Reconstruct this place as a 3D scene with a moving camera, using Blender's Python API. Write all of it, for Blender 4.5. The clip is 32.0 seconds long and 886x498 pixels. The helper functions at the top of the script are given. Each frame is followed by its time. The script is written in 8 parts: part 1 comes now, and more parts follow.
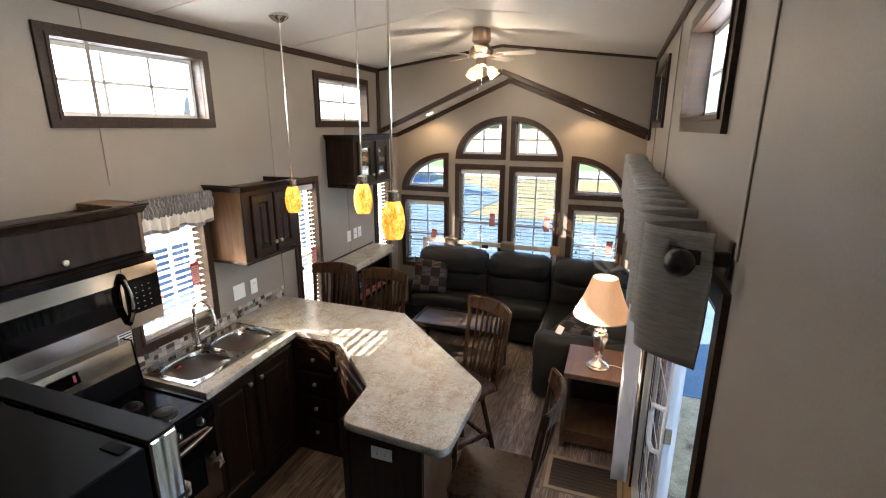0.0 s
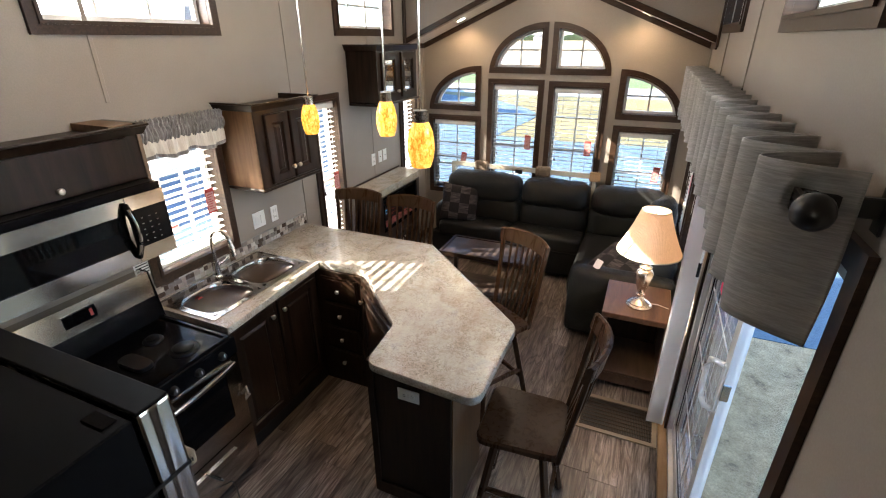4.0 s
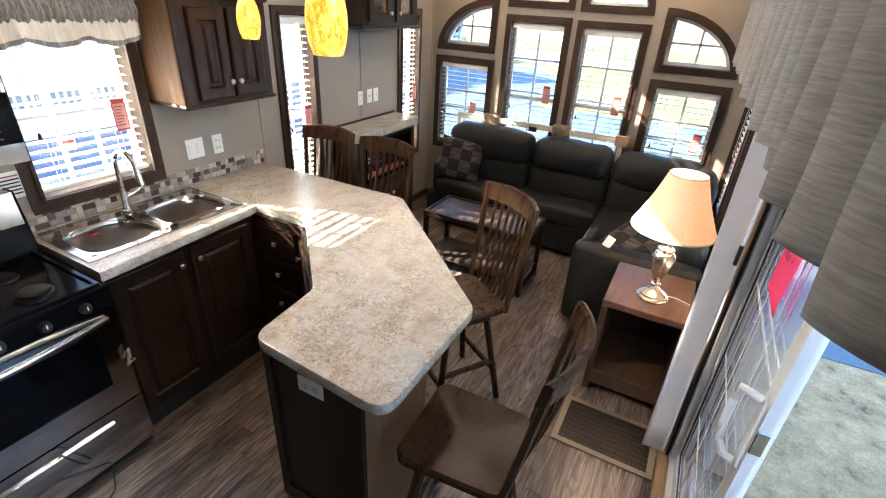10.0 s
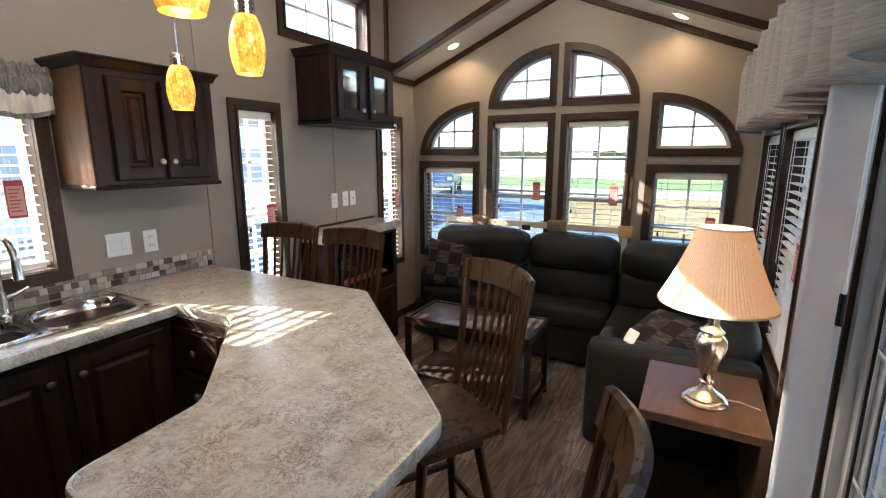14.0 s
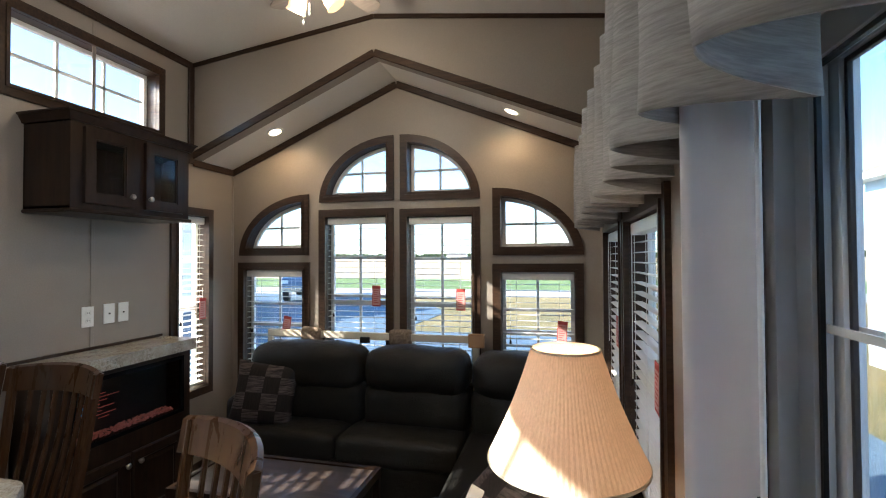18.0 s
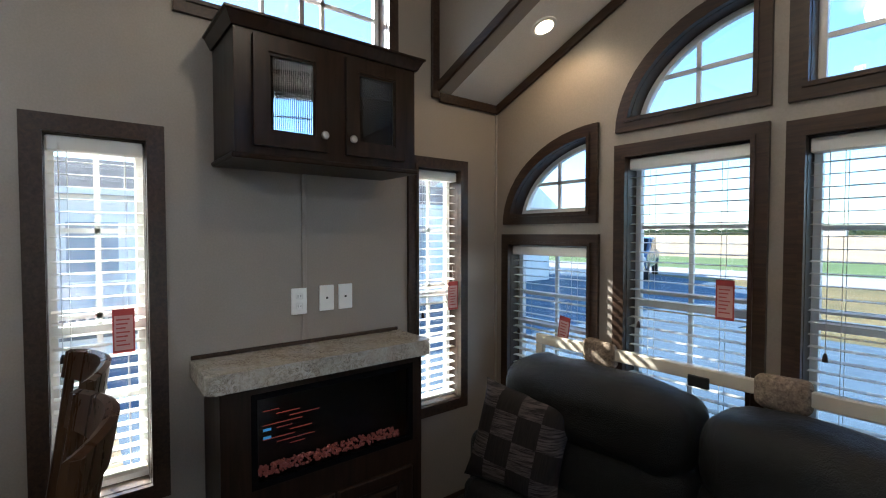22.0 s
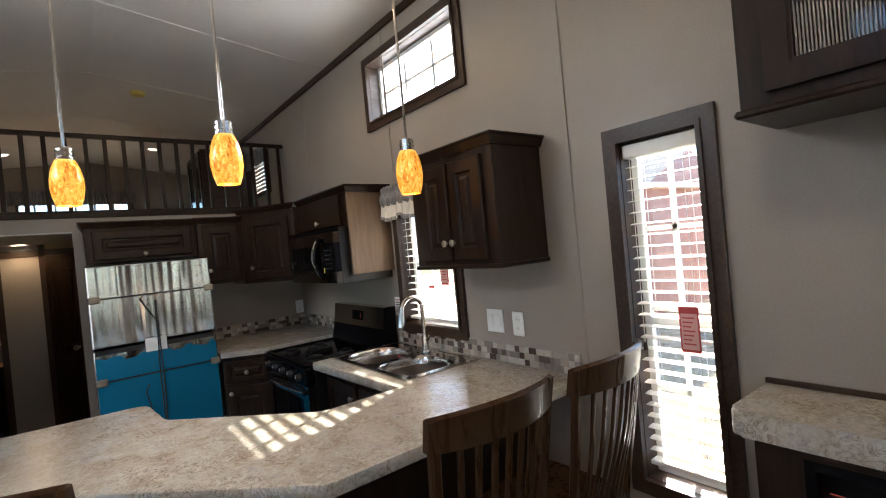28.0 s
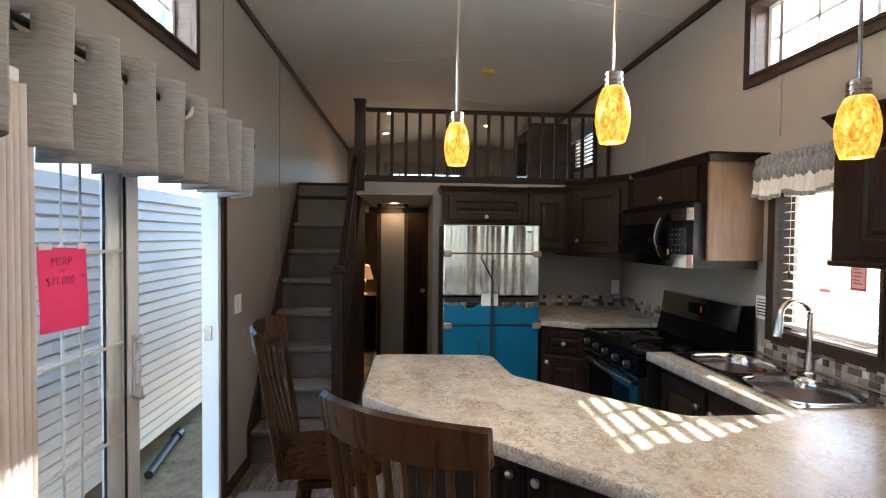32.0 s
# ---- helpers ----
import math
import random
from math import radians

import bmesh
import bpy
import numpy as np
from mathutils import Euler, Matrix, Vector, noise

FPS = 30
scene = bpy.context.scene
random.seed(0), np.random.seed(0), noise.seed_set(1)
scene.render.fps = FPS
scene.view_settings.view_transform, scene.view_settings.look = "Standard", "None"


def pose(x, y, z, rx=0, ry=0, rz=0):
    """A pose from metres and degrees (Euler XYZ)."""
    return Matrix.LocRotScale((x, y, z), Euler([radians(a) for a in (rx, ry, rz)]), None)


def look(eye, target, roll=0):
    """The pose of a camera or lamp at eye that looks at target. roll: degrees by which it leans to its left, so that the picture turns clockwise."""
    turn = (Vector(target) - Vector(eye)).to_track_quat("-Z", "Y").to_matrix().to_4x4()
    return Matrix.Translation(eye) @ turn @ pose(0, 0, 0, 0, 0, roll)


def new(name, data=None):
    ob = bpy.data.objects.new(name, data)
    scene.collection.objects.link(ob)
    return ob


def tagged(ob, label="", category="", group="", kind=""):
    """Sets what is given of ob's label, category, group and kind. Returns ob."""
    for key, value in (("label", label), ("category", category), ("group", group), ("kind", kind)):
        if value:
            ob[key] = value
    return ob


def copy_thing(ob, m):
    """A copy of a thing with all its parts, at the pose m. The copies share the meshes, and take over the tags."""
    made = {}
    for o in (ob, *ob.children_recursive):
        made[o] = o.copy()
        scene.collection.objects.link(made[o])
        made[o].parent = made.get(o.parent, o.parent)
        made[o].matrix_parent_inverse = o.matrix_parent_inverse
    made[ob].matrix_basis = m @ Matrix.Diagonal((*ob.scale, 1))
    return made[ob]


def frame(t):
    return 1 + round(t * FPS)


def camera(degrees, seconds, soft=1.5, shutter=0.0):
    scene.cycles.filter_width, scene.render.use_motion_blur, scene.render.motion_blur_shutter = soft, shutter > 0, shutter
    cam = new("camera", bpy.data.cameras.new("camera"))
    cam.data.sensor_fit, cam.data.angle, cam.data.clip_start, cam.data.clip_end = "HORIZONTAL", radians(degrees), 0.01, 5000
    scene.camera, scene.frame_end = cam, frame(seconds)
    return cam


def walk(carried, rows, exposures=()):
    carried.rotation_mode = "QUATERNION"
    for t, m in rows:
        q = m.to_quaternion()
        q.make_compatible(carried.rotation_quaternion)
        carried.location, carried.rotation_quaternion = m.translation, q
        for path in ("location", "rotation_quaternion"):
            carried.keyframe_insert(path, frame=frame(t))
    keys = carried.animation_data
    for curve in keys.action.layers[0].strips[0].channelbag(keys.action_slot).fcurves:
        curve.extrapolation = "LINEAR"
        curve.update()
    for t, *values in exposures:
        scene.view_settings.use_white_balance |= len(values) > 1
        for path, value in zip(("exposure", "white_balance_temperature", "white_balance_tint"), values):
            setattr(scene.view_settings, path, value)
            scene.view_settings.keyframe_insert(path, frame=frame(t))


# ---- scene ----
cam = camera(87.2, 32.0, 1.1)
PATH = [
    (0, (2.6, 0.489, 2.373), (1.939, 2.308, 1.866), 0.1),
    (0.5, (2.59, 0.457, 2.405), (1.97, 2.323, 2.036), 0.6),
    (1, (2.595, 0.45, 2.407), (1.99, 2.336, 2.13), 0.7),
    (1.5, (2.595, 0.473, 2.388), (1.977, 2.33, 1.978), 1.1),
    (2, (2.571, 0.483, 2.369), (1.941, 2.308, 1.846), 1.4),
    (2.5, (2.552, 0.492, 2.342), (1.95, 2.286, 1.694), 1.7),
    (3, (2.538, 0.525, 2.325), (1.911, 2.299, 1.646), 1.5),
    (3.5, (2.506, 0.59, 2.32), (1.822, 2.311, 1.566), 0.3),
    (4, (2.475, 0.736, 2.337), (1.749, 2.409, 1.516), -0.3),
    (4.5, (2.492, 0.772, 2.386), (1.706, 2.396, 1.523), -1.2),
    (6.5, (2.575, 0.935, 2.359), (1.616, 2.405, 1.399), -4.2),
    (7, (2.565, 0.973, 2.303), (1.663, 2.454, 1.306), -1.8),
    (7.5, (2.544, 1.024, 2.219), (1.677, 2.497, 1.181), 0.3),
    (8, (2.521, 1.097, 2.197), (1.687, 2.57, 1.132), 1.5),
    (8.5, (2.532, 1.172, 2.175), (1.702, 2.664, 1.134), 2.5),
    (9, (2.54, 1.287, 2.053), (1.711, 2.816, 1.067), 2.7),
    (9.5, (2.555, 1.369, 1.992), (1.738, 2.911, 1.016), 3.1),
    (10, (2.563, 1.39, 1.995), (1.761, 2.968, 1.065), 3.4),
    (10.5, (2.572, 1.449, 1.959), (1.765, 3.06, 1.09), 3.3),
    (11, (2.562, 1.551, 1.827), (1.747, 3.187, 1.014), 2.6),
    (11.5, (2.586, 1.603, 1.834), (1.773, 3.237, 1.016), 2.4),
    (12, (2.565, 1.644, 1.793), (1.712, 3.285, 1.034), 1.4),
    (12.5, (2.57, 1.752, 1.706), (1.643, 3.388, 1.025), 0.7),
    (13, (2.537, 1.795, 1.653), (1.565, 3.428, 1.029), 0.3),
    (13.5, (2.534, 1.822, 1.647), (1.555, 3.482, 1.114), 0.1),
    (14, (2.5, 1.864, 1.596), (1.571, 3.59, 1.201), -0.0),
    (14.5, (2.462, 1.924, 1.552), (1.669, 3.747, 1.33), -0.0),
    (15, (2.473, 1.962, 1.557), (1.838, 3.858, 1.497), -0.4),
    (15.5, (2.556, 2.021, 1.579), (1.977, 3.935, 1.563), -0.1),
    (17.5, (2.635, 2.453, 1.569), (2.198, 4.405, 1.576), -0.9),
    (18, (2.593, 2.606, 1.57), (2.117, 4.549, 1.608), -0.3),
    (18.5, (2.502, 2.748, 1.557), (1.94, 4.668, 1.586), -0.9),
    (19, (2.498, 2.871, 1.571), (1.626, 4.671, 1.572), -3.1),
    (19.5, (2.497, 3.061, 1.565), (1.267, 4.638, 1.534), -1.9),
    (20, (2.452, 3.188, 1.56), (1.159, 4.713, 1.51), -2.1),
    (20.5, (2.296, 3.316, 1.529), (1.063, 4.89, 1.471), -0.9),
    (21, (2.15, 3.506, 1.554), (0.905, 5.069, 1.487), -0.9),
    (21.5, (2.042, 3.681, 1.518), (0.622, 5.087, 1.423), -2.0),
    (22, (2.002, 3.93, 1.541), (0.431, 5.167, 1.477), -0.0),
    (22.5, (1.899, 4.098, 1.528), (0.438, 5.464, 1.5), 1.0),
    (23, (1.831, 4.321, 1.557), (0.456, 5.773, 1.501), 0.8),
    (23.5, (1.765, 4.482, 1.506), (0.309, 5.852, 1.443), -0.8),
    (24, (1.751, 4.663, 1.531), (0.189, 5.911, 1.491), -1.7),
    (24.5, (1.706, 4.769, 1.562), (0.01, 5.825, 1.484), -1.0),
    (26.5, (1.542, 5.024, 1.537), (-0.404, 4.568, 1.453), -2.0),
    (27, (1.571, 4.972, 1.558), (-0.293, 4.253, 1.459), -4.4),
    (27.5, (1.597, 4.886, 1.565), (-0.09, 3.813, 1.494), -6.7),
    (28, (1.62, 4.8, 1.567), (0.39, 3.224, 1.546), -5.4),
    (28.5, (1.628, 4.755, 1.572), (0.665, 3.003, 1.525), -4.6),
    (29, (1.612, 4.707, 1.566), (0.834, 2.865, 1.516), -3.2),
    (29.5, (1.741, 4.675, 1.573), (1.165, 2.762, 1.487), -0.9),
    (30, (1.813, 4.644, 1.554), (1.419, 2.685, 1.478), 0.2),
    (30.5, (1.86, 4.631, 1.551), (1.627, 2.648, 1.435), 1.6),
    (31, (1.87, 4.627, 1.57), (1.699, 2.634, 1.545), 2.6),
    (31.5, (1.89, 4.559, 1.559), (1.668, 2.572, 1.543), 3.8),
    (32, (1.829, 4.498, 1.541), (1.692, 2.503, 1.488), 0.6),
]
# brightness of the clip over time, in stops
EXPOSURES = [(0, 3.37, 6600, 10), (1.0, 3.17, 6650, 10), (2.0, 3.32, 6600, 10), (4.5, 3.47, 6550, 10), (7.0, 3.72, 6500, 10), (9.0, 3.92, 6500, 10), (11.0, 3.77, 6500, 10), (13.0, 3.42, 6500, 10), (15.0, 3.02, 6400, 10), (18.0, 2.87, 6250, 8), (19.5, 2.87, 6500, 8),
             (21.0, 2.72, 6100, 7), (23.0, 2.52, 5850, 5), (24.5, 2.52, 5900, 5), (27.5, 2.87, 6300, 9), (29.0, 3.27, 6500, 10), (30.5, 3.47, 6550, 10), (32.0, 3.42, 6550, 10)]
walk(cam, [(t, look(eye, target, roll)) for t, eye, target, roll in PATH], EXPOSURES)

# ---- daylight ----
SUN_WAY = Vector((1.0, 0.41, -0.625)).normalized()
world = bpy.data.worlds.new("world")
scene.world = world
world.use_nodes = True
sky = world.node_tree.nodes.new("ShaderNodeTexSky")
sky.sky_type, sky.sun_disc = "NISHITA", False
sky.sun_elevation = math.asin(-SUN_WAY.z)
sky.sun_rotation = math.atan2(-SUN_WAY.x, -SUN_WAY.y)
sky.air_density, sky.dust_density, sky.ozone_density = 1.0, 0.25, 3.5
backdrop_node = world.node_tree.nodes["Background"]
backdrop_node.inputs["Strength"].default_value = 0.085
deepen = world.node_tree.nodes.new("ShaderNodeMix")
deepen.data_type, deepen.blend_type = "RGBA", "MULTIPLY"
deepen.inputs[0].default_value = 1.0
deepen.inputs[7].default_value = (0.86, 0.98, 1.06, 1.0)
world.node_tree.links.new(sky.outputs["Color"], deepen.inputs[6])
world.node_tree.links.new(deepen.outputs[2], backdrop_node.inputs["Color"])
sun = new("sun", bpy.data.lights.new("sun", "SUN"))
sun.data.energy, sun.data.angle, sun.data.color = 2.8, radians(0.5), (1.0, 0.93, 0.82)
sun.matrix_world = look((-20, -9, 14), Vector((-20, -9, 14)) + SUN_WAY)


def lamp_point(name, x, y, z, watts, size, colour=(1.0, 0.84, 0.66)):
    ob = new(name, bpy.data.lights.new(name, "POINT"))
    ob.data.energy, ob.data.shadow_soft_size, ob.data.color = watts * 0.085, size, colour
    ob.location = (x, y, z)
    return ob


def lamp_spot(name, x, y, z, watts, angle=110, colour=(1.0, 0.84, 0.66)):
    ob = new(name, bpy.data.lights.new(name, "SPOT"))
    ob.data.energy, ob.data.shadow_soft_size, ob.data.color = watts * 0.085, 0.04, colour
    ob.data.spot_size, ob.data.spot_blend = radians(angle), 0.6
    ob.location = (x, y, z)
    return ob


def opening_light(name, m, width, height, watts):
    """The sky's light through an opening."""
    ob = new(name, bpy.data.lights.new(name, "AREA"))
    ob.data.shape, ob.data.size, ob.data.size_y = "RECTANGLE", width, height
    ob.data.energy, ob.data.color = watts, (0.92, 0.96, 1.0)
    ob.matrix_world = m


# sky light through the two large high windows
opening_light("sky_left_high", look((-0.14, 2.54, 2.605), (3.0, 2.54, 1.6)), 0.88, 0.36, 1.7)
opening_light("sky_right_high", look((3.04, 2.58, 2.605), (0.0, 2.58, 1.6)), 0.88, 0.36, 2.4)

# ---- materials ----
def material(name, colour, rough=0.5, metal=0.0, **more):
    m = bpy.data.materials.new(name)
    m.use_nodes = True
    b = m.node_tree.nodes["Principled BSDF"]
    b.inputs["Base Color"].default_value = (*colour, 1)
    b.inputs["Roughness"].default_value = rough
    b.inputs["Metallic"].default_value = metal
    for key, value in more.items():
        b.inputs[key.replace("_", " ")].default_value = value
    return m


def node(m, kind, **values):
    n = m.node_tree.nodes.new(kind)
    for key, value in values.items():
        n.inputs[key].default_value = value
    return n


def wire(m, a, b):
    m.node_tree.links.new(a, b)


def coords(m, scale=(1, 1, 1), turn=(0, 0, 0), world_space=False):
    """Metres in the object's own space, or the world's."""
    n = node(m, "ShaderNodeMapping", Scale=scale, Rotation=turn)
    if world_space:
        g = m.node_tree.nodes.new("ShaderNodeNewGeometry")
        wire(m, g.outputs["Position"], n.inputs["Vector"])
    else:
        c = m.node_tree.nodes.new("ShaderNodeTexCoord")
        wire(m, c.outputs["Object"], n.inputs["Vector"])
    return n.outputs["Vector"]


def ramp(m, fac, stops):
    r = m.node_tree.nodes.new("ShaderNodeValToRGB")
    while len(r.color_ramp.elements) < len(stops):
        r.color_ramp.elements.new(0.5)
    for e, (p, c) in zip(r.color_ramp.elements, stops):
        e.position, e.color = p, (*c, 1)
    wire(m, fac, r.inputs["Fac"])
    return r.outputs["Color"]


def blend(m, fac, a, b, mode="MIX"):
    n = m.node_tree.nodes.new("ShaderNodeMix")
    n.data_type, n.blend_type = "RGBA", mode
    for sock, v in ((n.inputs[0], fac), (n.inputs[6], a), (n.inputs[7], b)):
        if hasattr(v, "is_output"):
            wire(m, v, sock)
        else:
            sock.default_value = v if isinstance(v, float) else (*v, 1)
    return n.outputs[2]


def noise_tex(m, vec, scale, detail=4.0, rough=0.55, distort=0.0):
    n = node(m, "ShaderNodeTexNoise", Scale=scale, Detail=detail, Roughness=rough, Distortion=distort)
    wire(m, vec, n.inputs["Vector"])
    return n.outputs["Fac"]


def bump(m, height, strength=0.2, dist=0.002):
    n = node(m, "ShaderNodeBump", Strength=strength, Distance=dist)
    wire(m, height, n.inputs["Height"])
    wire(m, n.outputs["Normal"], bsdf(m).inputs["Normal"])


def bsdf(m):
    return m.node_tree.nodes["Principled BSDF"]


def tint(m, colour):
    wire(m, colour, bsdf(m).inputs["Base Color"])


def gloss(m, fac, low, high):
    n = node(m, "ShaderNodeMapRange", **{"To Min": low, "To Max": high})
    wire(m, fac, n.inputs["Value"])
    wire(m, n.outputs["Result"], bsdf(m).inputs["Roughness"])


def wood(name, dark, light, rough=0.35, grain=(1.5, 18, 18), by_object=0.0, coat=0.0, world_space=False):
    """Stained wood; the grain runs along the first axis of grain's stretch."""
    m = material(name, light, rough, Coat_Weight=coat, Coat_Roughness=0.25)
    v = coords(m, grain, world_space=world_space)
    n1 = noise_tex(m, v, 2.2, 6, 0.6, 0.6)
    n2 = noise_tex(m, coords(m, (1, 1, 1), world_space=world_space), 2.5, 2)
    c = ramp(m, n1, [(0.3, dark), (0.5, tuple((a + b) / 2 for a, b in zip(dark, light))), (0.7, light)])
    c = blend(m, 0.35, c, ramp(m, n2, [(0.3, (0.6, 0.6, 0.6)), (0.7, (1.0, 1.0, 1.0))]), "MULTIPLY")
    if by_object:
        o = m.node_tree.nodes.new("ShaderNodeObjectInfo")
        c = blend(m, by_object, c, ramp(m, o.outputs["Random"], [(0.0, (0.45, 0.42, 0.40)), (1.0, (1.0, 1.0, 1.0))]), "MULTIPLY")
    tint(m, c)
    gloss(m, n1, rough - 0.05, rough + 0.12)
    bump(m, n1, 0.12, 0.001)
    return m


def painted_panel(name, a, b, rough=0.6):
    """Vinyl-faced wall board: fine paper grain and faint cloudiness."""
    m = material(name, a, rough)
    v = coords(m, world_space=True)
    cloud = noise_tex(m, v, 3.0, 3)
    fine = noise_tex(m, v, 140.0, 3, 0.7)
    c = blend(m, cloud, a, b)
    c = blend(m, 0.35, c, ramp(m, fine, [(0.35, (0.72, 0.72, 0.72)), (0.65, (1.0, 1.0, 1.0))]), "MULTIPLY")
    tint(m, c)
    bump(m, fine, 0.12, 0.0008)
    return m


M_WALL = painted_panel("wall_board", (0.338, 0.290, 0.244), (0.287, 0.250, 0.214), 0.44)
M_CEIL = painted_panel("ceiling_board", (0.735, 0.70, 0.65), (0.685, 0.65, 0.605), 0.55)
M_SOFFIT = painted_panel("soffit_board", (0.86, 0.83, 0.78), (0.82, 0.79, 0.74))
M_TRIM = wood("walnut_trim", (0.020, 0.0105, 0.006), (0.062, 0.033, 0.019), 0.36, (2, 30, 30), world_space=True)
M_TRIM.node_tree.nodes["Principled BSDF"].inputs["Specular IOR Level"].default_value = 0.35
M_CAB = wood("espresso_cabinet", (0.0105, 0.0051, 0.0029), (0.033, 0.0170, 0.0095), 0.30, (14, 14, 1.2))
M_CAB.node_tree.nodes["Principled BSDF"].inputs["Specular IOR Level"].default_value = 0.24
M_CABRAW = wood("raw_cabinet_side", (0.15, 0.092, 0.054), (0.26, 0.17, 0.108), 0.5, (16, 16, 1.4))
M_CABSIDE = wood("cabinet_side", (0.105, 0.056, 0.029), (0.19, 0.108, 0.060), 0.42, (16, 16, 1.4))
M_CABSIDE.node_tree.nodes["Principled BSDF"].inputs["Specular IOR Level"].default_value = 0.1
M_CHAIR = wood("walnut_chair", (0.044, 0.0205, 0.0098), (0.076, 0.0375, 0.0180), 0.25, (14, 14, 1.6), coat=0.0)
M_CHAIR.node_tree.nodes["Principled BSDF"].inputs["Specular IOR Level"].default_value = 0.13
M_TABLE = wood("cherry_table", (0.075, 0.038, 0.021), (0.145, 0.080, 0.046), 0.34, (12, 2, 12), coat=0.15)
M_OAK = wood("oak_threshold", (0.34, 0.20, 0.09), (0.50, 0.32, 0.16), 0.45, (14, 2, 14))
M_WHITE = material("white_vinyl", (0.80, 0.80, 0.78), 0.35)
M_BLIND = material("blind_slat", (0.75, 0.73, 0.685), 0.4)
M_STEEL = material("brushed_steel", (0.50, 0.47, 0.435), 0.13, 1.0)
M_CHROME = material("brushed_nickel", (0.66, 0.62, 0.57), 0.18, 1.0)
M_KNOB = material("satin_knob", (0.62, 0.58, 0.52), 0.28, 1.0)
M_BLACK = material("black_enamel", (0.005, 0.005, 0.006), 0.13, Specular_IOR_Level=0.08)
M_BLACKM = material("black_plastic", (0.012, 0.012, 0.013), 0.45)
M_ROD = material("black_rod", (0.010, 0.010, 0.010), 0.3)
M_IRON = material("cast_iron", (0.006, 0.006, 0.0065), 0.38, Specular_IOR_Level=0.25)
M_PLATE = material("white_plate", (0.82, 0.82, 0.80), 0.4)
M_GLASS = material("window_glass", (1, 1, 1), 0.0, Transmission_Weight=1.0, IOR=1.45)
M_DARKGLASS = material("dark_glass", (0.003, 0.003, 0.0035), 0.05, Specular_IOR_Level=0.16)
M_PINK = material("pink_paper", (0.92, 0.05, 0.17), 0.7)
M_INK = material("ink", (0.10, 0.01, 0.03), 0.7)
M_TAPEY = material("yellow_tape", (0.70, 0.52, 0.04), 0.5)
M_RED = material("red_tag", (0.46, 0.055, 0.05), 0.6)
M_REDBAR = material("tag_print", (0.66, 0.36, 0.33), 0.6)


def rings(m, height, count, power):
    """Thin dark growth lines along the contours of a height."""
    k = m.node_tree.nodes.new("ShaderNodeMath")
    k.operation = "MULTIPLY"
    wire(m, height, k.inputs[0])
    k.inputs[1].default_value = count
    w = m.node_tree.nodes.new("ShaderNodeMath")
    w.operation = "SINE"
    wire(m, k.outputs[0], w.inputs[0])
    r = node(m, "ShaderNodeMapRange", **{"From Min": -1.0, "From Max": 1.0})
    wire(m, w.outputs[0], r.inputs["Value"])
    e = m.node_tree.nodes.new("ShaderNodeMath")
    e.operation = "POWER"
    wire(m, r.outputs["Result"], e.inputs[0])
    e.inputs[1].default_value = power
    return e.outputs[0]


def floor_mat():
    m = material("plank_vinyl", (0.2, 0.17, 0.15), 0.34)
    o = m.node_tree.nodes.new("ShaderNodeObjectInfo")
    g = m.node_tree.nodes.new("ShaderNodeNewGeometry")
    add = m.node_tree.nodes.new("ShaderNodeVectorMath")
    add.operation = "MULTIPLY_ADD"
    comb = node(m, "ShaderNodeCombineXYZ")
    for k in range(3):
        wire(m, o.outputs["Random"], comb.inputs[k])
    wire(m, comb.outputs[0], add.inputs[0])
    add.inputs[1].default_value = (37, 91, 11)
    wire(m, g.outputs["Position"], add.inputs[2])
    mp = node(m, "ShaderNodeMapping", Scale=(17, 1.6, 1))
    wire(m, add.outputs[0], mp.inputs["Vector"])
    n1 = noise_tex(m, mp.outputs[0], 1.7, 8, 0.68, 1.2)
    mp2 = node(m, "ShaderNodeMapping", Scale=(90, 3.0, 1))
    wire(m, add.outputs[0], mp2.inputs["Vector"])
    n2 = noise_tex(m, mp2.outputs[0], 1.5, 4, 0.65)
    mp3 = node(m, "ShaderNodeMapping", Scale=(7.5, 0.9, 1))
    wire(m, add.outputs[0], mp3.inputs["Vector"])
    n3 = noise_tex(m, mp3.outputs[0], 0.9, 2, 0.45, 0.5)
    lines = rings(m, n3, 95.0, 3.0)
    c = ramp(m, n1, [(0.30, (0.085, 0.064, 0.052)), (0.47, (0.225, 0.184, 0.155)), (0.60, (0.39, 0.338, 0.298)), (0.78, (0.55, 0.49, 0.44))])
    c = blend(m, 0.62, c, ramp(m, lines, [(0.15, (1.0, 1.0, 1.0)), (0.9, (0.34, 0.29, 0.26))]), "MULTIPLY")
    c = blend(m, 0.7, c, ramp(m, n2, [(0.36, (0.34, 0.31, 0.29)), (0.56, (1.0, 1.0, 1.0))]), "MULTIPLY")
    c = blend(m, 0.85, c, ramp(m, o.outputs["Random"], [(0.0, (0.48, 0.43, 0.40)), (0.5, (0.85, 0.81, 0.79)), (1.0, (1.5, 1.45, 1.42))]), "MULTIPLY")
    tint(m, c)
    gloss(m, n1, 0.24, 0.40)
    bump(m, n2, 0.15, 0.0008)
    return m


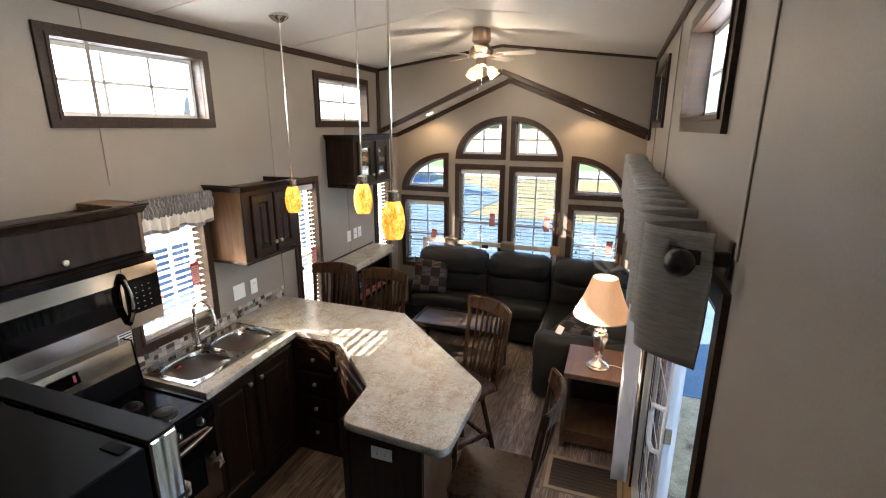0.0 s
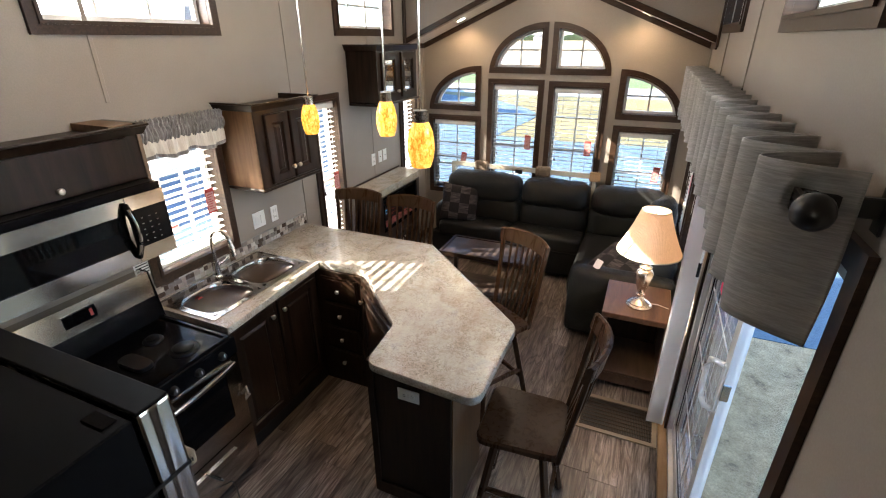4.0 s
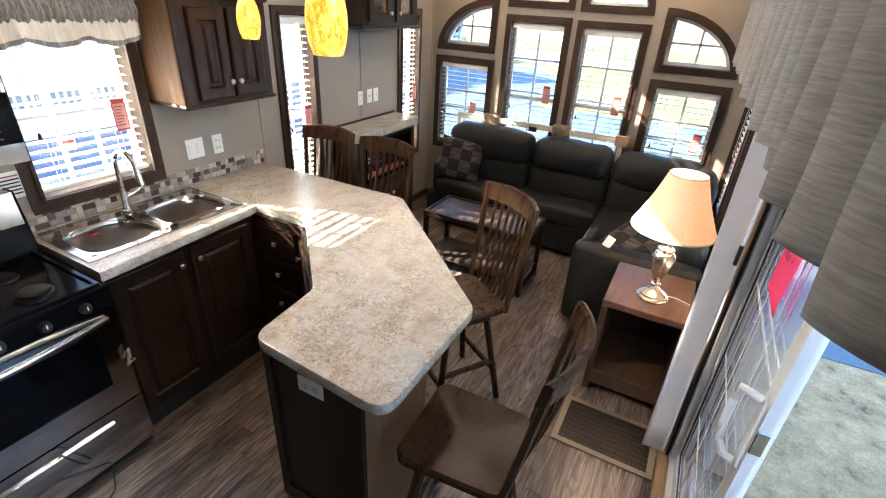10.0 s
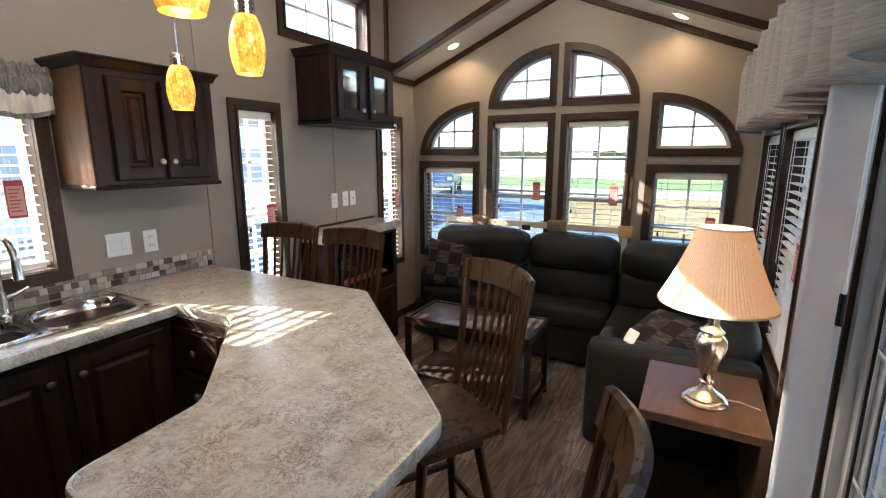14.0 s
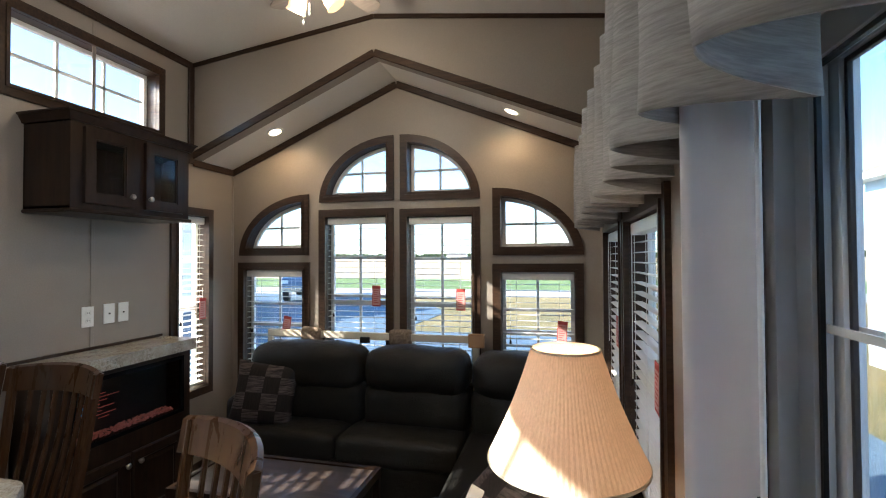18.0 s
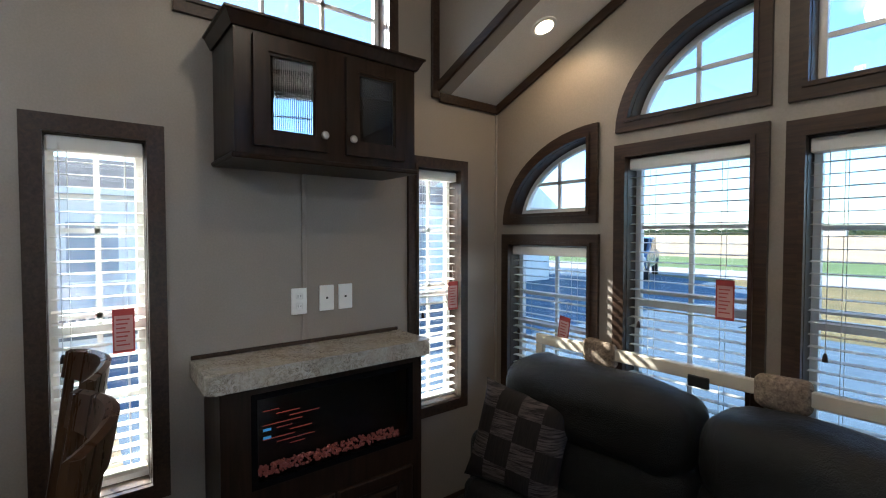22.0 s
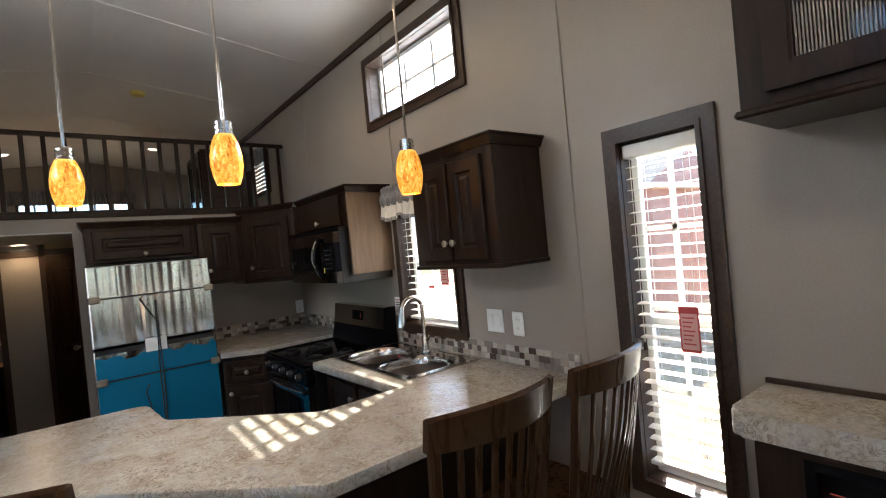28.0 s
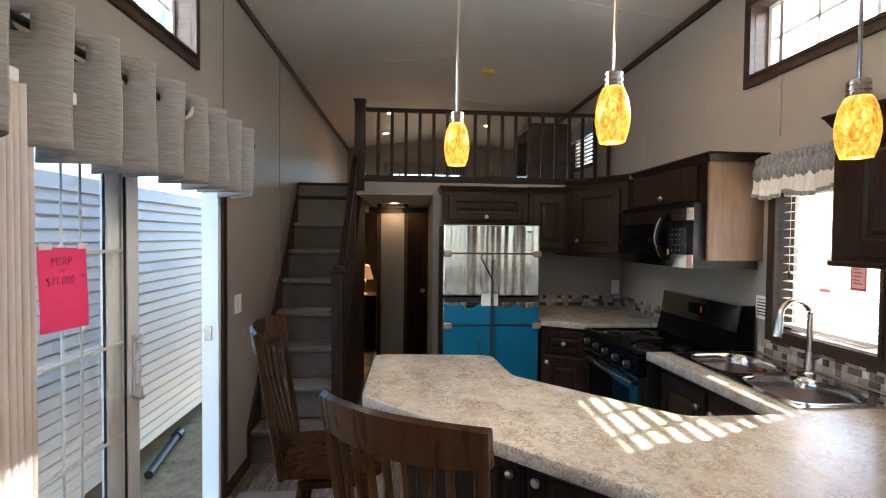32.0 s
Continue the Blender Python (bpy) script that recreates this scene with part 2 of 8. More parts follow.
def laminate():
    m = material("granite_laminate", (0.5, 0.45, 0.38), 0.22)
    v = coords(m, world_space=True)
    vein = noise_tex(m, v, 27, 8, 0.70, 1.3)
    spot = noise_tex(m, v, 75, 5, 0.7, 0.6)
    cloud = noise_tex(m, v, 7, 5, 0.6, 0.8)
    flake = noise_tex(m, v, 160, 3, 0.7)
    c = ramp(m, cloud, [(0.30, (0.37, 0.325, 0.265)), (0.45, (0.46, 0.425, 0.365)), (0.58, (0.51, 0.485, 0.435)), (0.70, (0.42, 0.42, 0.41))])
    patch = noise_tex(m, v, 9, 3, 0.5, 0.4)
    where = ramp(m, patch, [(0.40, (0.25, 0.25, 0.25)), (0.58, (0.95, 0.95, 0.95))])
    c = blend(m, where, c, ramp(m, vein, [(0.43, (1.0, 1.0, 1.0)), (0.474, (0.78, 0.74, 0.69)), (0.487, (0.30, 0.275, 0.25)), (0.498, (0.34, 0.31, 0.285)), (0.508, (0.88, 0.85, 0.82)), (0.58, (1.05, 1.05, 1.05))]), "MULTIPLY")
    c = blend(m, 0.38, c, ramp(m, spot, [(0.36, (0.30, 0.27, 0.25)), (0.44, (0.86, 0.83, 0.80)), (0.62, (1.05, 1.05, 1.05))]), "MULTIPLY")
    c = blend(m, 0.2, c, ramp(m, flake, [(0.38, (0.55, 0.52, 0.50)), (0.60, (1.1, 1.1, 1.1))]), "MULTIPLY")
    tint(m, c)
    gloss(m, spot, 0.15, 0.30)
    bump(m, flake, 0.05, 0.0004)
    return m


def mosaic():
    """Cream, taupe, grey and brown tiles, one tone each."""
    m = material("mosaic_tile", (0.4, 0.35, 0.3), 0.2)
    o = m.node_tree.nodes.new("ShaderNodeObjectInfo")
    r = m.node_tree.nodes.new("ShaderNodeValToRGB")
    r.color_ramp.interpolation = "CONSTANT"
    tones = [(0.0, (0.40, 0.35, 0.30)), (0.24, (0.30, 0.265, 0.235)), (0.44, (0.50, 0.46, 0.41)), (0.62, (0.24, 0.215, 0.195)), (0.74, (0.085, 0.060, 0.048)), (0.90, (0.13, 0.105, 0.095))]
    while len(r.color_ramp.elements) < len(tones):
        r.color_ramp.elements.new(0.5)
    for e, (at, c) in zip(r.color_ramp.elements, tones):
        e.position, e.color = at, (*c, 1)
    wire(m, o.outputs["Random"], r.inputs["Fac"])
    n1 = noise_tex(m, coords(m, world_space=True), 60, 4, 0.6)
    tint(m, blend(m, 0.5, r.outputs["Color"], ramp(m, n1, [(0.3, (0.7, 0.68, 0.66)), (0.7, (1.05, 1.05, 1.05))]), "MULTIPLY"))
    gloss(m, n1, 0.14, 0.34)
    return m


def leather(name, a, b):
    m = material(name, a, 0.42, Specular_IOR_Level=0.2)
    v = coords(m, world_space=True)
    n1 = noise_tex(m, v, 7, 5, 0.6, 0.7)
    vor = node(m, "ShaderNodeTexVoronoi", Scale=260.0)
    wire(m, v, vor.inputs["Vector"])
    tint(m, blend(m, n1, a, b))
    gloss(m, n1, 0.34, 0.52)
    crease = noise_tex(m, v, 11, 6, 0.6, 2.2)
    bump(m, blend(m, 0.75, vor.outputs["Distance"], crease), 0.6, 0.010)
    return m


def fabric(name, a, b, lines=(4, 4, 160), rough=0.9):
    m = material(name, a, rough, Sheen_Weight=0.2)
    v = coords(m, lines, world_space=True)
    n1 = noise_tex(m, v, 1.6, 4, 0.65)
    tint(m, blend(m, ramp(m, n1, [(0.38, (0.0, 0.0, 0.0)), (0.62, (1.0, 1.0, 1.0))]), a, b))
    bump(m, n1, 0.4, 0.002)
    return m


def carpet(name, a, b, scale=150.0):
    m = material(name, a, 0.95)
    v = coords(m, world_space=True)
    n1 = noise_tex(m, v, scale, 4, 0.8)
    n2 = noise_tex(m, v, 12, 3)
    c = blend(m, ramp(m, n1, [(0.35, (0.0, 0.0, 0.0)), (0.65, (1.0, 1.0, 1.0))]), a, b)
    tint(m, blend(m, 0.4, c, ramp(m, n2, [(0.3, (0.6, 0.6, 0.6)), (0.7, (1.0, 1.0, 1.0))]), "MULTIPLY"))
    bump(m, n1, 1.0, 0.006)
    return m


def rough_ground(name, stops, scale=6.0, fine=90.0, relief=0.03):
    m = material(name, stops[0][1], 0.95)
    v = coords(m, world_space=True)
    n1 = noise_tex(m, v, scale, 7, 0.7)
    n2 = noise_tex(m, v, fine, 4, 0.7)
    c = ramp(m, n1, stops)
    tint(m, blend(m, 0.6, c, ramp(m, n2, [(0.3, (0.45, 0.44, 0.43)), (0.65, (1.1, 1.1, 1.1))]), "MULTIPLY"))
    bump(m, n2, 0.8, relief)
    return m


def glow_glass():
    """Amber art glass lit from within."""
    m = material("amber_art_glass", (0.9, 0.5, 0.12), 0.25)
    v = coords(m, (1, 1, 0.6))
    n1 = noise_tex(m, v, 48, 6, 0.7, 1.2)
    c = ramp(m, n1, [(0.32, (0.30, 0.065, 0.005)), (0.42, (0.66, 0.22, 0.018)), (0.53, (0.84, 0.38, 0.055)), (0.68, (0.98, 0.60, 0.20))])
    tint(m, c)
    wire(m, c, bsdf(m).inputs["Emission Color"])
    bsdf(m).inputs["Emission Strength"].default_value = 0.15
    m.cycles.emission_sampling = "NONE"
    return m


def shade_cloth():
    m = material("pleated_shade", (0.80, 0.62, 0.47), 0.85)
    v = coords(m, (1, 1, 0.02))
    n1 = noise_tex(m, v, 260, 3, 0.6)
    c = blend(m, 0.5, (0.80, 0.60, 0.44), ramp(m, n1, [(0.35, (0.74, 0.72, 0.68)), (0.65, (1.0, 1.0, 1.0))]), "MULTIPLY")
    tint(m, c)
    wire(m, blend(m, 1.0, c, (1.0, 0.66, 0.40), "MULTIPLY"), bsdf(m).inputs["Emission Color"])
    bsdf(m).inputs["Emission Strength"].default_value = 0.06
    m.cycles.emission_sampling = "NONE"
    return m


def emitter(name, colour, strength):
    m = material(name, colour, 0.4)
    bsdf(m).inputs["Emission Color"].default_value = (*colour, 1)
    bsdf(m).inputs["Emission Strength"].default_value = strength * 0.27
    m.cycles.emission_sampling = "NONE"
    return m


M_FLOOR = floor_mat()
M_LAM = laminate()
M_SOFA = leather("charcoal_leather", (0.012, 0.012, 0.0115), (0.022, 0.0215, 0.020))
M_VALANCE = fabric("grey_slub", (0.235, 0.224, 0.214), (0.33, 0.318, 0.303), (12, 12, 150))
M_LINEN = fabric("beige_linen", (0.52, 0.46, 0.38), (0.66, 0.60, 0.50), (90, 90, 8))
M_VANE = material("blind_vane", (0.70, 0.665, 0.64), 0.55)
M_KVAL = fabric("grey_gather", (0.16, 0.155, 0.15), (0.30, 0.29, 0.28), (90, 90, 8))
M_KVALB = fabric("cream_gather", (0.62, 0.57, 0.49), (0.74, 0.70, 0.62), (90, 90, 8))
M_CARPET = carpet("stair_carpet", (0.13, 0.108, 0.090), (0.32, 0.275, 0.235), 90)
M_RUG = carpet("door_mat", (0.24, 0.19, 0.14), (0.40, 0.34, 0.27), 130)
M_TILE = mosaic()
M_GROUT = material("grout", (0.30, 0.28, 0.26), 0.9)
M_PILLOW = fabric("plaid_pillow", (0.006, 0.004, 0.0035), (0.015, 0.010, 0.009), (120, 8, 8))
M_PILLOWB = fabric("plaid_light", (0.010, 0.0075, 0.007), (0.105, 0.083, 0.077), (8, 8, 110))
for m in (M_PILLOW, M_PILLOWB):
    m.node_tree.nodes["Principled BSDF"].inputs["Sheen Weight"].default_value = 0.0
M_AMBER = glow_glass()
M_SHADE = shade_cloth()
M_BULB = emitter("lit_bulb", (1.0, 0.78, 0.50), 12.0)
M_FROST = emitter("frosted_glass", (1.0, 0.64, 0.30), 0.8)
M_POT = emitter("pot_lens", (1.0, 0.80, 0.55), 14.0)
M_FAN = wood("whitewashed_blade", (0.42, 0.36, 0.30), (0.56, 0.50, 0.43), 0.4)
M_FANBODY = material("fan_nickel", (0.42, 0.32, 0.25), 0.3, 1.0)
M_FILM = material("blue_film", (0.012, 0.20, 0.36), 0.22, 0.25)

# ---- mesh helpers ----
def mesh_of(name, bm, mats, smooth=False):
    me = bpy.data.meshes.new(name)
    bmesh.ops.recalc_face_normals(bm, faces=bm.faces[:])
    bm.to_mesh(me)
    bm.free()
    for m in (mats if isinstance(mats, (list, tuple)) else [mats]):
        me.materials.append(m)
    if smooth:
        me.polygons.foreach_set("use_smooth", [True] * len(me.polygons))
        me.set_sharp_from_angle(angle=radians(38))
    return me


def part(name, bm, mats, parent=None, label="", smooth=False):
    """One mesh object under a thing or part (or a thing of its own with no parent)."""
    ob = new(name, mesh_of(name, bm, mats, smooth))
    if parent:
        ob.parent = parent
        ob.matrix_parent_inverse = parent.matrix_world.inverted() if parent.type != "EMPTY" else Matrix()
    if label:
        tagged(ob, label)
    return ob


def thing(name, m=None, label="", category="", group="", kind=""):
    ob = new(name)
    ob.empty_display_size = 0.1
    if m is not None:
        ob.matrix_world = m
    return tagged(ob, label, category, group, kind)


def box(x0, x1, y0, y1, z0, z1, bevel=0.0, bm=None, mat=0, segs=1):
    b = bmesh.new()
    vs = [b.verts.new((x, y, z)) for x in (x0, x1) for y in (y0, y1) for z in (z0, z1)]
    for f in ((0, 1, 3, 2), (4, 6, 7, 5), (0, 4, 5, 1), (2, 3, 7, 6), (0, 2, 6, 4), (1, 5, 7, 3)):
        b.faces.new([vs[i] for i in f])
    if bevel:
        bmesh.ops.bevel(b, geom=b.edges[:], offset=bevel, segments=segs, affect="EDGES", profile=0.6)
    return join(bm, b, mat)


def join(bm, b, mat=0):
    for f in b.faces:
        f.material_index = mat
    if bm is None:
        return b
    me = bpy.data.meshes.new("tmp")
    b.to_mesh(me)
    b.free()
    bm.from_mesh(me)
    bpy.data.meshes.remove(me)
    return bm


def moved(b, m):
    bmesh.ops.transform(b, matrix=m, verts=b.verts[:])
    return b


def prism(points, z0, z1, bevel=0.0, bm=None, mat=0, segs=2):
    """A flat outline (x, y) raised from z0 to z1."""
    b = bmesh.new()
    lo = [b.verts.new((x, y, z0)) for x, y in points]
    hi = [b.verts.new((x, y, z1)) for x, y in points]
    b.faces.new(lo[::-1])
    b.faces.new(hi)
    n = len(points)
    for i in range(n):
        b.faces.new((lo[i], lo[(i + 1) % n], hi[(i + 1) % n], hi[i]))
    if bevel:
        es = [e for e in b.edges if abs(e.verts[0].co.z - e.verts[1].co.z) < 1e-6]
        bmesh.ops.bevel(b, geom=es, offset=bevel, segments=segs, affect="EDGES", profile=0.5)
    return join(bm, b, mat)


def lathe(profile, n=24, bm=None, mat=0, cap=True):
    """A turned shape from (radius, z) pairs."""
    b = bmesh.new()
    rings = [[b.verts.new((r * math.cos(2 * math.pi * k / n), r * math.sin(2 * math.pi * k / n), z)) for k in range(n)] for r, z in profile]
    for a, c in zip(rings, rings[1:]):
        for k in range(n):
            b.faces.new((a[k], a[(k + 1) % n], c[(k + 1) % n], c[k]))
    if cap:
        b.faces.new(rings[0][::-1])
        b.faces.new(rings[-1])
    return join(bm, b, mat)


def tube(points, r, n=8, bm=None, mat=0, closed=False):
    """A round rod along points."""
    b = bmesh.new()
    pts = [Vector(p) for p in points]
    rings = []
    up = Vector((0, 0, 1))
    for i, p in enumerate(pts):
        d = (pts[min(i + 1, len(pts) - 1)] - pts[max(i - 1, 0)]).normalized()
        ref = up if abs(d.dot(up)) < 0.95 else Vector((1, 0, 0))
        s = d.cross(ref).normalized()
        u = s.cross(d)
        rr = r[i] if isinstance(r, (list, tuple)) else r
        rings.append([b.verts.new(p + rr * (math.cos(2 * math.pi * k / n) * s + math.sin(2 * math.pi * k / n) * u)) for k in range(n)])
    for a, c in zip(rings, rings[1:]):
        for k in range(n):
            b.faces.new((a[k], a[(k + 1) % n], c[(k + 1) % n], c[k]))
    b.faces.new(rings[0][::-1])
    b.faces.new(rings[-1])
    return join(bm, b, mat)


def bar(p, q, w, h, bevel=0.0, bm=None, mat=0):
    """A square bar from p to q, w across and h in the upright sense."""
    p, q = Vector(p), Vector(q)
    d = q - p
    m = Matrix.Translation(p) @ d.to_track_quat("X", "Z").to_matrix().to_4x4()
    b = moved(box(0, d.length, -w / 2, w / 2, -h / 2, h / 2, bevel), m)
    return join(bm, b, mat)


def sweep(points, w, h):
    """A bent square bar along points in one piece, w across x and h along y."""
    b = bmesh.new()
    k = 0.22
    sec = [(-0.5, -0.5 + k), (-0.5 + k, -0.5), (0.5 - k, -0.5), (0.5, -0.5 + k), (0.5, 0.5 - k), (0.5 - k, 0.5), (-0.5 + k, 0.5), (-0.5, 0.5 - k)]
    rows = [[b.verts.new((p[0] + w * s, p[1] + h * t, p[2])) for s, t in sec] for p in points]
    for a, c in zip(rows, rows[1:]):
        for i in range(8):
            b.faces.new((a[i], a[(i + 1) % 8], c[(i + 1) % 8], c[i]))
    b.faces.new(rows[0][::-1])
    b.faces.new(rows[-1])
    return b


def ring(outer, inner, w0, w1, place, bm=None, mat=0):
    """A frame between two outlines (u, v) with equal counts, from depth w0 to w1; place maps (u, v, w) to the world."""
    b = bmesh.new()
    n = len(outer)
    rows = [[b.verts.new(place(u, v, w)) for u, v in loop] for loop, w in ((outer, w0), (outer, w1), (inner, w1), (inner, w0))]
    for k in range(4):
        a, c = rows[k], rows[(k + 1) % 4]
        for i in range(n):
            b.faces.new((a[i], a[(i + 1) % n], c[(i + 1) % n], c[i]))
    return join(bm, b, mat)


def slab(outline, w0, w1, place, bm=None, mat=0):
    b = bmesh.new()
    lo = [b.verts.new(place(u, v, w0)) for u, v in outline]
    hi = [b.verts.new(place(u, v, w1)) for u, v in outline]
    b.faces.new(lo[::-1])
    b.faces.new(hi)
    n = len(outline)
    for i in range(n):
        b.faces.new((lo[i], lo[(i + 1) % n], hi[(i + 1) % n], hi[i]))
    return join(bm, b, mat)


def shared(name, me, parent, m):
    """One more object on a mesh that alike pieces share."""
    ob = new(name, me)
    ob.parent = parent
    ob.matrix_basis = m
    return ob


# ---- the plan, in metres: x across, y towards the front gable, z up from the floor ----
W, FRONT, BULK, KBACK, END = 2.90, 5.91, 5.47, 0.58, -3.4
EAVE, RIDGE, MID = 3.0, 3.185, 1.43
LOFT, LOFT_Y = 2.03, 0.40
GROUND = -0.75
T = 0.11


def on_left(u, v, w):
    return (w, u, v)


def on_right(u, v, w):
    return (W - w, u, v)


def on_front(u, v, w):
    return (u, FRONT - w, v)


def cells(holes, u0, u1, v0, v1, inside, step):
    """Splits a wall into blocks that leave the holes open."""
    us = {u0, u1}
    for a, b, *_ in holes:
        us |= {a, b}
    us = sorted(us)
    fine = []
    for a, b in zip(us, us[1:]):
        n = max(1, round((b - a) / step))
        fine += [a + (b - a) * k / n for k in range(n)]
    fine.append(us[-1])
    for a, b in zip(fine, fine[1:]):
        mid = (a + b) / 2
        gaps = sorted(inside(mid))
        at = v0
        for g0, g1 in gaps:
            if g0 > at + 1e-4:
                yield a, b, at, g0
            at = max(at, g1)
        if v1 > at + 1e-4:
            yield a, b, at, v1


def wall_blocks(holes, u0, u1, v0, v1, place, step=9.0, inside=None):
    inside = inside or (lambda u: [(c, d) for a, b, c, d in holes if a < u < b])
    b = bmesh.new()
    for a, c, d, e in cells(holes, u0, u1, v0, v1, inside, step):
        slab([(a, d), (c, d), (c, e), (a, e)], 0.0, -T, place, b)
    return b


def inset(r, d):
    a, b, c, e = r
    return (a + d, b - d, c + d, e - d)


def rect_loop(r):
    a, b, c, e = r
    return [(a, c), (b, c), (b, e), (a, e)]


def quarter_loop(corner, side, a, b, d, n=14):
    """A quarter ellipse with its square corner at corner, bulging to side (-1 or 1), pulled in by d."""
    cu, cv = corner
    t0, t1 = math.asin(d / (b - d)), math.acos(d / (a - d))
    arc = [(cu + side * (a - d) * math.cos(t0 + (t1 - t0) * k / n), cv + (b - d) * math.sin(t0 + (t1 - t0) * k / n)) for k in range(n + 1)]
    return [(cu + side * d, cv + d)] + arc


TRIM_W = 0.058
# outer edges of the window trim: from, to, bottom, top
LEFT_WINDOWS = [(2.245, 2.887, 1.035, 1.872), (3.79, 4.19, 0.56, 1.935), (5.27, 5.672, 0.56, 1.948), (2.037, 3.05, 2.365, 2.85), (4.225, 5.21, 2.37, 2.86)]
RIGHT_WINDOWS = [(4.00, 4.84, 0.56, 1.78), (4.90, 5.74, 0.56, 1.78), (2.085, 3.10, 2.355, 2.85), (4.20, 5.22, 2.37, 2.86)]
FRONT_WINDOWS = [(0.066, 0.710, 0.60, 1.54), (0.79, 1.405, 0.60, 1.948), (1.455, 2.06, 0.60, 1.936), (2.147, 2.768, 0.60, 1.527)]
# quarter windows: square corner, side, half width, height
ARCHES = [((0.700, 1.595), -1, 0.625, 0.48), ((1.408, 2.005), -1, 0.615, 0.49), ((1.458, 2.0), 1, 0.602, 0.495), ((2.15, 1.587), 1, 0.622, 0.479)]
# loft windows: the low band in the end gable, the small one in the left wall
LOFT_END, LOFT_SIDE = (0.96, 2.19, 2.26, 2.60), (-0.58, -0.09, 2.31, 2.68)
DOOR = (1.805, 3.40, 0.03, 1.915)


def ceiling_z(x):
    return RIDGE - (RIDGE - EAVE) * abs(x - MID) / MID


def build_shell():
    holes = [inset(r, TRIM_W - 0.012) for r in LEFT_WINDOWS] + [LOFT_SIDE]
    tagged(part("wall_left", wall_blocks(holes, END, FRONT + T, -0.05, EAVE + 0.06, on_left), M_WALL), "taupe vinyl-faced wall panels with window openings", "wall", kind="structure")
    holes = [inset(r, TRIM_W - 0.012) for r in RIGHT_WINDOWS] + [(DOOR[0] - 0.045, DOOR[1] + 0.045, DOOR[2], DOOR[3] + 0.045)]
    tagged(part("wall_right", wall_blocks(holes, END, FRONT + T, -0.05, EAVE + 0.06, on_right), M_WALL), "taupe wall panels with patio door opening", "wall", kind="structure")
    rects = [inset(r, TRIM_W - 0.012) for r in FRONT_WINDOWS]
    k = TRIM_W - 0.012

    def inside(u):
        out = [(c, d) for a, b, c, d in rects if a < u < b]
        for (cu, cv), s, a, b in ARCHES:
            e = (u - cu) * s
            if k < e < a - k:
                top = cv + (b - k) * math.sqrt(max(0.0, 1 - (e / (a - k)) ** 2))
                if top > cv + k:
                    out.append((cv + k, top))
        return out
    marks = rects + [tuple(sorted((cu + s * k, cu + s * (a - k)))) for (cu, cv), s, a, b in ARCHES]
    tagged(part("wall_front", wall_blocks(marks, 0.0, W, -0.05, 3.2, on_front, 0.025, inside), M_WALL), "taupe gable wall with arched window group", "wall", kind="structure")
    b = wall_blocks([LOFT_END], -T, W + T, -0.05, 3.3, lambda u, v, w: (u, END + w, v))
    tagged(part("wall_back", b, M_WALL), "taupe end wall of the loft", "wall", kind="structure")
    # ceiling: two shallow slopes
    b = bmesh.new()
    for x0, x1 in ((-T, MID), (MID, W + T)):
        prism([(x0, ceiling_z(x0)), (x1, ceiling_z(x1)), (x1, ceiling_z(x1) + 0.1), (x0, ceiling_z(x0) + 0.1)], END - T, FRONT + T, 0, b)
    moved(b, Matrix(((1, 0, 0, 0), (0, 0, 1, 0), (0, 1, 0, 0), (0, 0, 0, 1))))
    tagged(part("ceiling", b, M_CEIL), "off-white vaulted ceiling", "ceiling", kind="structure")
    # bulkhead gable and the sloped soffit behind it
    peak, foot = 2.905, 2.295
    b = bmesh.new()
    pts = [(0, foot), (MID, peak), (W, foot), (W, EAVE + 0.02), (MID, RIDGE + 0.02), (0, EAVE + 0.02)]
    left = [pts[0], pts[1], pts[4], pts[5]]
    right = [pts[1], pts[2], pts[3], pts[4]]
    for p in (left, right):
        slab(p, FRONT - BULK, FRONT - BULK - 0.08, on_front, b)
    tagged(part("bulkhead", b, M_WALL), "taupe gable bulkhead above the sitting end", "wall", kind="structure")
    b = bmesh.new()
    for p in ([(0, foot), (MID, peak), (MID, peak + 0.03), (0, foot + 0.03)], [(MID, peak), (W, foot), (W, foot + 0.03), (MID, peak + 0.03)]):
        slab(p, FRONT - BULK - 0.08, 0.0, on_front, b)
    tagged(part("ceiling_soffit", b, M_SOFFIT), "cream sloped soffit", "ceiling", kind="structure")
    # timber trim on the bulkhead and front gable
    tr = thing("trim", kind="structure", label="dark walnut ceiling and gable trim", category="trim")
    for sgn, x0 in ((1, 0.0), (-1, W)):
        for y, off in ((BULK - 0.009, 0.024), (FRONT - 0.01, -0.027)):
            p, q = Vector((x0, y, foot + off)), Vector((MID, y, peak + off))
            part("gable_trim", bar(p, q, 0.016, 0.05, 0.004), M_TRIM, tr)
        part("soffit_trim", bar((x0 + sgn * 0.012, BULK, foot - 0.02), (x0 + sgn * 0.012, FRONT, foot - 0.02), 0.018, 0.05, 0.004), M_TRIM, tr)
        part("corner_trim", box(x0 + sgn * 0.002, x0 + sgn * 0.022, BULK - 0.05, BULK + 0.0, foot - 0.03, EAVE, 0.004), M_TRIM, tr)
        part("bulkhead_top_trim", bar((x0, BULK - 0.01, EAVE - 0.012), (MID, BULK - 0.01, RIDGE - 0.012), 0.016, 0.032, 0.004), M_TRIM, tr)
        for k in range(6):
            y = -2.2 + 1.22 * k
            part("ceiling_seam", bar((x0, y, EAVE - 0.001), (MID, y, RIDGE - 0.001), 0.016, 0.006), M_CEIL, tr)
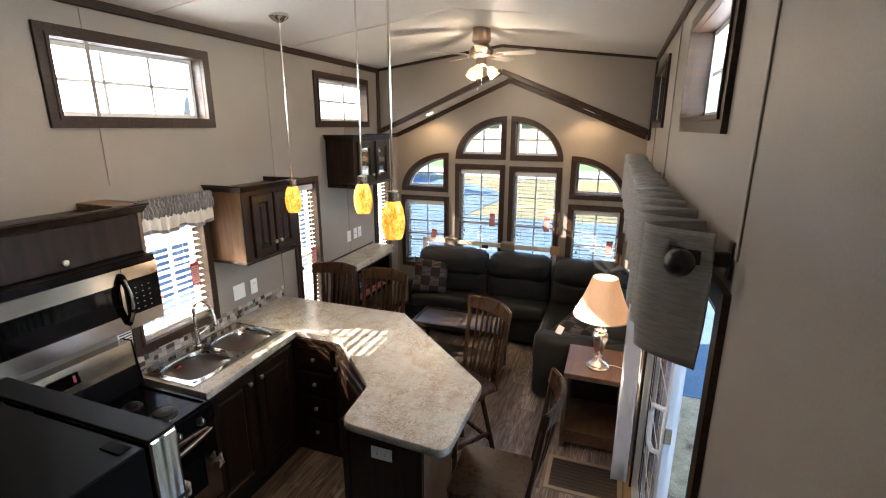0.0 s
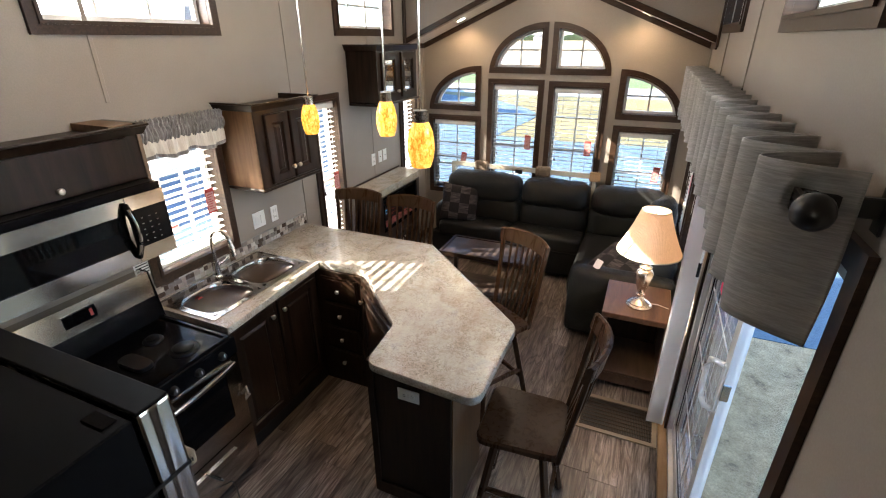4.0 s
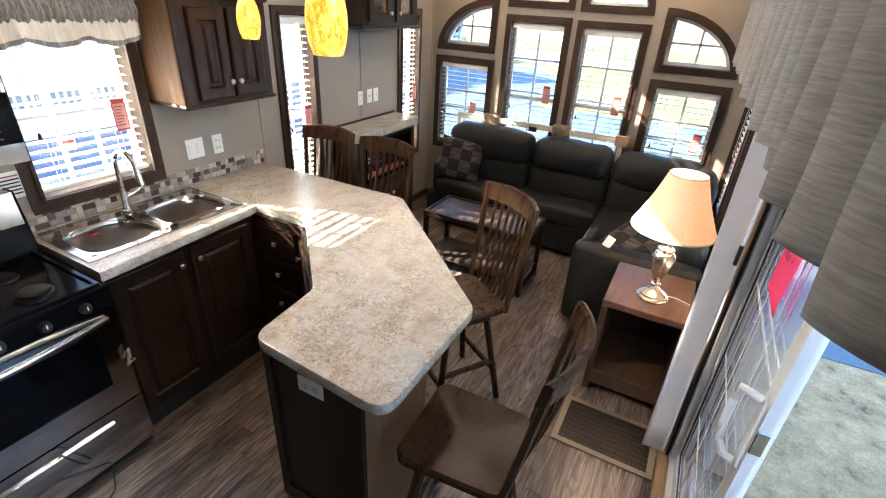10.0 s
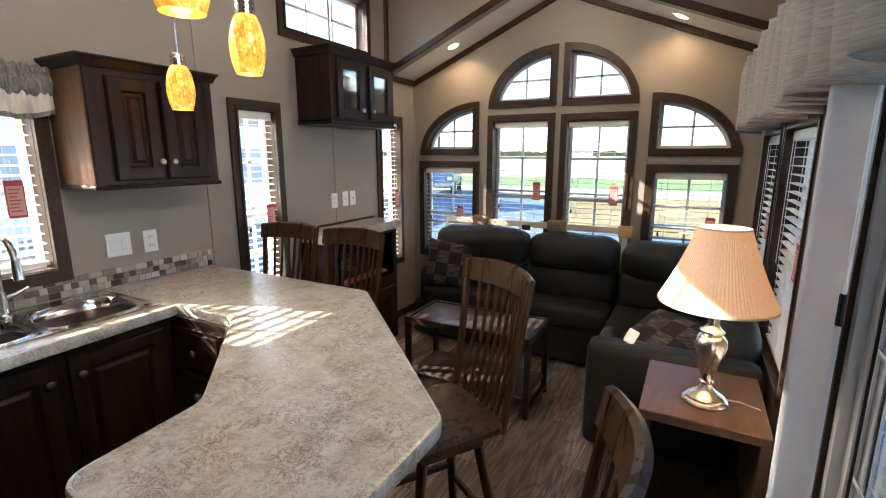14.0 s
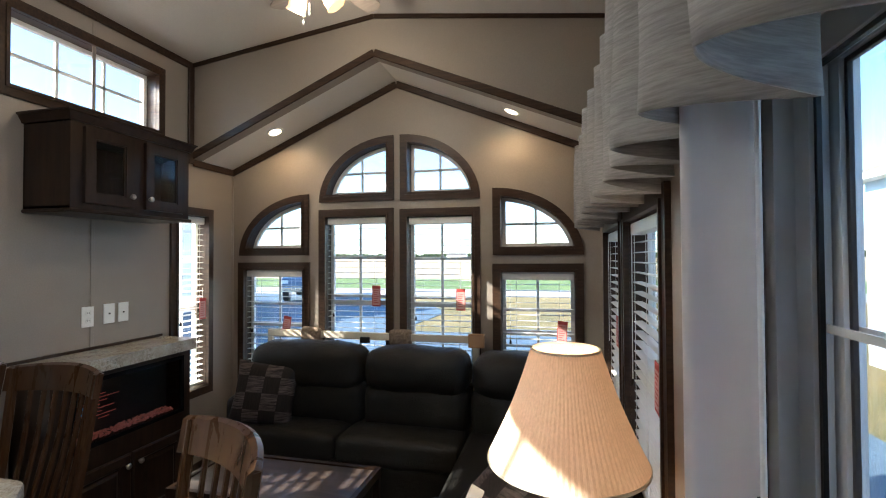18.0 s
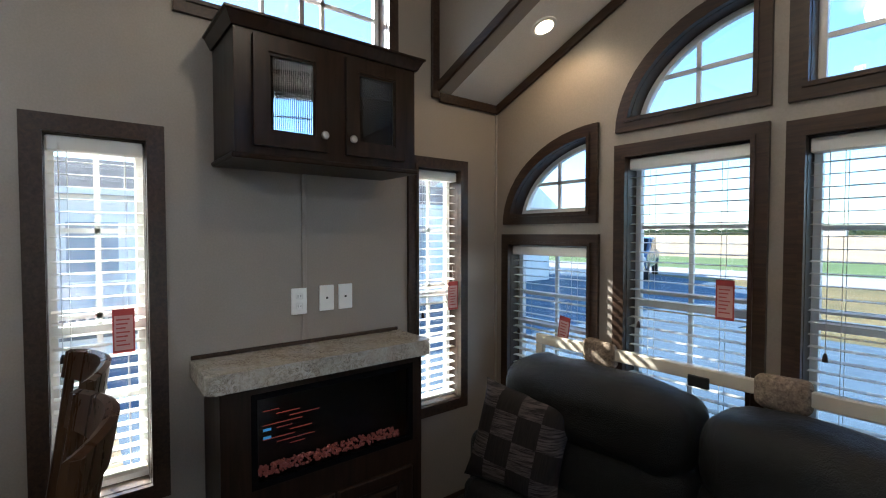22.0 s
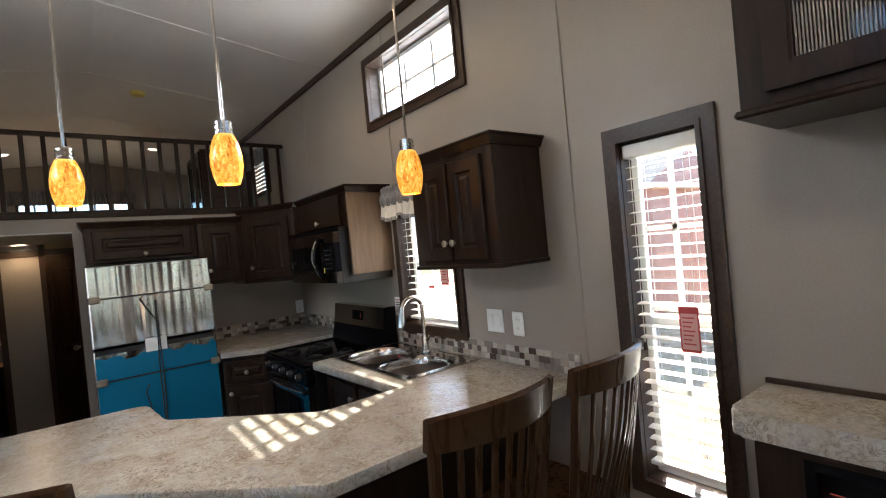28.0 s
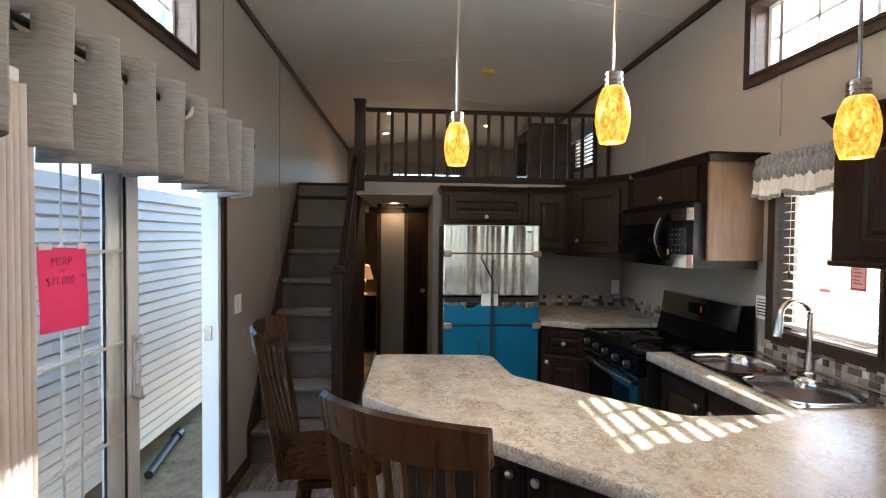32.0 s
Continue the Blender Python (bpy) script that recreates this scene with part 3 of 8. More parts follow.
        part("cornice", bar((x0 + sgn * 0.011, END, EAVE - 0.018), (x0 + sgn * 0.011, BULK, EAVE - 0.018), 0.02, 0.055, 0.006), M_TRIM, tr)
        part("corner_bead", box(x0, x0 + sgn * 0.014, FRONT - 0.014, FRONT - 0.001, 0, foot, 0.003), M_WALL, tr)
        # panel joints
        for y in ((0.95, 2.28, 3.62, 4.72) if x0 == 0 else (0.62, 1.75, 3.72, 4.86)):
            z0 = 2.06 if y in (0.95, 2.28, 1.75) else 0.0
            part("wall_batten", box(x0, x0 + sgn * 0.006, y - 0.011, y + 0.011, z0, EAVE - 0.05, 0.002), M_WALL, tr)
    # skirting
    base = thing("baseboard", kind="structure", label="dark walnut skirting board", category="baseboard")
    for x0, x1, y0, y1 in ((0.0, 0.014, 3.61, FRONT - 0.014), (W - 0.014, W, 3.75, FRONT - 0.014), (W - 0.014, W, 1.40, 1.80), (0.0, W, FRONT - 0.014, FRONT)):
        part("skirting", box(x0, x1, y0, y1, 0, 0.075, 0.004), M_TRIM, base)


def window(name, shape_loop, place, bars=(), label=""):
    """Trim, white sash, muntins and glass. shape_loop(d) is the outline pulled in by d."""
    win = thing(name, kind="structure", label=label, category="window")
    part("window_frame", ring(shape_loop(0.0), shape_loop(TRIM_W), 0.0, 0.018, place), M_TRIM, win)
    part("frame_bead", ring(shape_loop(TRIM_W - 0.016), shape_loop(TRIM_W), 0.018, 0.026, place), M_TRIM, win)
    part("jamb", ring(shape_loop(TRIM_W - 0.012), shape_loop(TRIM_W + 0.002), 0.0, -0.075, place), M_TRIM, win)
    sash = part("sash", ring(shape_loop(TRIM_W - 0.012), shape_loop(TRIM_W + 0.026), -0.075, -0.105, place), M_WHITE, win)
    glass = part("pane", slab(shape_loop(TRIM_W + 0.02), -0.089, -0.092, place), M_GLASS, win)
    glass.visible_shadow = False
    for a, b, c, d in bars:
        w = 0.009
        if abs(a - b) < 1e-6:
            r = (a - w, a + w, c, d)
        else:
            r = (a, b, c - w, c + w)
        part("muntin", slab(rect_loop(r), -0.083, -0.098, place), M_WHITE, win)
    return win


def rect_bars(r, nu, nv):
    """Muntins of a pane grid."""
    a, b, c, d = inset(r, TRIM_W + 0.02)
    out = [(a + (b - a) * k / nu, a + (b - a) * k / nu, c, d) for k in range(1, nu)]
    return out + [(a, b, c + (d - c) * k / nv, c + (d - c) * k / nv) for k in range(1, nv)]


def arch_bars(corner, side, a, b):
    cu, cv = corner
    k = TRIM_W + 0.02
    out = []
    e = k + (a - 2 * k) * 0.47
    top = cv + (b - k) * math.sqrt(1 - (e / (a - k)) ** 2)
    out.append((cu + side * e, cu + side * e, cv + k, top))
    h = k + (b - 2 * k) * 0.45
    far = (a - k) * math.sqrt(1 - (h / (b - k)) ** 2)
    us = sorted((cu + side * k, cu + side * far))
    out.append((us[0], us[1], cv + h, cv + h))
    return out


SLAT = {}


def blind(name, r, place, turn, drop=None, tilt=9):
    """A faux-wood venetian blind hung in the window's opening."""
    a, b, c, d = inset(r, TRIM_W + 0.006)
    if drop is not None:
        c = drop
    wide = b - a
    bl = thing(name, Matrix.Translation(place((a + b) / 2, d, -0.032)) @ Matrix.Rotation(radians(turn), 4, "Z"), "white faux-wood venetian blind, lowered, slats open", "blind", "venetian blinds")
    part("headrail", box(-wide / 2, wide / 2, -0.026, 0.026, -0.052, -0.002, 0.004), M_BLIND, bl)
    key = round(wide, 3)
    if key not in SLAT:
        s = bmesh.new()
        for p, q in (((-0.0185, -0.0010), (0, 0.0008)), ((0, 0.0008), (0.0185, -0.0010))):
            vs = [s.verts.new(v) for v in ((-wide / 2 + 0.004, p[0], p[1]), (wide / 2 - 0.004, p[0], p[1]), (wide / 2 - 0.004, q[0], q[1]), (-wide / 2 + 0.004, q[0], q[1]))]
            ws = [s.verts.new(v.co + Vector((0, 0, 0.0020))) for v in vs]
            s.faces.new(vs[::-1])
            s.faces.new(ws)
            for k in range(4):
                s.faces.new((vs[k], vs[(k + 1) % 4], ws[(k + 1) % 4], ws[k]))
        SLAT[key] = mesh_of("slat", s, M_BLIND)
    n = int((d - c - 0.10) / 0.0425)
    for k in range(n):
        shared("slat", SLAT[key], bl, Matrix.Translation((0, 0, -0.085 - 0.0425 * k)) @ Matrix.Rotation(radians(tilt + 3 * math.sin(k * 1.7)), 4, "X"))
    zb = -0.085 - 0.0425 * n
    part("bottom_rail", box(-wide / 2 + 0.004, wide / 2 - 0.004, -0.024, 0.024, zb - 0.012, zb + 0.006, 0.004), M_BLIND, bl)
    for u in ((-0.3, 0.3) if wide < 0.7 else (-0.36, 0, 0.36)):
        part("ladder_cord", tube([(u * wide, 0.026, -0.05), (u * wide, 0.026, zb)], 0.0011, 4), M_BLIND, bl)
        part("ladder_cord", tube([(u * wide, -0.026, -0.05), (u * wide, -0.026, zb)], 0.0011, 4), M_BLIND, bl)
    cord = part("pull_cord", tube([(-wide * 0.38, -0.034, -0.03), (-wide * 0.38, -0.036, zb * 0.62)], 0.0015, 4), M_BLIND, bl)
    part("tassel", moved(lathe([(0.003, 0.03), (0.007, 0.02), (0.009, 0.0)], 8), Matrix.Translation((-wide * 0.38, -0.036, zb * 0.62 - 0.025))), M_CAB, bl)
    return bl


def build_windows():
    no = 0
    for place, lst, turn in ((on_left, LEFT_WINDOWS, 90), (on_right, RIGHT_WINDOWS, -90), (on_front, FRONT_WINDOWS, 0)):
        for r in lst:
            no += 1
            high = r[2] > 2
            low = not high
            if high:
                bars = rect_bars(r, 3, 2)
            else:
                bars = rect_bars(r, 2, 4 if r[3] - r[2] > 1.2 else 3)
            if no == 1:
                bars = rect_bars(r, 3, 2)
            win = window(f"window_{no}", lambda d, r=r: rect_loop(inset(r, d)), place, bars, "dark walnut-trimmed window with white grilles")
            if low:
                a, b, c, d = inset(r, TRIM_W + 0.01)
                h = c + (d - c) * 0.46
                if no > 1:
                    part("meeting_rail", slab(rect_loop((a, b, h - 0.018, h + 0.018)), -0.072, -0.10, place), M_WHITE, win)
                blind("venetian_blind", r, place, turn, tilt={90: 5, -90: 3, 0: 1}[turn])
    for (cu, cv), s, a, b in ARCHES:
        no += 1
        window(f"window_{no}", lambda d, q=((cu, cv), s, a, b): quarter_loop(*q, d), on_front, arch_bars((cu, cv), s, a, b), "quarter-arched walnut-trimmed window with white grilles")


build_shell()
build_windows()

# ---- kitchen ----
def frame_of(o, du):
    """place(u, v, w) for a face through o with u along du (horizontal) and w outwards (to the right-hand side of du seen from above, turned)."""
    o, du = Vector(o), Vector(du).normalized()
    out = Vector((du.y, -du.x, 0))

    def place(u, v, w):
        p = o + du * u + out * w
        return (p.x, p.y, o.z + v)
    return place


def knob(place, u, v, parent, w=0.02):
    c, d = Vector(place(u, v, w)), Vector(place(u, v, w + 1)) - Vector(place(u, v, w))
    b = lathe([(0.006, 0), (0.006, 0.010), (0.014, 0.014), (0.016, 0.020), (0.012, 0.026), (0.004, 0.028)], 12)
    moved(b, Matrix.Translation(c) @ d.to_track_quat("Z", "Y").to_matrix().to_4x4())
    part("knob", b, M_KNOB, parent, "satin nickel knob", True)


def panel_door(place, u0, u1, v0, v1, parent, knob_at=None, name="door", rail=0.055, mat=None):
    """A raised-panel cabinet door with its knob."""
    r = (u0, u1, v0, v1)
    k = min(rail, (u1 - u0) * 0.28, (v1 - v0) * 0.28)
    b = bmesh.new()
    steps = ((0.0, 0.0), (0.0, 0.014), (0.006, 0.020), (k, 0.020), (k + 0.008, 0.008), (k + 0.020, 0.008), (k + 0.034, 0.018))
    rows = [[b.verts.new(place(u, v, w)) for u, v in rect_loop(inset(r, d))] for d, w in steps]
    for p, q in zip(rows, rows[1:]):
        for i in range(4):
            b.faces.new((p[i], p[(i + 1) % 4], q[(i + 1) % 4], q[i]))
    b.faces.new(rows[-1])
    b.faces.new(rows[0][::-1])
    d = part(name, b, mat or M_CAB, parent)
    if knob_at:
        knob(place, *knob_at, d)
    return d


def crown(points, z, parent, h=0.045, out=0.03):
    """A moulding run along points, leaning outwards to the right of the run."""
    b = bmesh.new()
    for p, q in zip(points, points[1:]):
        p, q = Vector((*p, z)), Vector((*q, z))
        d = (q - p).normalized()
        o = Vector((d.y, -d.x, 0))
        e = d * out
        sec = [(0, 0), (0.008, 0), (0.014, 0.012), (out * 0.8, h - 0.012), (out, h - 0.008), (out, h), (0, h)]
        rows = [[b.verts.new(a + o * s + Vector((0, 0, t)) + sg * d * s) for s, t in sec] for a, sg in ((p, -1), (q, 1))]
        n = len(sec)
        for i in range(n):
            b.faces.new((rows[0][i], rows[0][(i + 1) % n], rows[1][(i + 1) % n], rows[1][i]))
        b.faces.new(rows[0])
        b.faces.new(rows[1][::-1])
    return part("crown_moulding", b, M_CAB, parent)


def base_unit(name, outline, label):
    t = thing(name, label=label, category="cabinet", group="base cabinets")
    part("carcass", prism(outline, 0.0, 0.915), M_CAB, t)
    return t


def round_poly(pts, radii, n=6):
    """Rounds chosen corners of an outline."""
    out = []
    m = len(pts)
    for i, p in enumerate(pts):
        r = radii.get(i, 0)
        p = Vector(p)
        if not r:
            out.append(tuple(p))
            continue
        a, c = (Vector(pts[i - 1]) - p).normalized(), (Vector(pts[(i + 1) % m]) - p).normalized()
        s, e = p + a * r, p + c * r
        for k in range(n + 1):
            f = k / n
            out.append(tuple((1 - f) ** 2 * s + 2 * f * (1 - f) * p + f * f * e))
    return out


def build_base_cabinets():
    t = base_unit("sink_base_cabinet", [(0.004, 2.185), (0.53, 2.185), (0.53, 3.0), (0.004, 3.0)], "espresso raised-panel sink base cabinet")
    pl = frame_of((0.53, 2.185, 0), (0, 1, 0))
    for a, b, kx in ((0.03, 0.385, 0.355), (0.425, 0.785, 0.455)):
        panel_door(pl, a, b, 0.11, 0.87, t, (kx, 0.80))
    part("toe_kick", slab(rect_loop((0, 0.815, 0.0, 0.09)), 0.001, 0.003, pl), M_BLACKM, t)
    t = base_unit("drawer_cabinet", [(0.004, 3.002), (0.9, 3.002), (1.06, 3.36), (0.004, 3.36)], "espresso drawer cabinet with four knobbed drawers")
    pl = frame_of((0.56, 3.002, 0), (1, 0, 0))
    for k in range(4):
        z = 0.11 + k * 0.195
        b = slab(rect_loop((0.02, 0.31, z, z + 0.18)), 0.0, 0.012, pl)
        slab(rect_loop((0.035, 0.295, z + 0.015, z + 0.165)), 0.012, 0.018, pl, b)
        d = part("drawer_front", b, M_CAB, t)
        knob(pl, 0.165, z + 0.09, d)
    t = base_unit("corner_cabinet", [(0.902, 3.0), (1.38, 2.6), (1.838, 2.722), (1.062, 3.36)], "espresso angled peninsula cabinet with raised-panel doors")
    d = (Vector((1.38, 2.6, 0)) - Vector((0.902, 3.0, 0)))
    panel_door(frame_of((0.902, 3.0, 0), d), 0.03, d.length - 0.03, 0.11, 0.87, t, (0.08, 0.78))
    d = Vector((1.062, 3.36, 0)) - Vector((1.838, 2.722, 0))
    pl = frame_of((1.838, 2.722, 0), d)
    h = d.length / 2
    panel_door(pl, 0.06, h - 0.01, 0.11, 0.86, t, (h - 0.045, 0.78))
    panel_door(pl, h + 0.01, 2 * h - 0.06, 0.11, 0.86, t, (h + 0.045, 0.78))
    t = base_unit("peninsula_end_cabinet", [(1.382, 2.598), (1.39, 2.29), (1.84, 2.29), (1.84, 2.718)], "espresso peninsula end cabinet with framed panel")
    pl = frame_of((1.39, 2.29, 0), (1, 0, 0))
    b = ring(rect_loop((0, 0.45, 0.02, 0.915)), rect_loop((0.035, 0.415, 0.10, 0.885)), 0.0, 0.012, pl)
    part("end_panel_frame", b, M_CAB, t)
    part("side_skin", box(1.8405, 1.846, 2.292, 2.716, 0.0, 0.912), M_CABSIDE, t, "plain brown wood side")
    o = thing("wall_outlet", Matrix.Translation((1.622, 2.277, 0.775)), "white horizontal outlet plate on the peninsula end", "outlet", "outlets and switches")
    outlet_parts(o, Matrix.Rotation(radians(90), 4, "Y"), "duplex", (0, -1))


def outlet_parts(o, turn, style, facing):
    """Cover plate facing (x, y) with its fittings."""
    f = Vector((facing[0], facing[1], 0))
    s = Vector((-f.y, f.x, 0))
    side = Matrix((s, f, Vector((0, 0, 1)))).transposed().to_4x4()
    m = side @ turn
    wide = {"duplex": 0.07, "double": 0.115, "jack": 0.07}[style]
    part("cover_plate", moved(box(-wide / 2, wide / 2, 0.0, 0.006, -0.058, 0.058, 0.002), m), M_PLATE, o)
    if style == "duplex":
        for z in (-0.022, 0.022):
            q = part("socket", moved(box(-0.014, 0.014, 0.006, 0.008, z - 0.014, z + 0.014, 0.003), m), M_PLATE, o)
            part("slot", moved(box(-0.007, -0.005, 0.008, 0.0085, z - 0.004, z + 0.006), m), M_BLACKM, q)
            part("slot", moved(box(0.005, 0.007, 0.008, 0.0085, z - 0.004, z + 0.006), m), M_BLACKM, q)
    elif style == "double":
        for x in (-0.026, 0.026):
            part("rocker", moved(box(x - 0.016, x + 0.016, 0.006, 0.010, -0.032, 0.032, 0.002), m), M_PLATE, o)
    else:
        part("jack", moved(box(-0.0045, 0.0045, 0.006, 0.009, -0.0045, 0.0045), m), M_BLACKM, o)


SINK = (0.045, 0.490, 2.205, 2.99)


def build_counter():
    t = thing("worktop", label="cream and brown granite-look laminate worktop with angled peninsula", category="countertop")
    x0, x1, y0, y1 = SINK[0] + 0.012, SINK[1] - 0.012, SINK[2] + 0.012, SINK[3] - 0.012
    b = bmesh.new()
    z0, z1 = 0.915, 0.955
    for p in ([(0, 2.18), (0.60, 2.18), (0.60, y0), (0, y0)], [(0, y0), (x0, y0), (x0, y1), (0, y1)],
              [(x1, y0), (0.60 - 0.045 * (y0 - 2.18) / 0.85, y0), (0.557, y1), (x1, y1)]):
        prism(p, z0, z1, 0, b)
    main = [(0, y1), (x0, y1), (x1, y1), (0.557, y1), (0.555, 3.03), (0.914, 3.035), (1.40, 2.56), (1.432, 2.225), (1.998, 2.185), (2.0, 2.785), (1.145, 3.592), (0, 3.588)]
    prism(round_poly(main, {5: 0.05, 6: 0.04, 7: 0.06, 8: 0.07, 9: 0.04, 10: 0.025}), z0, z1, 0, b)
    bmesh.ops.remove_doubles(b, verts=b.verts[:], dist=1e-5)
    part("laminate_top", b, M_LAM, t)
    # front edge, a little proud and rounded
    edge = round_poly(main, {5: 0.05, 6: 0.04, 7: 0.06, 8: 0.07, 9: 0.04, 10: 0.025})[3:]
    run = [(0.60, 2.18)] + edge
    rim = bmesh.new()
    c = Vector((0.8, 2.9))
    rows = []
    for i, p in enumerate(run):
        a, q = Vector(run[max(i - 1, 0)]), Vector(run[min(i + 1, len(run) - 1)])
        d = (q - a).normalized()
        o = Vector((d.y, -d.x))
        sec = [(0.0, z0 - 0.004), (0.006, z0 - 0.002), (0.008, z0 + 0.006), (0.008, z1 - 0.008), (0.005, z1 - 0.001), (-0.004, z1 + 0.001), (-0.01, z1 - 0.006)]
        rows.append([rim.verts.new((p[0] + o.x * s, p[1] + o.y * s, z)) for s, z in sec])
    for a, q in zip(rows, rows[1:]):
        for k in range(len(a) - 1):
            rim.faces.new((a[k], q[k], q[k + 1], a[k + 1]))
    part("laminate_edge", rim, M_LAM, t, smooth=True)
    t2 = thing("corner_worktop", label="granite-look laminate worktop between range and fridge", category="countertop")
    part("laminate_top", prism([(0.0, KBACK), (0.90, KBACK), (0.90, 1.26), (0.64, 1.405), (0.0, 1.405)], 0.915, 0.955, 0.004), M_LAM, t2)
    t3 = base_unit("corner_base_cabinet", [(0.004, KBACK), (0.885, KBACK), (0.885, 1.22), (0.60, 1.375), (0.004, 1.375)], "espresso corner base cabinet beside the fridge")
    d = Vector((0.885 - 0.60, 1.22 - 1.375, 0))
    pl = frame_of((0.885, 1.22, 0), -d)
    panel_door(pl, 0.02, d.length - 0.02, 0.11, 0.70, t3, (0.05, 0.66))
    panel_door(pl, 0.02, d.length - 0.02, 0.73, 0.88, t3, (d.length / 2, 0.80), "drawer_front", 0.03)


def sink_bowl(x0, x1, y0, y1, z, depth):
    b = bmesh.new()
    cx, cy, hx, hy = (x0 + x1) / 2, (y0 + y1) / 2, (x1 - x0) / 2, (y1 - y0) / 2
    n = 40
    rows = []
    for f, dz, e in ((1.0, 0, 40), (0.975, 0.0005, 4.2), (0.958, -0.005, 3.8), (0.935, -0.03, 3.6), (0.90, -depth * 0.78, 3.4), (0.80, -depth * 0.96, 3.2), (0.5, -depth, 3), (0.1, -depth - 0.003, 2)):
        row = []
        for k in range(n):
            a = 2 * math.pi * (k + 0.5) / n
            c, s = math.cos(a), math.sin(a)
            r = (abs(c) ** e + abs(s) ** e) ** (-1 / e)
            row.append(b.verts.new((cx + hx * f * r * c, cy + hy * f * r * s, z + dz)))
        rows.append(row)
    for a, q in zip(rows, rows[1:]):
        for k in range(n):
            b.faces.new((a[k], a[(k + 1) % n], q[(k + 1) % n], q[k]))
    b.faces.new(rows[-1])
    return b


def build_sink():
    t = thing("kitchen_sink", label="stainless steel double-bowl drop-in sink", category="sink")
    x0, x1, y0, y1 = SINK
    z = 0.9575
    bx0, bx1 = x0 + 0.085, x1 - 0.03
    ym = (y0 + y1) / 2
    bowls = ((y0 + 0.03, ym - 0.015), (ym + 0.015, y1 - 0.03))
    b = bmesh.new()
    for r in ((x0, bx0, y0, y1), (bx1, x1, y0, y1), (bx0, bx1, y0, bowls[0][0]), (bx0, bx1, bowls[0][1], bowls[1][0]), (bx0, bx1, bowls[1][1], y1)):
        box(*r, z - 0.004, z + 0.002, 0, b)
    ring([(x0 - 0.004, y0 - 0.004), (x1 + 0.004, y0 - 0.004), (x1 + 0.004, y1 + 0.004), (x0 - 0.004, y1 + 0.004)], [(x0 + 0.006, y0 + 0.006), (x1 - 0.006, y0 + 0.006), (x1 - 0.006, y1 - 0.006), (x0 + 0.006, y1 - 0.006)], z - 0.004, z + 0.004, lambda u, v, w: (u, v, w), b)
    part("rim", b, M_STEEL, t)
    for a, c in bowls:
        bowl = part("bowl", sink_bowl(bx0, bx1, a, c, z + 0.002, 0.15), M_STEEL, t, smooth=True)
        m = Matrix.Translation(((bx0 + bx1) / 2, (a + c) / 2, z - 0.150))
        part("drain", moved(lathe([(0.038, 0.002), (0.036, 0.005), (0.028, 0.004), (0.02, 0.001)], 20), m), M_CHROME, bowl)
    s = part("sticker", moved(lathe([(0.024, 0), (0.024, 0.001)], 20), Matrix.Translation((bx0 + 0.028, bowls[0][0] + 0.16, z - 0.055)) @ Matrix.Rotation(radians(80), 4, "Y")), M_RED, t, "round red and white sticker")
    f = thing("kitchen_faucet", label="brushed nickel gooseneck pull-down faucet", category="faucet")
    fx, fy = 0.095, 2.60
    part("base", moved(lathe([(0.028, 0), (0.028, 0.006), (0.022, 0.012), (0.019, 0.05), (0.017, 0.10)], 20), Matrix.Translation((fx, fy, z + 0.002))), M_CHROME, f, smooth=True)
    pts = [(fx, fy, z + 0.09)]
    for k in range(15):
        a = math.pi * (1 - k / 14) if k else math.pi
        pts.append((fx + 0.075 + 0.075 * math.cos(a), fy + 0.012 * k / 14, z + 0.25 + 0.075 * math.sin(a)))
    part("gooseneck", tube(pts, 0.0125, 12), M_CHROME, f, smooth=True)
    e = Vector(pts[-1])
    part("spray_head", moved(lathe([(0.013, 0), (0.016, -0.02), (0.018, -0.08), (0.014, -0.085)], 16), Matrix.Translation(e) @ Matrix.Rotation(radians(-8), 4, "Y")), M_CHROME, f, smooth=True)
    part("lever", tube([(fx, fy + 0.015, z + 0.075), (fx + 0.01, fy + 0.05, z + 0.085), (fx + 0.02, fy + 0.085, z + 0.105)], [0.011, 0.007, 0.005], 10), M_CHROME, f, smooth=True)


def wall_cabinet(name, x0, x1, y0, y1, z0, z1, label, doors, crown_run, mat=None):
    t = thing(name, label=label, category="cabinet", group="wall cabinets")
    part("carcass", box(x0, x1, y0, y1, z0, z1, 0.002), mat or M_CAB, t)
    for place, u0, u1, v0, v1, kn in doors:
        panel_door(place, u0, u1, v0, v1, t, kn)
    if crown_run:
        crown(crown_run, z1 - 0.012, t)
    return t


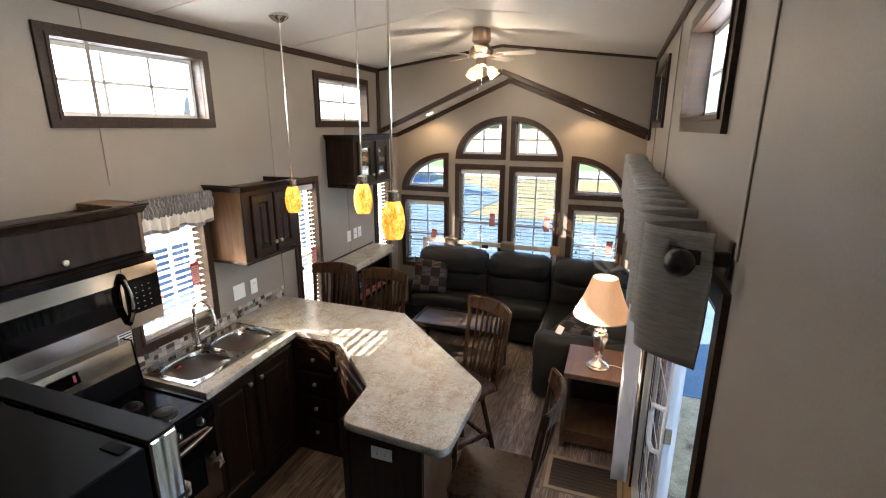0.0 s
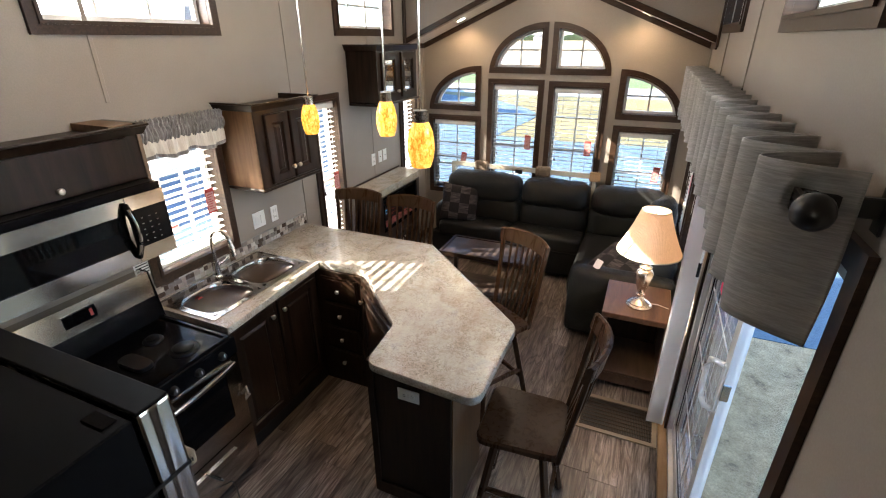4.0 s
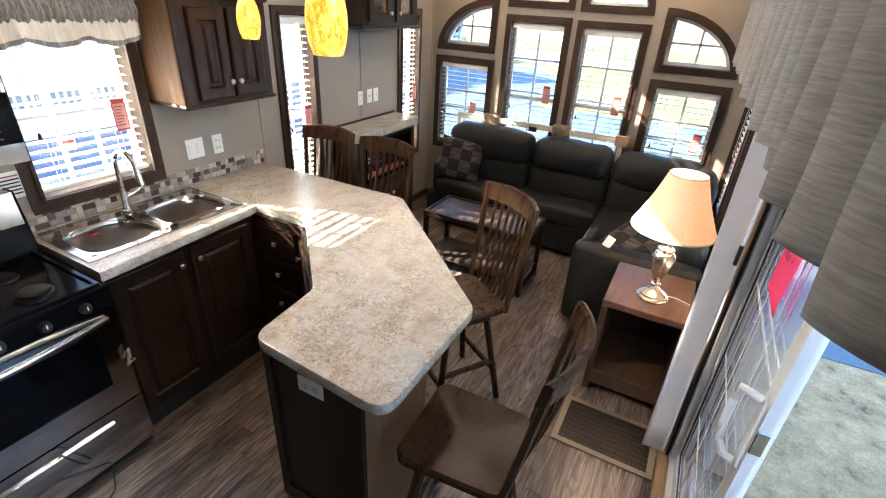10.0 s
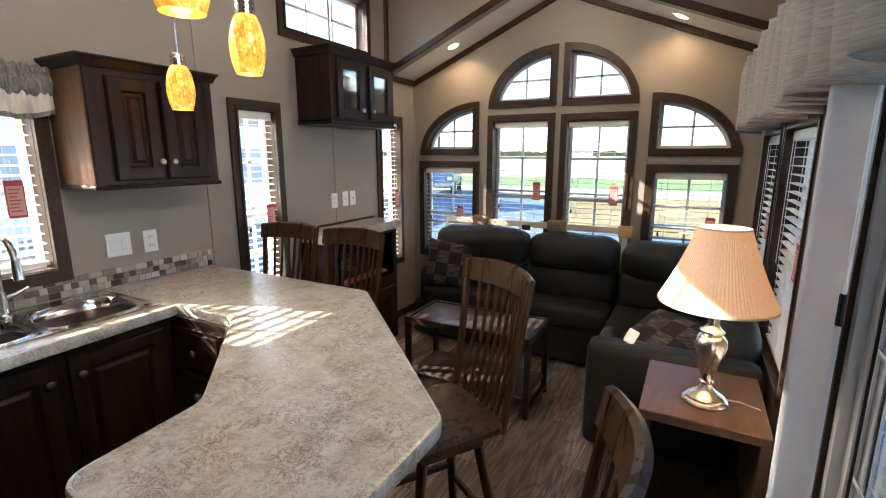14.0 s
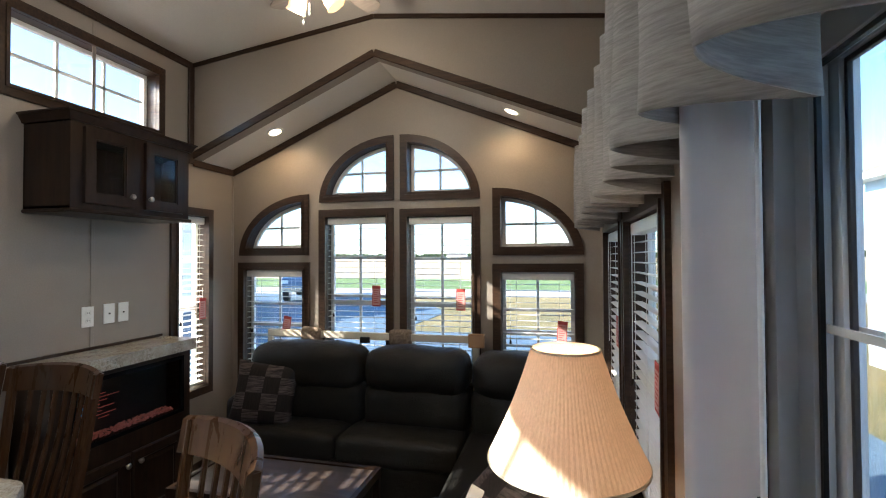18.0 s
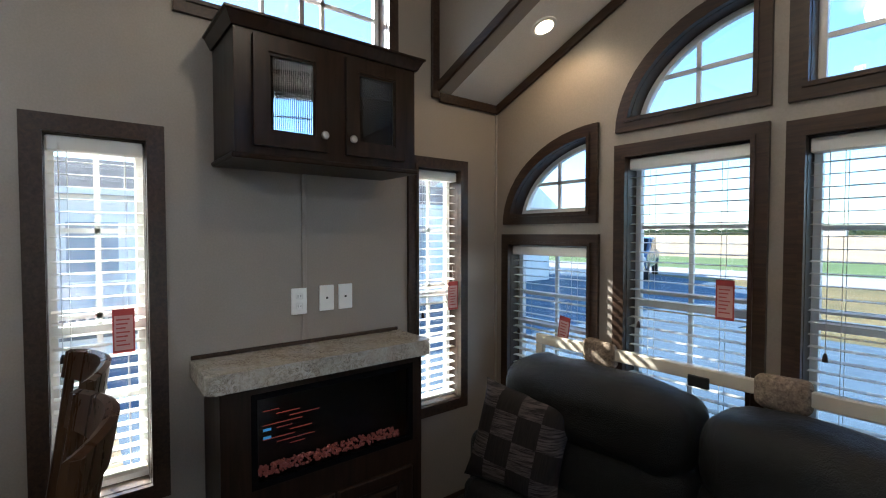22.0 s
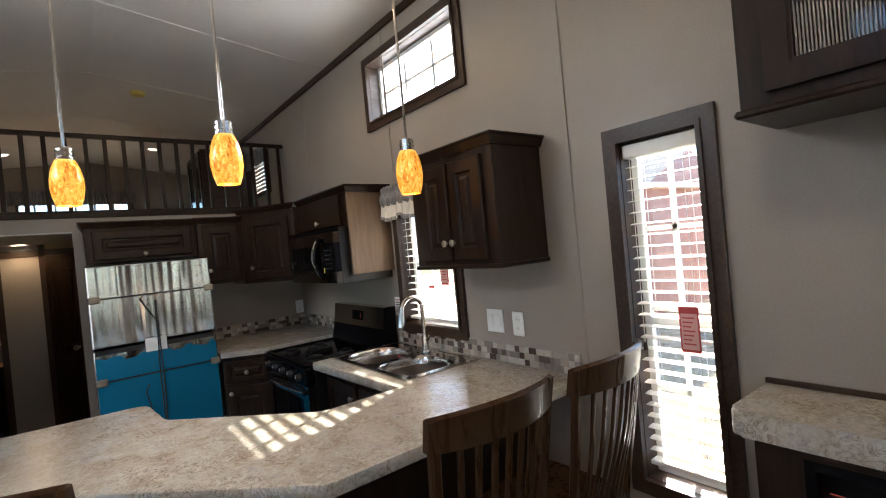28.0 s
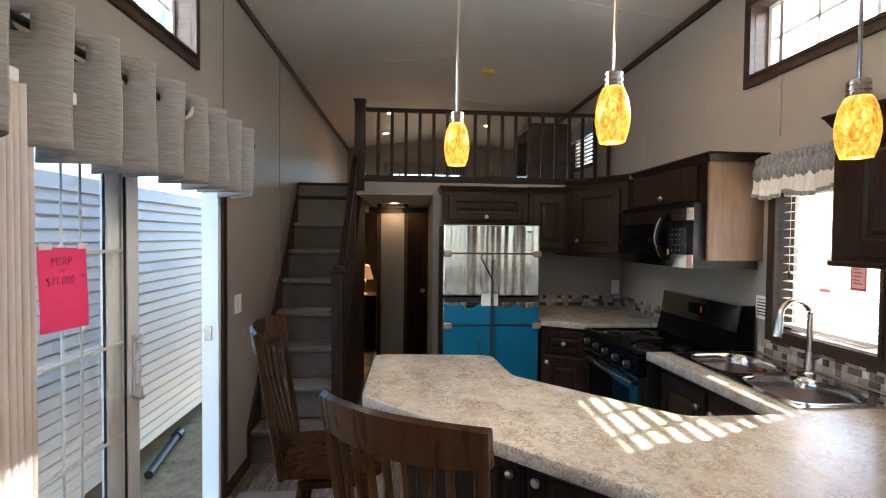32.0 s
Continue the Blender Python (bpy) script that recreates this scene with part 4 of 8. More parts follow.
def build_wall_cabinets():
    pl = frame_of((0.30, 2.905, 0), (0, 1, 0))
    t = wall_cabinet("wall_cabinet", 0.003, 0.30, 2.905, 3.475, 1.462, 1.962, "espresso two-door wall cabinet between windows",
                     [(pl, 0.075, 0.285, 1.487, 1.922, (0.265, 1.567)), (pl, 0.300, 0.512, 1.487, 1.922, (0.320, 1.567))],
                     [(0.003, 2.905), (0.30, 2.905), (0.30, 3.475), (0.003, 3.475)])
    part("side_skin", box(0.004, 0.296, 2.899, 2.904, 1.471, 1.948), M_CABSIDE, t, "plain brown wood side")
    part("bottom_moulding", box(0.003, 0.312, 2.893, 3.487, 1.450, 1.469, 0.006), M_CAB, t)
    # glazed cabinet over the mantel
    t = thing("display_cabinet", label="espresso wall cabinet with ribbed glass doors", category="cabinet", group="wall cabinets")
    y0, y1, z0, z1 = 4.36, 5.11, 1.818, 2.265
    b = bmesh.new()
    for r in ((0.003, 0.30, y0, y0 + 0.018, z0, z1), (0.003, 0.30, y1 - 0.018, y1, z0, z1), (0.003, 0.30, y0, y1, z0, z0 + 0.018), (0.003, 0.30, y0, y1, z1 - 0.018, z1), (0.003, 0.012, y0, y1, z0, z1)):
        box(*r, 0, b)
    part("carcass", b, M_CAB, t)
    pl = frame_of((0.30, y0, 0), (0, 1, 0))
    b = bmesh.new()
    for r in ((0.0, 0.075, z0, z1), (0.32, 0.425, z0, z1), (0.675, 0.735, z0, z1), (0.075, 0.32, z0, z0 + 0.05), (0.075, 0.32, z1 - 0.04, z1), (0.425, 0.675, z0, z0 + 0.05), (0.425, 0.675, z1 - 0.04, z1)):
        slab(rect_loop(r), 0.0, 0.004, pl, b)
    part("face_frame", b, M_CAB, t)
    for u0, u1, ku in ((0.060, 0.338, 0.313), (0.412, 0.690, 0.432)):
        r = (u0, u1, z0 + 0.035, z1 - 0.03)
        d = part("door", ring(rect_loop(r), rect_loop(inset(r, 0.052)), 0.004, 0.024, pl), M_CAB, t)
        part("door_bead", ring(rect_loop(inset(r, 0.050)), rect_loop(inset(r, 0.060)), 0.004, 0.018, pl), M_CAB, d)
        knob(pl, ku, z0 + 0.095, d, 0.024)
        # ribbed pane
        a, c, e, f = inset(r, 0.054)
        g = bmesh.new()
        n = 24
        outline = []
        for k in range(n * 4 + 1):
            outline.append((a + (c - a) * k / (n * 4), 0.010 + 0.0030 * math.sin(math.pi * k / 2)))
        lo = [g.verts.new(pl(u, e, w)) for u, w in outline]
        hi = [g.verts.new(pl(u, f, w)) for u, w in outline]
        for k in range(len(outline) - 1):
            g.faces.new((lo[k], lo[k + 1], hi[k + 1], hi[k]))
        p = part("ribbed_pane", g, M_RIB, d, "clear ribbed glass", True)
    crown([(0.003, y0), (0.304, y0), (0.304, y1), (0.003, y1)], z1 - 0.012, t, 0.05, 0.035)
    part("bottom_moulding", box(0.003, 0.318, y0 - 0.012, y1 + 0.012, z0 - 0.014, z0 + 0.006, 0.006), M_CAB, t)
    # over the range
    pl = frame_of((0.30, 1.40, 0), (0, 1, 0))
    t = wall_cabinet("range_cabinet", 0.003, 0.30, 1.40, 2.18, 1.74, 1.955, "espresso cabinet with a flat lift-up door over the microwave", [],
                     [(0.003, 1.40), (0.30, 1.40), (0.30, 2.20), (0.003, 2.20)])
    d = part("door", slab(rect_loop((0.012, 0.715, 1.752, 1.938)), 0.0, 0.019, pl), M_CAB, t, "flat dark slab door")
    knob(pl, 0.385, 1.782, d)
    part("top_board", box(0.003, 0.27, 2.08, 2.195, 1.956, 1.99, 0.001), M_CABRAW, t, "raw pale wood top edge")
    part("end_panel", box(0.003, 0.30, 2.181, 2.198, 1.432, 1.95), M_CABRAW, t, "unfinished pale wood end panel")
    # angled corner
    t = thing("corner_wall_cabinet", label="espresso angled corner wall cabinet", category="cabinet", group="wall cabinets")
    part("carcass", prism([(0.003, KBACK), (0.60, KBACK), (0.60, 0.90), (0.32, 1.33), (0.003, 1.395)], 1.40, 1.955), M_CAB, t)
    d = Vector((0.32 - 0.60, 1.33 - 0.90, 0))
    pl = frame_of((0.60, 0.90, 0), d)
    panel_door(pl, 0.08, d.length - 0.05, 1.43, 1.90, t, (0.12, 1.52))
    crown([(0.32, 1.33), (0.60, 0.90)][::-1], 1.945, t)
    pl = frame_of((0.905, 0.90, 0), (-1, 0, 0))
    wall_cabinet("wall_cabinet", 0.602, 0.905, KBACK, 0.90, 1.425, 1.905, "espresso single-door wall cabinet", [(pl, 0.03, 0.275, 1.455, 1.87, (0.06, 1.53))], [(0.905, 0.90), (0.602, 0.90)])
    pl = frame_of((1.585, 0.865, 0), (-1, 0, 0))
    wall_cabinet("fridge_cabinet", 0.91, 1.585, KBACK, 0.865, 1.655, 1.905, "espresso cabinet over the refrigerator", [(pl, 0.04, 0.64, 1.675, 1.875, (0.34, 1.70))],
                 [(1.585, KBACK), (1.585, 0.865), (0.91, 0.865)])


def build_range():
    t = thing("range", label="stainless and black gas range with oven", category="stove")
    y0, y1 = 1.415, 2.173
    part("body", box(0.02, 0.60, y0, y1, 0.0, 0.90), M_BLACKM, t)
    b = box(0.02, 0.655, y0, y1, 0.90, 0.925, 0.006)
    ring([(0.10, y0 + 0.02), (0.64, y0 + 0.02), (0.64, y1 - 0.02), (0.10, y1 - 0.02)], [(0.115, y0 + 0.035), (0.625, y0 + 0.035), (0.625, y1 - 0.035), (0.115, y1 - 0.035)], 0.925, 0.936, lambda u, v, w: (u, v, w), b)
    part("cooktop", b, M_BLACK, t, "glossy black enamel cooktop")
    for x, y, r in ((0.32, 1.61, 0.034), (0.525, 1.617, 0.042), (0.30, 1.976, 0.032), (0.515, 1.984, 0.052)):
        k = part("burner", moved(lathe([(r + 0.018, 0), (r + 0.014, 0.008), (r, 0.012)], 24), Matrix.Translation((x, y, 0.925))), M_IRON, t, smooth=True)
        part("burner_cap", moved(lathe([(r, 0), (r, 0.008), (r - 0.006, 0.012)], 24), Matrix.Translation((x, y, 0.936))), M_IRON, k, smooth=True)
    o = round_poly([(0.32, 1.765), (0.50, 1.765), (0.50, 1.845), (0.32, 1.845)], {0: 0.036, 1: 0.036, 2: 0.036, 3: 0.036})
    part("oval_burner", prism(o, 0.925, 0.948, 0.004), M_IRON, t)
    # back guard: black lip below, steel panel above
    flip = Matrix(((1, 0, 0, 0), (0, 0, 1, 0), (0, 1, 0, 0), (0, 0, 0, 1)))
    part("guard_lip", moved(prism([(0.02, 0.925), (0.135, 0.925), (0.106, 1.048), (0.02, 1.048)], y0, y1), flip), M_BLACK, t, "glossy black lip under the back panel")
    g = part("backguard", moved(prism([(0.02, 1.049), (0.108, 1.049), (0.090, 1.19), (0.02, 1.19)], y0, y1, 0.004), flip), M_STEELB, t)
    part("backguard_end", moved(prism([(0.018, 0.925), (0.138, 0.925), (0.093, 1.193), (0.018, 1.193)], y1 - 0.002, y1 + 0.004), flip), M_BLACK, t)
    lean = Matrix.Translation((0.0985, 1.798, 1.123)) @ Matrix.Rotation(radians(-7.3), 4, "Y")
    part("display", moved(box(0, 0.004, -0.075, 0.075, -0.032, 0.032), lean), M_DARKGLASS, g)
    part("display_figures", moved(box(0.004, 0.0045, 0.045, 0.058, -0.018, 0.018), lean), M_RED, g)
    # front
    pl = frame_of((0.60, y0, 0), (0, 1, 0))
    w = y1 - y0
    part("control_panel", slab(rect_loop((0.0, w, 0.822, 0.90)), 0.0, 0.05, pl), M_BLACK, t)
    for k in range(5):
        u = 0.10 + k * (w - 0.2) / 4
        m = Matrix.Translation(pl(u, 0.862, 0.05)) @ Matrix.Rotation(radians(90), 4, "Y")
        kb = part("burner_knob", moved(lathe([(0.022, 0), (0.021, 0.012), (0.016, 0.026), (0.012, 0.028)], 16), m), M_BLACKM, t, smooth=True)
        part("pointer", slab(rect_loop((u - 0.002, u + 0.002, 0.862, 0.880)), 0.078, 0.080, pl), M_PLATE, kb)
    d = part("oven_door", ring(rect_loop((0.004, w - 0.004, 0.335, 0.815)), rect_loop((0.095, w - 0.095, 0.455, 0.728)), 0.0, 0.045, pl), M_STEEL, t, "brushed stainless oven door")
    part("oven_window", slab(rect_loop((0.095, w - 0.095, 0.455, 0.728)), 0.0, 0.040, pl), M_DARKGLASS, d)
    h = [pl(0.04 + (w - 0.08) * k / 16, 0.775, 0.055 + 0.035 * math.sin(math.pi * k / 16)) for k in range(17)]
    part("oven_handle", tube(h, 0.013, 10), M_STEEL, d, smooth=True)
    b = slab(rect_loop((0.004, w - 0.004, 0.06, 0.325)), 0.0, 0.045, pl)
    dr = part("storage_drawer", b, M_STEEL, t)
    part("drawer_pull", slab(rect_loop((0.14, w - 0.14, 0.235, 0.268)), 0.045, 0.058, pl), M_CHROME, dr)
    part("twine", tube([pl(w - 0.03, 0.56, 0.05), pl(w - 0.01, 0.60, 0.07), pl(w - 0.02, 0.57, 0.085), pl(w, 0.54, 0.07), pl(w - 0.03, 0.53, 0.075), pl(w - 0.01, 0.57, 0.06)], 0.008, 6), M_RUG, t, "frayed packing twine")
    c = [pl(0.40 + 0.15 * k / 10, 0.30 - 0.42 * k / 10 * 0.55, 0.07 + 0.05 * math.sin(k * 0.6)) for k in range(11)] + [pl(0.50, 0.02, 0.14), pl(0.38, 0.008, 0.22), pl(0.28, 0.008, 0.20)]
    part("power_cord", tube(c, 0.004, 6), M_BLACKM, t, smooth=True)


def build_microwave():
    t = thing("microwave", label="stainless over-range microwave with curved handle", category="microwave")
    y0, y1, z0, z1 = 1.405, 2.165, 1.385, 1.735
    part("case", box(0.005, 0.36, y0, y1, z0, z1), M_BLACKM, t)
    pl = frame_of((0.36, y0, 0), (0, 1, 0))
    w = y1 - y0
    dw = w - 0.19
    d = part("door", ring(rect_loop((0, dw, z0 + 0.005, z1 - 0.03)), rect_loop((0.02, dw - 0.015, z0 + 0.085, z1 - 0.105)), 0.0, 0.04, pl), M_STEEL, t)
    part("door_window", slab(rect_loop((0.02, dw - 0.015, z0 + 0.085, z1 - 0.105)), 0.0, 0.036, pl), M_DARKGLASS, d)
    part("vent_grille", slab(rect_loop((0, w, z1 - 0.028, z1)), 0.0, 0.03, pl), M_BLACK, t)
    for a, c in ((z0 + 0.005, z0 + 0.075), (z1 - 0.095, z1 - 0.03)):
        part("control_trim", slab(rect_loop((dw + 0.004, w, a, c)), 0.0, 0.04, pl), M_STEEL, t)
    cp = part("control_panel", slab(rect_loop((dw + 0.004, w, z0 + 0.075, z1 - 0.095)), 0.0, 0.039, pl), M_BLACK, t)
    for r in range(5):
        for c in range(3):
            u, v = dw + 0.055 + c * 0.036, z0 + 0.095 + r * 0.028
            part("key", slab(rect_loop((u, u + 0.009, v, v + 0.004)), 0.039, 0.0394, pl), M_KEY, cp)
    h = [pl(dw - 0.005, z0 + 0.04 + (z1 - z0 - 0.10) * k / 14, 0.045 + 0.045 * math.sin(math.pi * k / 14)) for k in range(15)]
    hd = part("handle", tube(h, 0.015, 10), M_BLACK, d, "black handle with a chrome front", True)
    part("handle_strip", tube([Vector(p) + Vector((0.011, -0.004, 0)) for p in h[1:-1]], 0.008, 8), M_CHROME, hd, "chrome strip", True)
    part("tape", slab(rect_loop((dw + 0.015, dw + 0.028, z0 + 0.07, z0 + 0.10)), 0.04, 0.041, pl), M_TAPEY, t, "yellow tape tab")


def build_fridge():
    t = thing("refrigerator", label="top-freezer stainless refrigerator, lower door in blue film", category="refrigerator")
    x0, x1, y0, y1, top = 0.912, 1.600, 0.60, 1.15, 1.625
    part("cabinet", box(x0 + 0.004, x1 - 0.004, y0, y1, 0.02, top, 0.004), M_FRIDGE, t)
    split = 1.115
    f = part("freezer_door", box(x0, x1, y1 + 0.006, y1 + 0.085, split + 0.008, top + 0.004, 0.008, segs=2), M_STEELV, t)
    d = part("fridge_door", box(x0, x1, y1 + 0.006, y1 + 0.085, 0.06, split - 0.008, 0.008, segs=2), M_STEELV, t)
    part("top_cap", box(x0 + 0.001, x1 - 0.001, y1 + 0.007, y1 + 0.083, top + 0.0042, top + 0.010, 0.003), M_FRIDGE, f, "dark plastic door cap")
    part("handle_recess", box(x0 + 0.01, x1 - 0.01, y1 + 0.03, y1 + 0.0875, split - 0.035, split - 0.006), M_BLACKM, d)
    # protective film with a torn upper edge
    rnd = random.Random(4)
    n = 26
    pts = [(x0 + 0.006, 0.065), (x1 - 0.006, 0.065)] + [(x1 - 0.006 - (x1 - x0 - 0.012) * k / n, split - 0.05 - 0.035 * rnd.random() * (1 if k % 5 else 0.2)) for k in range(n + 1)]
    part("protective_film", slab(pts, 0.0, 0.0012, lambda u, v, w: (u, y1 + 0.0865 + w, v)), M_FILM, d, "translucent blue protective film, torn at the top")
    part("hinge_cover", box(x1 - 0.10, x1 - 0.03, y1 - 0.045, y1 - 0.012, top, top + 0.004, 0.002), M_BLACK, t)
    part("strap", box(x1 - 0.004, x1 + 0.002, y0, y1 + 0.085, top - 0.205, top - 0.195), M_BLACKM, t)
    part("badge", box(x0 + 0.05, x0 + 0.11, y1 + 0.085, y1 + 0.087, top - 0.05, top - 0.038), M_CHROME, f)
    part("paper_tag", box(1.21, 1.33, y1 + 0.090, y1 + 0.092, split - 0.06, split + 0.025), M_PLATE, t, "white paper tag")
    for z in (top - 0.20, split - 0.20):
        s = part("strap", box(x0 - 0.002, x1 + 0.002, y1 + 0.088, y1 + 0.091, z - 0.005, z + 0.005), M_BLACKM, t, "black packing strap")
        for x in (x0 + 0.02, x1 - 0.03):
            part("foam_pad", box(x - 0.03, x + 0.03, y1 + 0.080, y1 + 0.105, z - 0.025, z + 0.02, 0.008), M_RUG, s)
    c = [(1.27, y1 + 0.098, 1.42), (1.31, y1 + 0.10, 1.43), (1.34, y1 + 0.10, 1.40), (1.25, y1 + 0.10, 1.24), (1.245, y1 + 0.10, 0.90), (1.25, y1 + 0.10, 0.55)]
    part("cord", tube(c, 0.0045, 6), M_BLACKM, t)
    part("cord", tube([(1.25, y1 + 0.10, 1.38), (1.262, y1 + 0.10, 1.0), (1.262, y1 + 0.10, 0.5)], 0.0045, 6), M_BLACKM, t)
    part("cord", tube([(1.33, y1 + 0.10, 0.85), (1.35, y1 + 0.10, 0.80), (1.31, y1 + 0.10, 0.60), (1.27, y1 + 0.10, 0.4)], 0.0045, 6), M_BLACKM, t)


def build_kitchen_small():
    rows = (((0, 4.695, 1.245), "duplex", (1, 0)), ((0, 4.825, 1.25), "jack", (1, 0)), ((0, 4.918, 1.25), "jack", (1, 0)), ((0, 3.10, 1.16), "double", (1, 0)), ((0, 3.255, 1.155), "duplex", (1, 0)),
            ((W, 1.55, 1.112), "double", (-1, 0)), ((0.06, KBACK, 1.12), "duplex", (0, 1)))
    for (x, y, z), style, f in rows:
        lab = {"duplex": "white duplex outlet plate on the wall", "double": "white double rocker switch plate on the wall", "jack": "white cable jack plate on the wall"}[style]
        o = thing("light_switch" if style == "double" else "wall_outlet", Matrix.Translation((x + f[0] * 0.001, y + f[1] * 0.001, z)), lab, "outlet", "outlets and switches")
        outlet_parts(o, Matrix(), style, f)
    n = thing("notice", Matrix.Translation((0.001, 2.205, 1.19)), "small printed white notice on the wall", "notice")
    part("sheet", box(0, 0.002, -0.045, 0.045, -0.06, 0.06), M_PLATE, n)
    for k in range(6):
        part("print_line", box(0.002, 0.0026, -0.036, 0.036, 0.038 - k * 0.016, 0.044 - k * 0.016), M_RED if k == 0 else M_IRON, n)
    k = thing("window_sticker", Matrix.Translation((-0.062, 2.50, 1.30)), "small white and red sticker on the sink window", "label")
    part("sheet", box(0, 0.0012, -0.03, 0.03, -0.028, 0.028), M_PLATE, k)
    part("print_band", box(0.0012, 0.0016, -0.026, 0.026, 0.006, 0.020), M_RED, k)
    # window valance over the sink
    v = thing("window_valance", label="gathered grey and cream valance over the sink window", category="curtain")
    part("rod", tube([(0.05, 2.17, 1.90), (0.05, 2.92, 1.90)], 0.008, 8), M_ROD, v)
    part("valance_top", puffed(2.175, 2.915, 1.835, 1.962, 0.066, 0.024, 26), M_KVAL, v, "puffy grey gathered heading", True)
    part("valance_skirt", gathered(2.175, 2.915, 1.770, 1.85, 0.066, 0.026, 11, hem=0.030), M_KVALB, v, "cream gathered skirt", True)
    part("valance_hem", gathered(2.175, 2.915, 1.770, 1.85, 0.0675, 0.0275, 11, hem=0.030, low=0.80), M_KVAL, v, "grey hem", True)


def puffed(y0, y1, z0, z1, x, depth, folds):
    """A ruffled heading: a soft roll of irregular puckers, with a frill over the rod."""
    b = bmesh.new()
    n = folds * 7
    rnd = random.Random(7)
    amp = [rnd.uniform(0.5, 1.2) for _ in range(folds + 1)]
    sh = [rnd.uniform(-0.6, 0.6) for _ in range(folds + 1)]
    rows = []
    for j in range(13):
        f = j / 12
        roll = abs(math.sin(math.pi * min(f / 0.30, 1.0))) * 0.55 if f < 0.30 else abs(math.sin(math.pi * (f - 0.30) / 0.70)) ** 0.7
        row = []
        for k in range(n + 1):
            g = k / n * folds
            i = min(int(g), folds - 1)
            a0 = amp[i] * (1 - (g - i)) + amp[i + 1] * (g - i)
            s0 = sh[i] * (1 - (g - i)) + sh[i + 1] * (g - i)
            w = math.sin(2 * math.pi * g + s0 + 0.9 * math.sin(2.4 * f + i * 1.7))
            row.append(b.verts.new((x - depth * 0.6 + depth * roll * 0.9 + depth * 0.34 * a0 * w, y0 + (y1 - y0) * k / n + 0.004 * math.sin(5 * f + i), z1 + (z0 - z1) * f + 0.007 * a0 * w * (1 - f))))
        rows.append(row)
    for p, q in zip(rows, rows[1:]):
        for k in range(n):
            b.faces.new((p[k], p[k + 1], q[k + 1], q[k]))
    return b


def gathered(y0, y1, z0, z1, x, depth, folds, hem=0.0, low=0.0):
    """Gathered cloth along the left wall; low keeps only the band below that share of its height."""
    b = bmesh.new()
    n = folds * 6
    rnd = random.Random(folds)
    ph = [rnd.uniform(-0.9, 0.9) for _ in range(folds + 1)]
    rows = []
    for j in range(7):
        f = low + (1 - low) * j / 6
        row = []
        for k in range(n + 1):
            g = k / n
            i = min(int(g * folds), folds - 1)
            a = 2 * math.pi * g * folds + ph[i] * math.sin(math.pi * (g * folds - i)) + 0.4 * math.sin(f * 3 + i)
            w = depth * (0.45 + 0.55 * f)
            z = z1 + (z0 - z1) * f - (hem * abs(math.sin(g * math.pi * 3.1)) * f) + 0.004 * math.sin(a) * (1 - f)
            row.append(b.verts.new((x + w * (0.5 + 0.5 * math.sin(a)) - depth / 2, y0 + (y1 - y0) * g, z)))
        rows.append(row)
    for p, q in zip(rows, rows[1:]):
        for k in range(n):
            b.faces.new((p[k], p[k + 1], q[k + 1], q[k]))
    return b


def ribbed_glass():
    m = material("ribbed_glass", (0.9, 0.95, 1.0), 0.03, Transmission_Weight=1.0, IOR=1.65)
    return m


def steel_vertical():
    m = material("sheet_steel", (0.60, 0.59, 0.57), 0.22, 1.0)
    v = coords(m, (4.6, 4.6, 0.2), world_space=True)
    n1 = noise_tex(m, v, 1.6, 2, 0.5)
    gloss(m, n1, 0.10, 0.22)
    bump(m, n1, 1.0, 0.045)
    return m


M_RIB = ribbed_glass()
M_STEELB = material("backguard_steel", (0.50, 0.46, 0.41), 0.16, 1.0)
M_KEY = material("key_print", (0.16, 0.16, 0.16), 0.5)
M_STEELV = steel_vertical()
M_FRIDGE = material("dark_fridge_side", (0.006, 0.0066, 0.008), 0.40, Specular_IOR_Level=0.07)
build_base_cabinets()
build_counter()
build_sink()
build_wall_cabinets()
build_range()
build_microwave()
build_fridge()
build_kitchen_small()

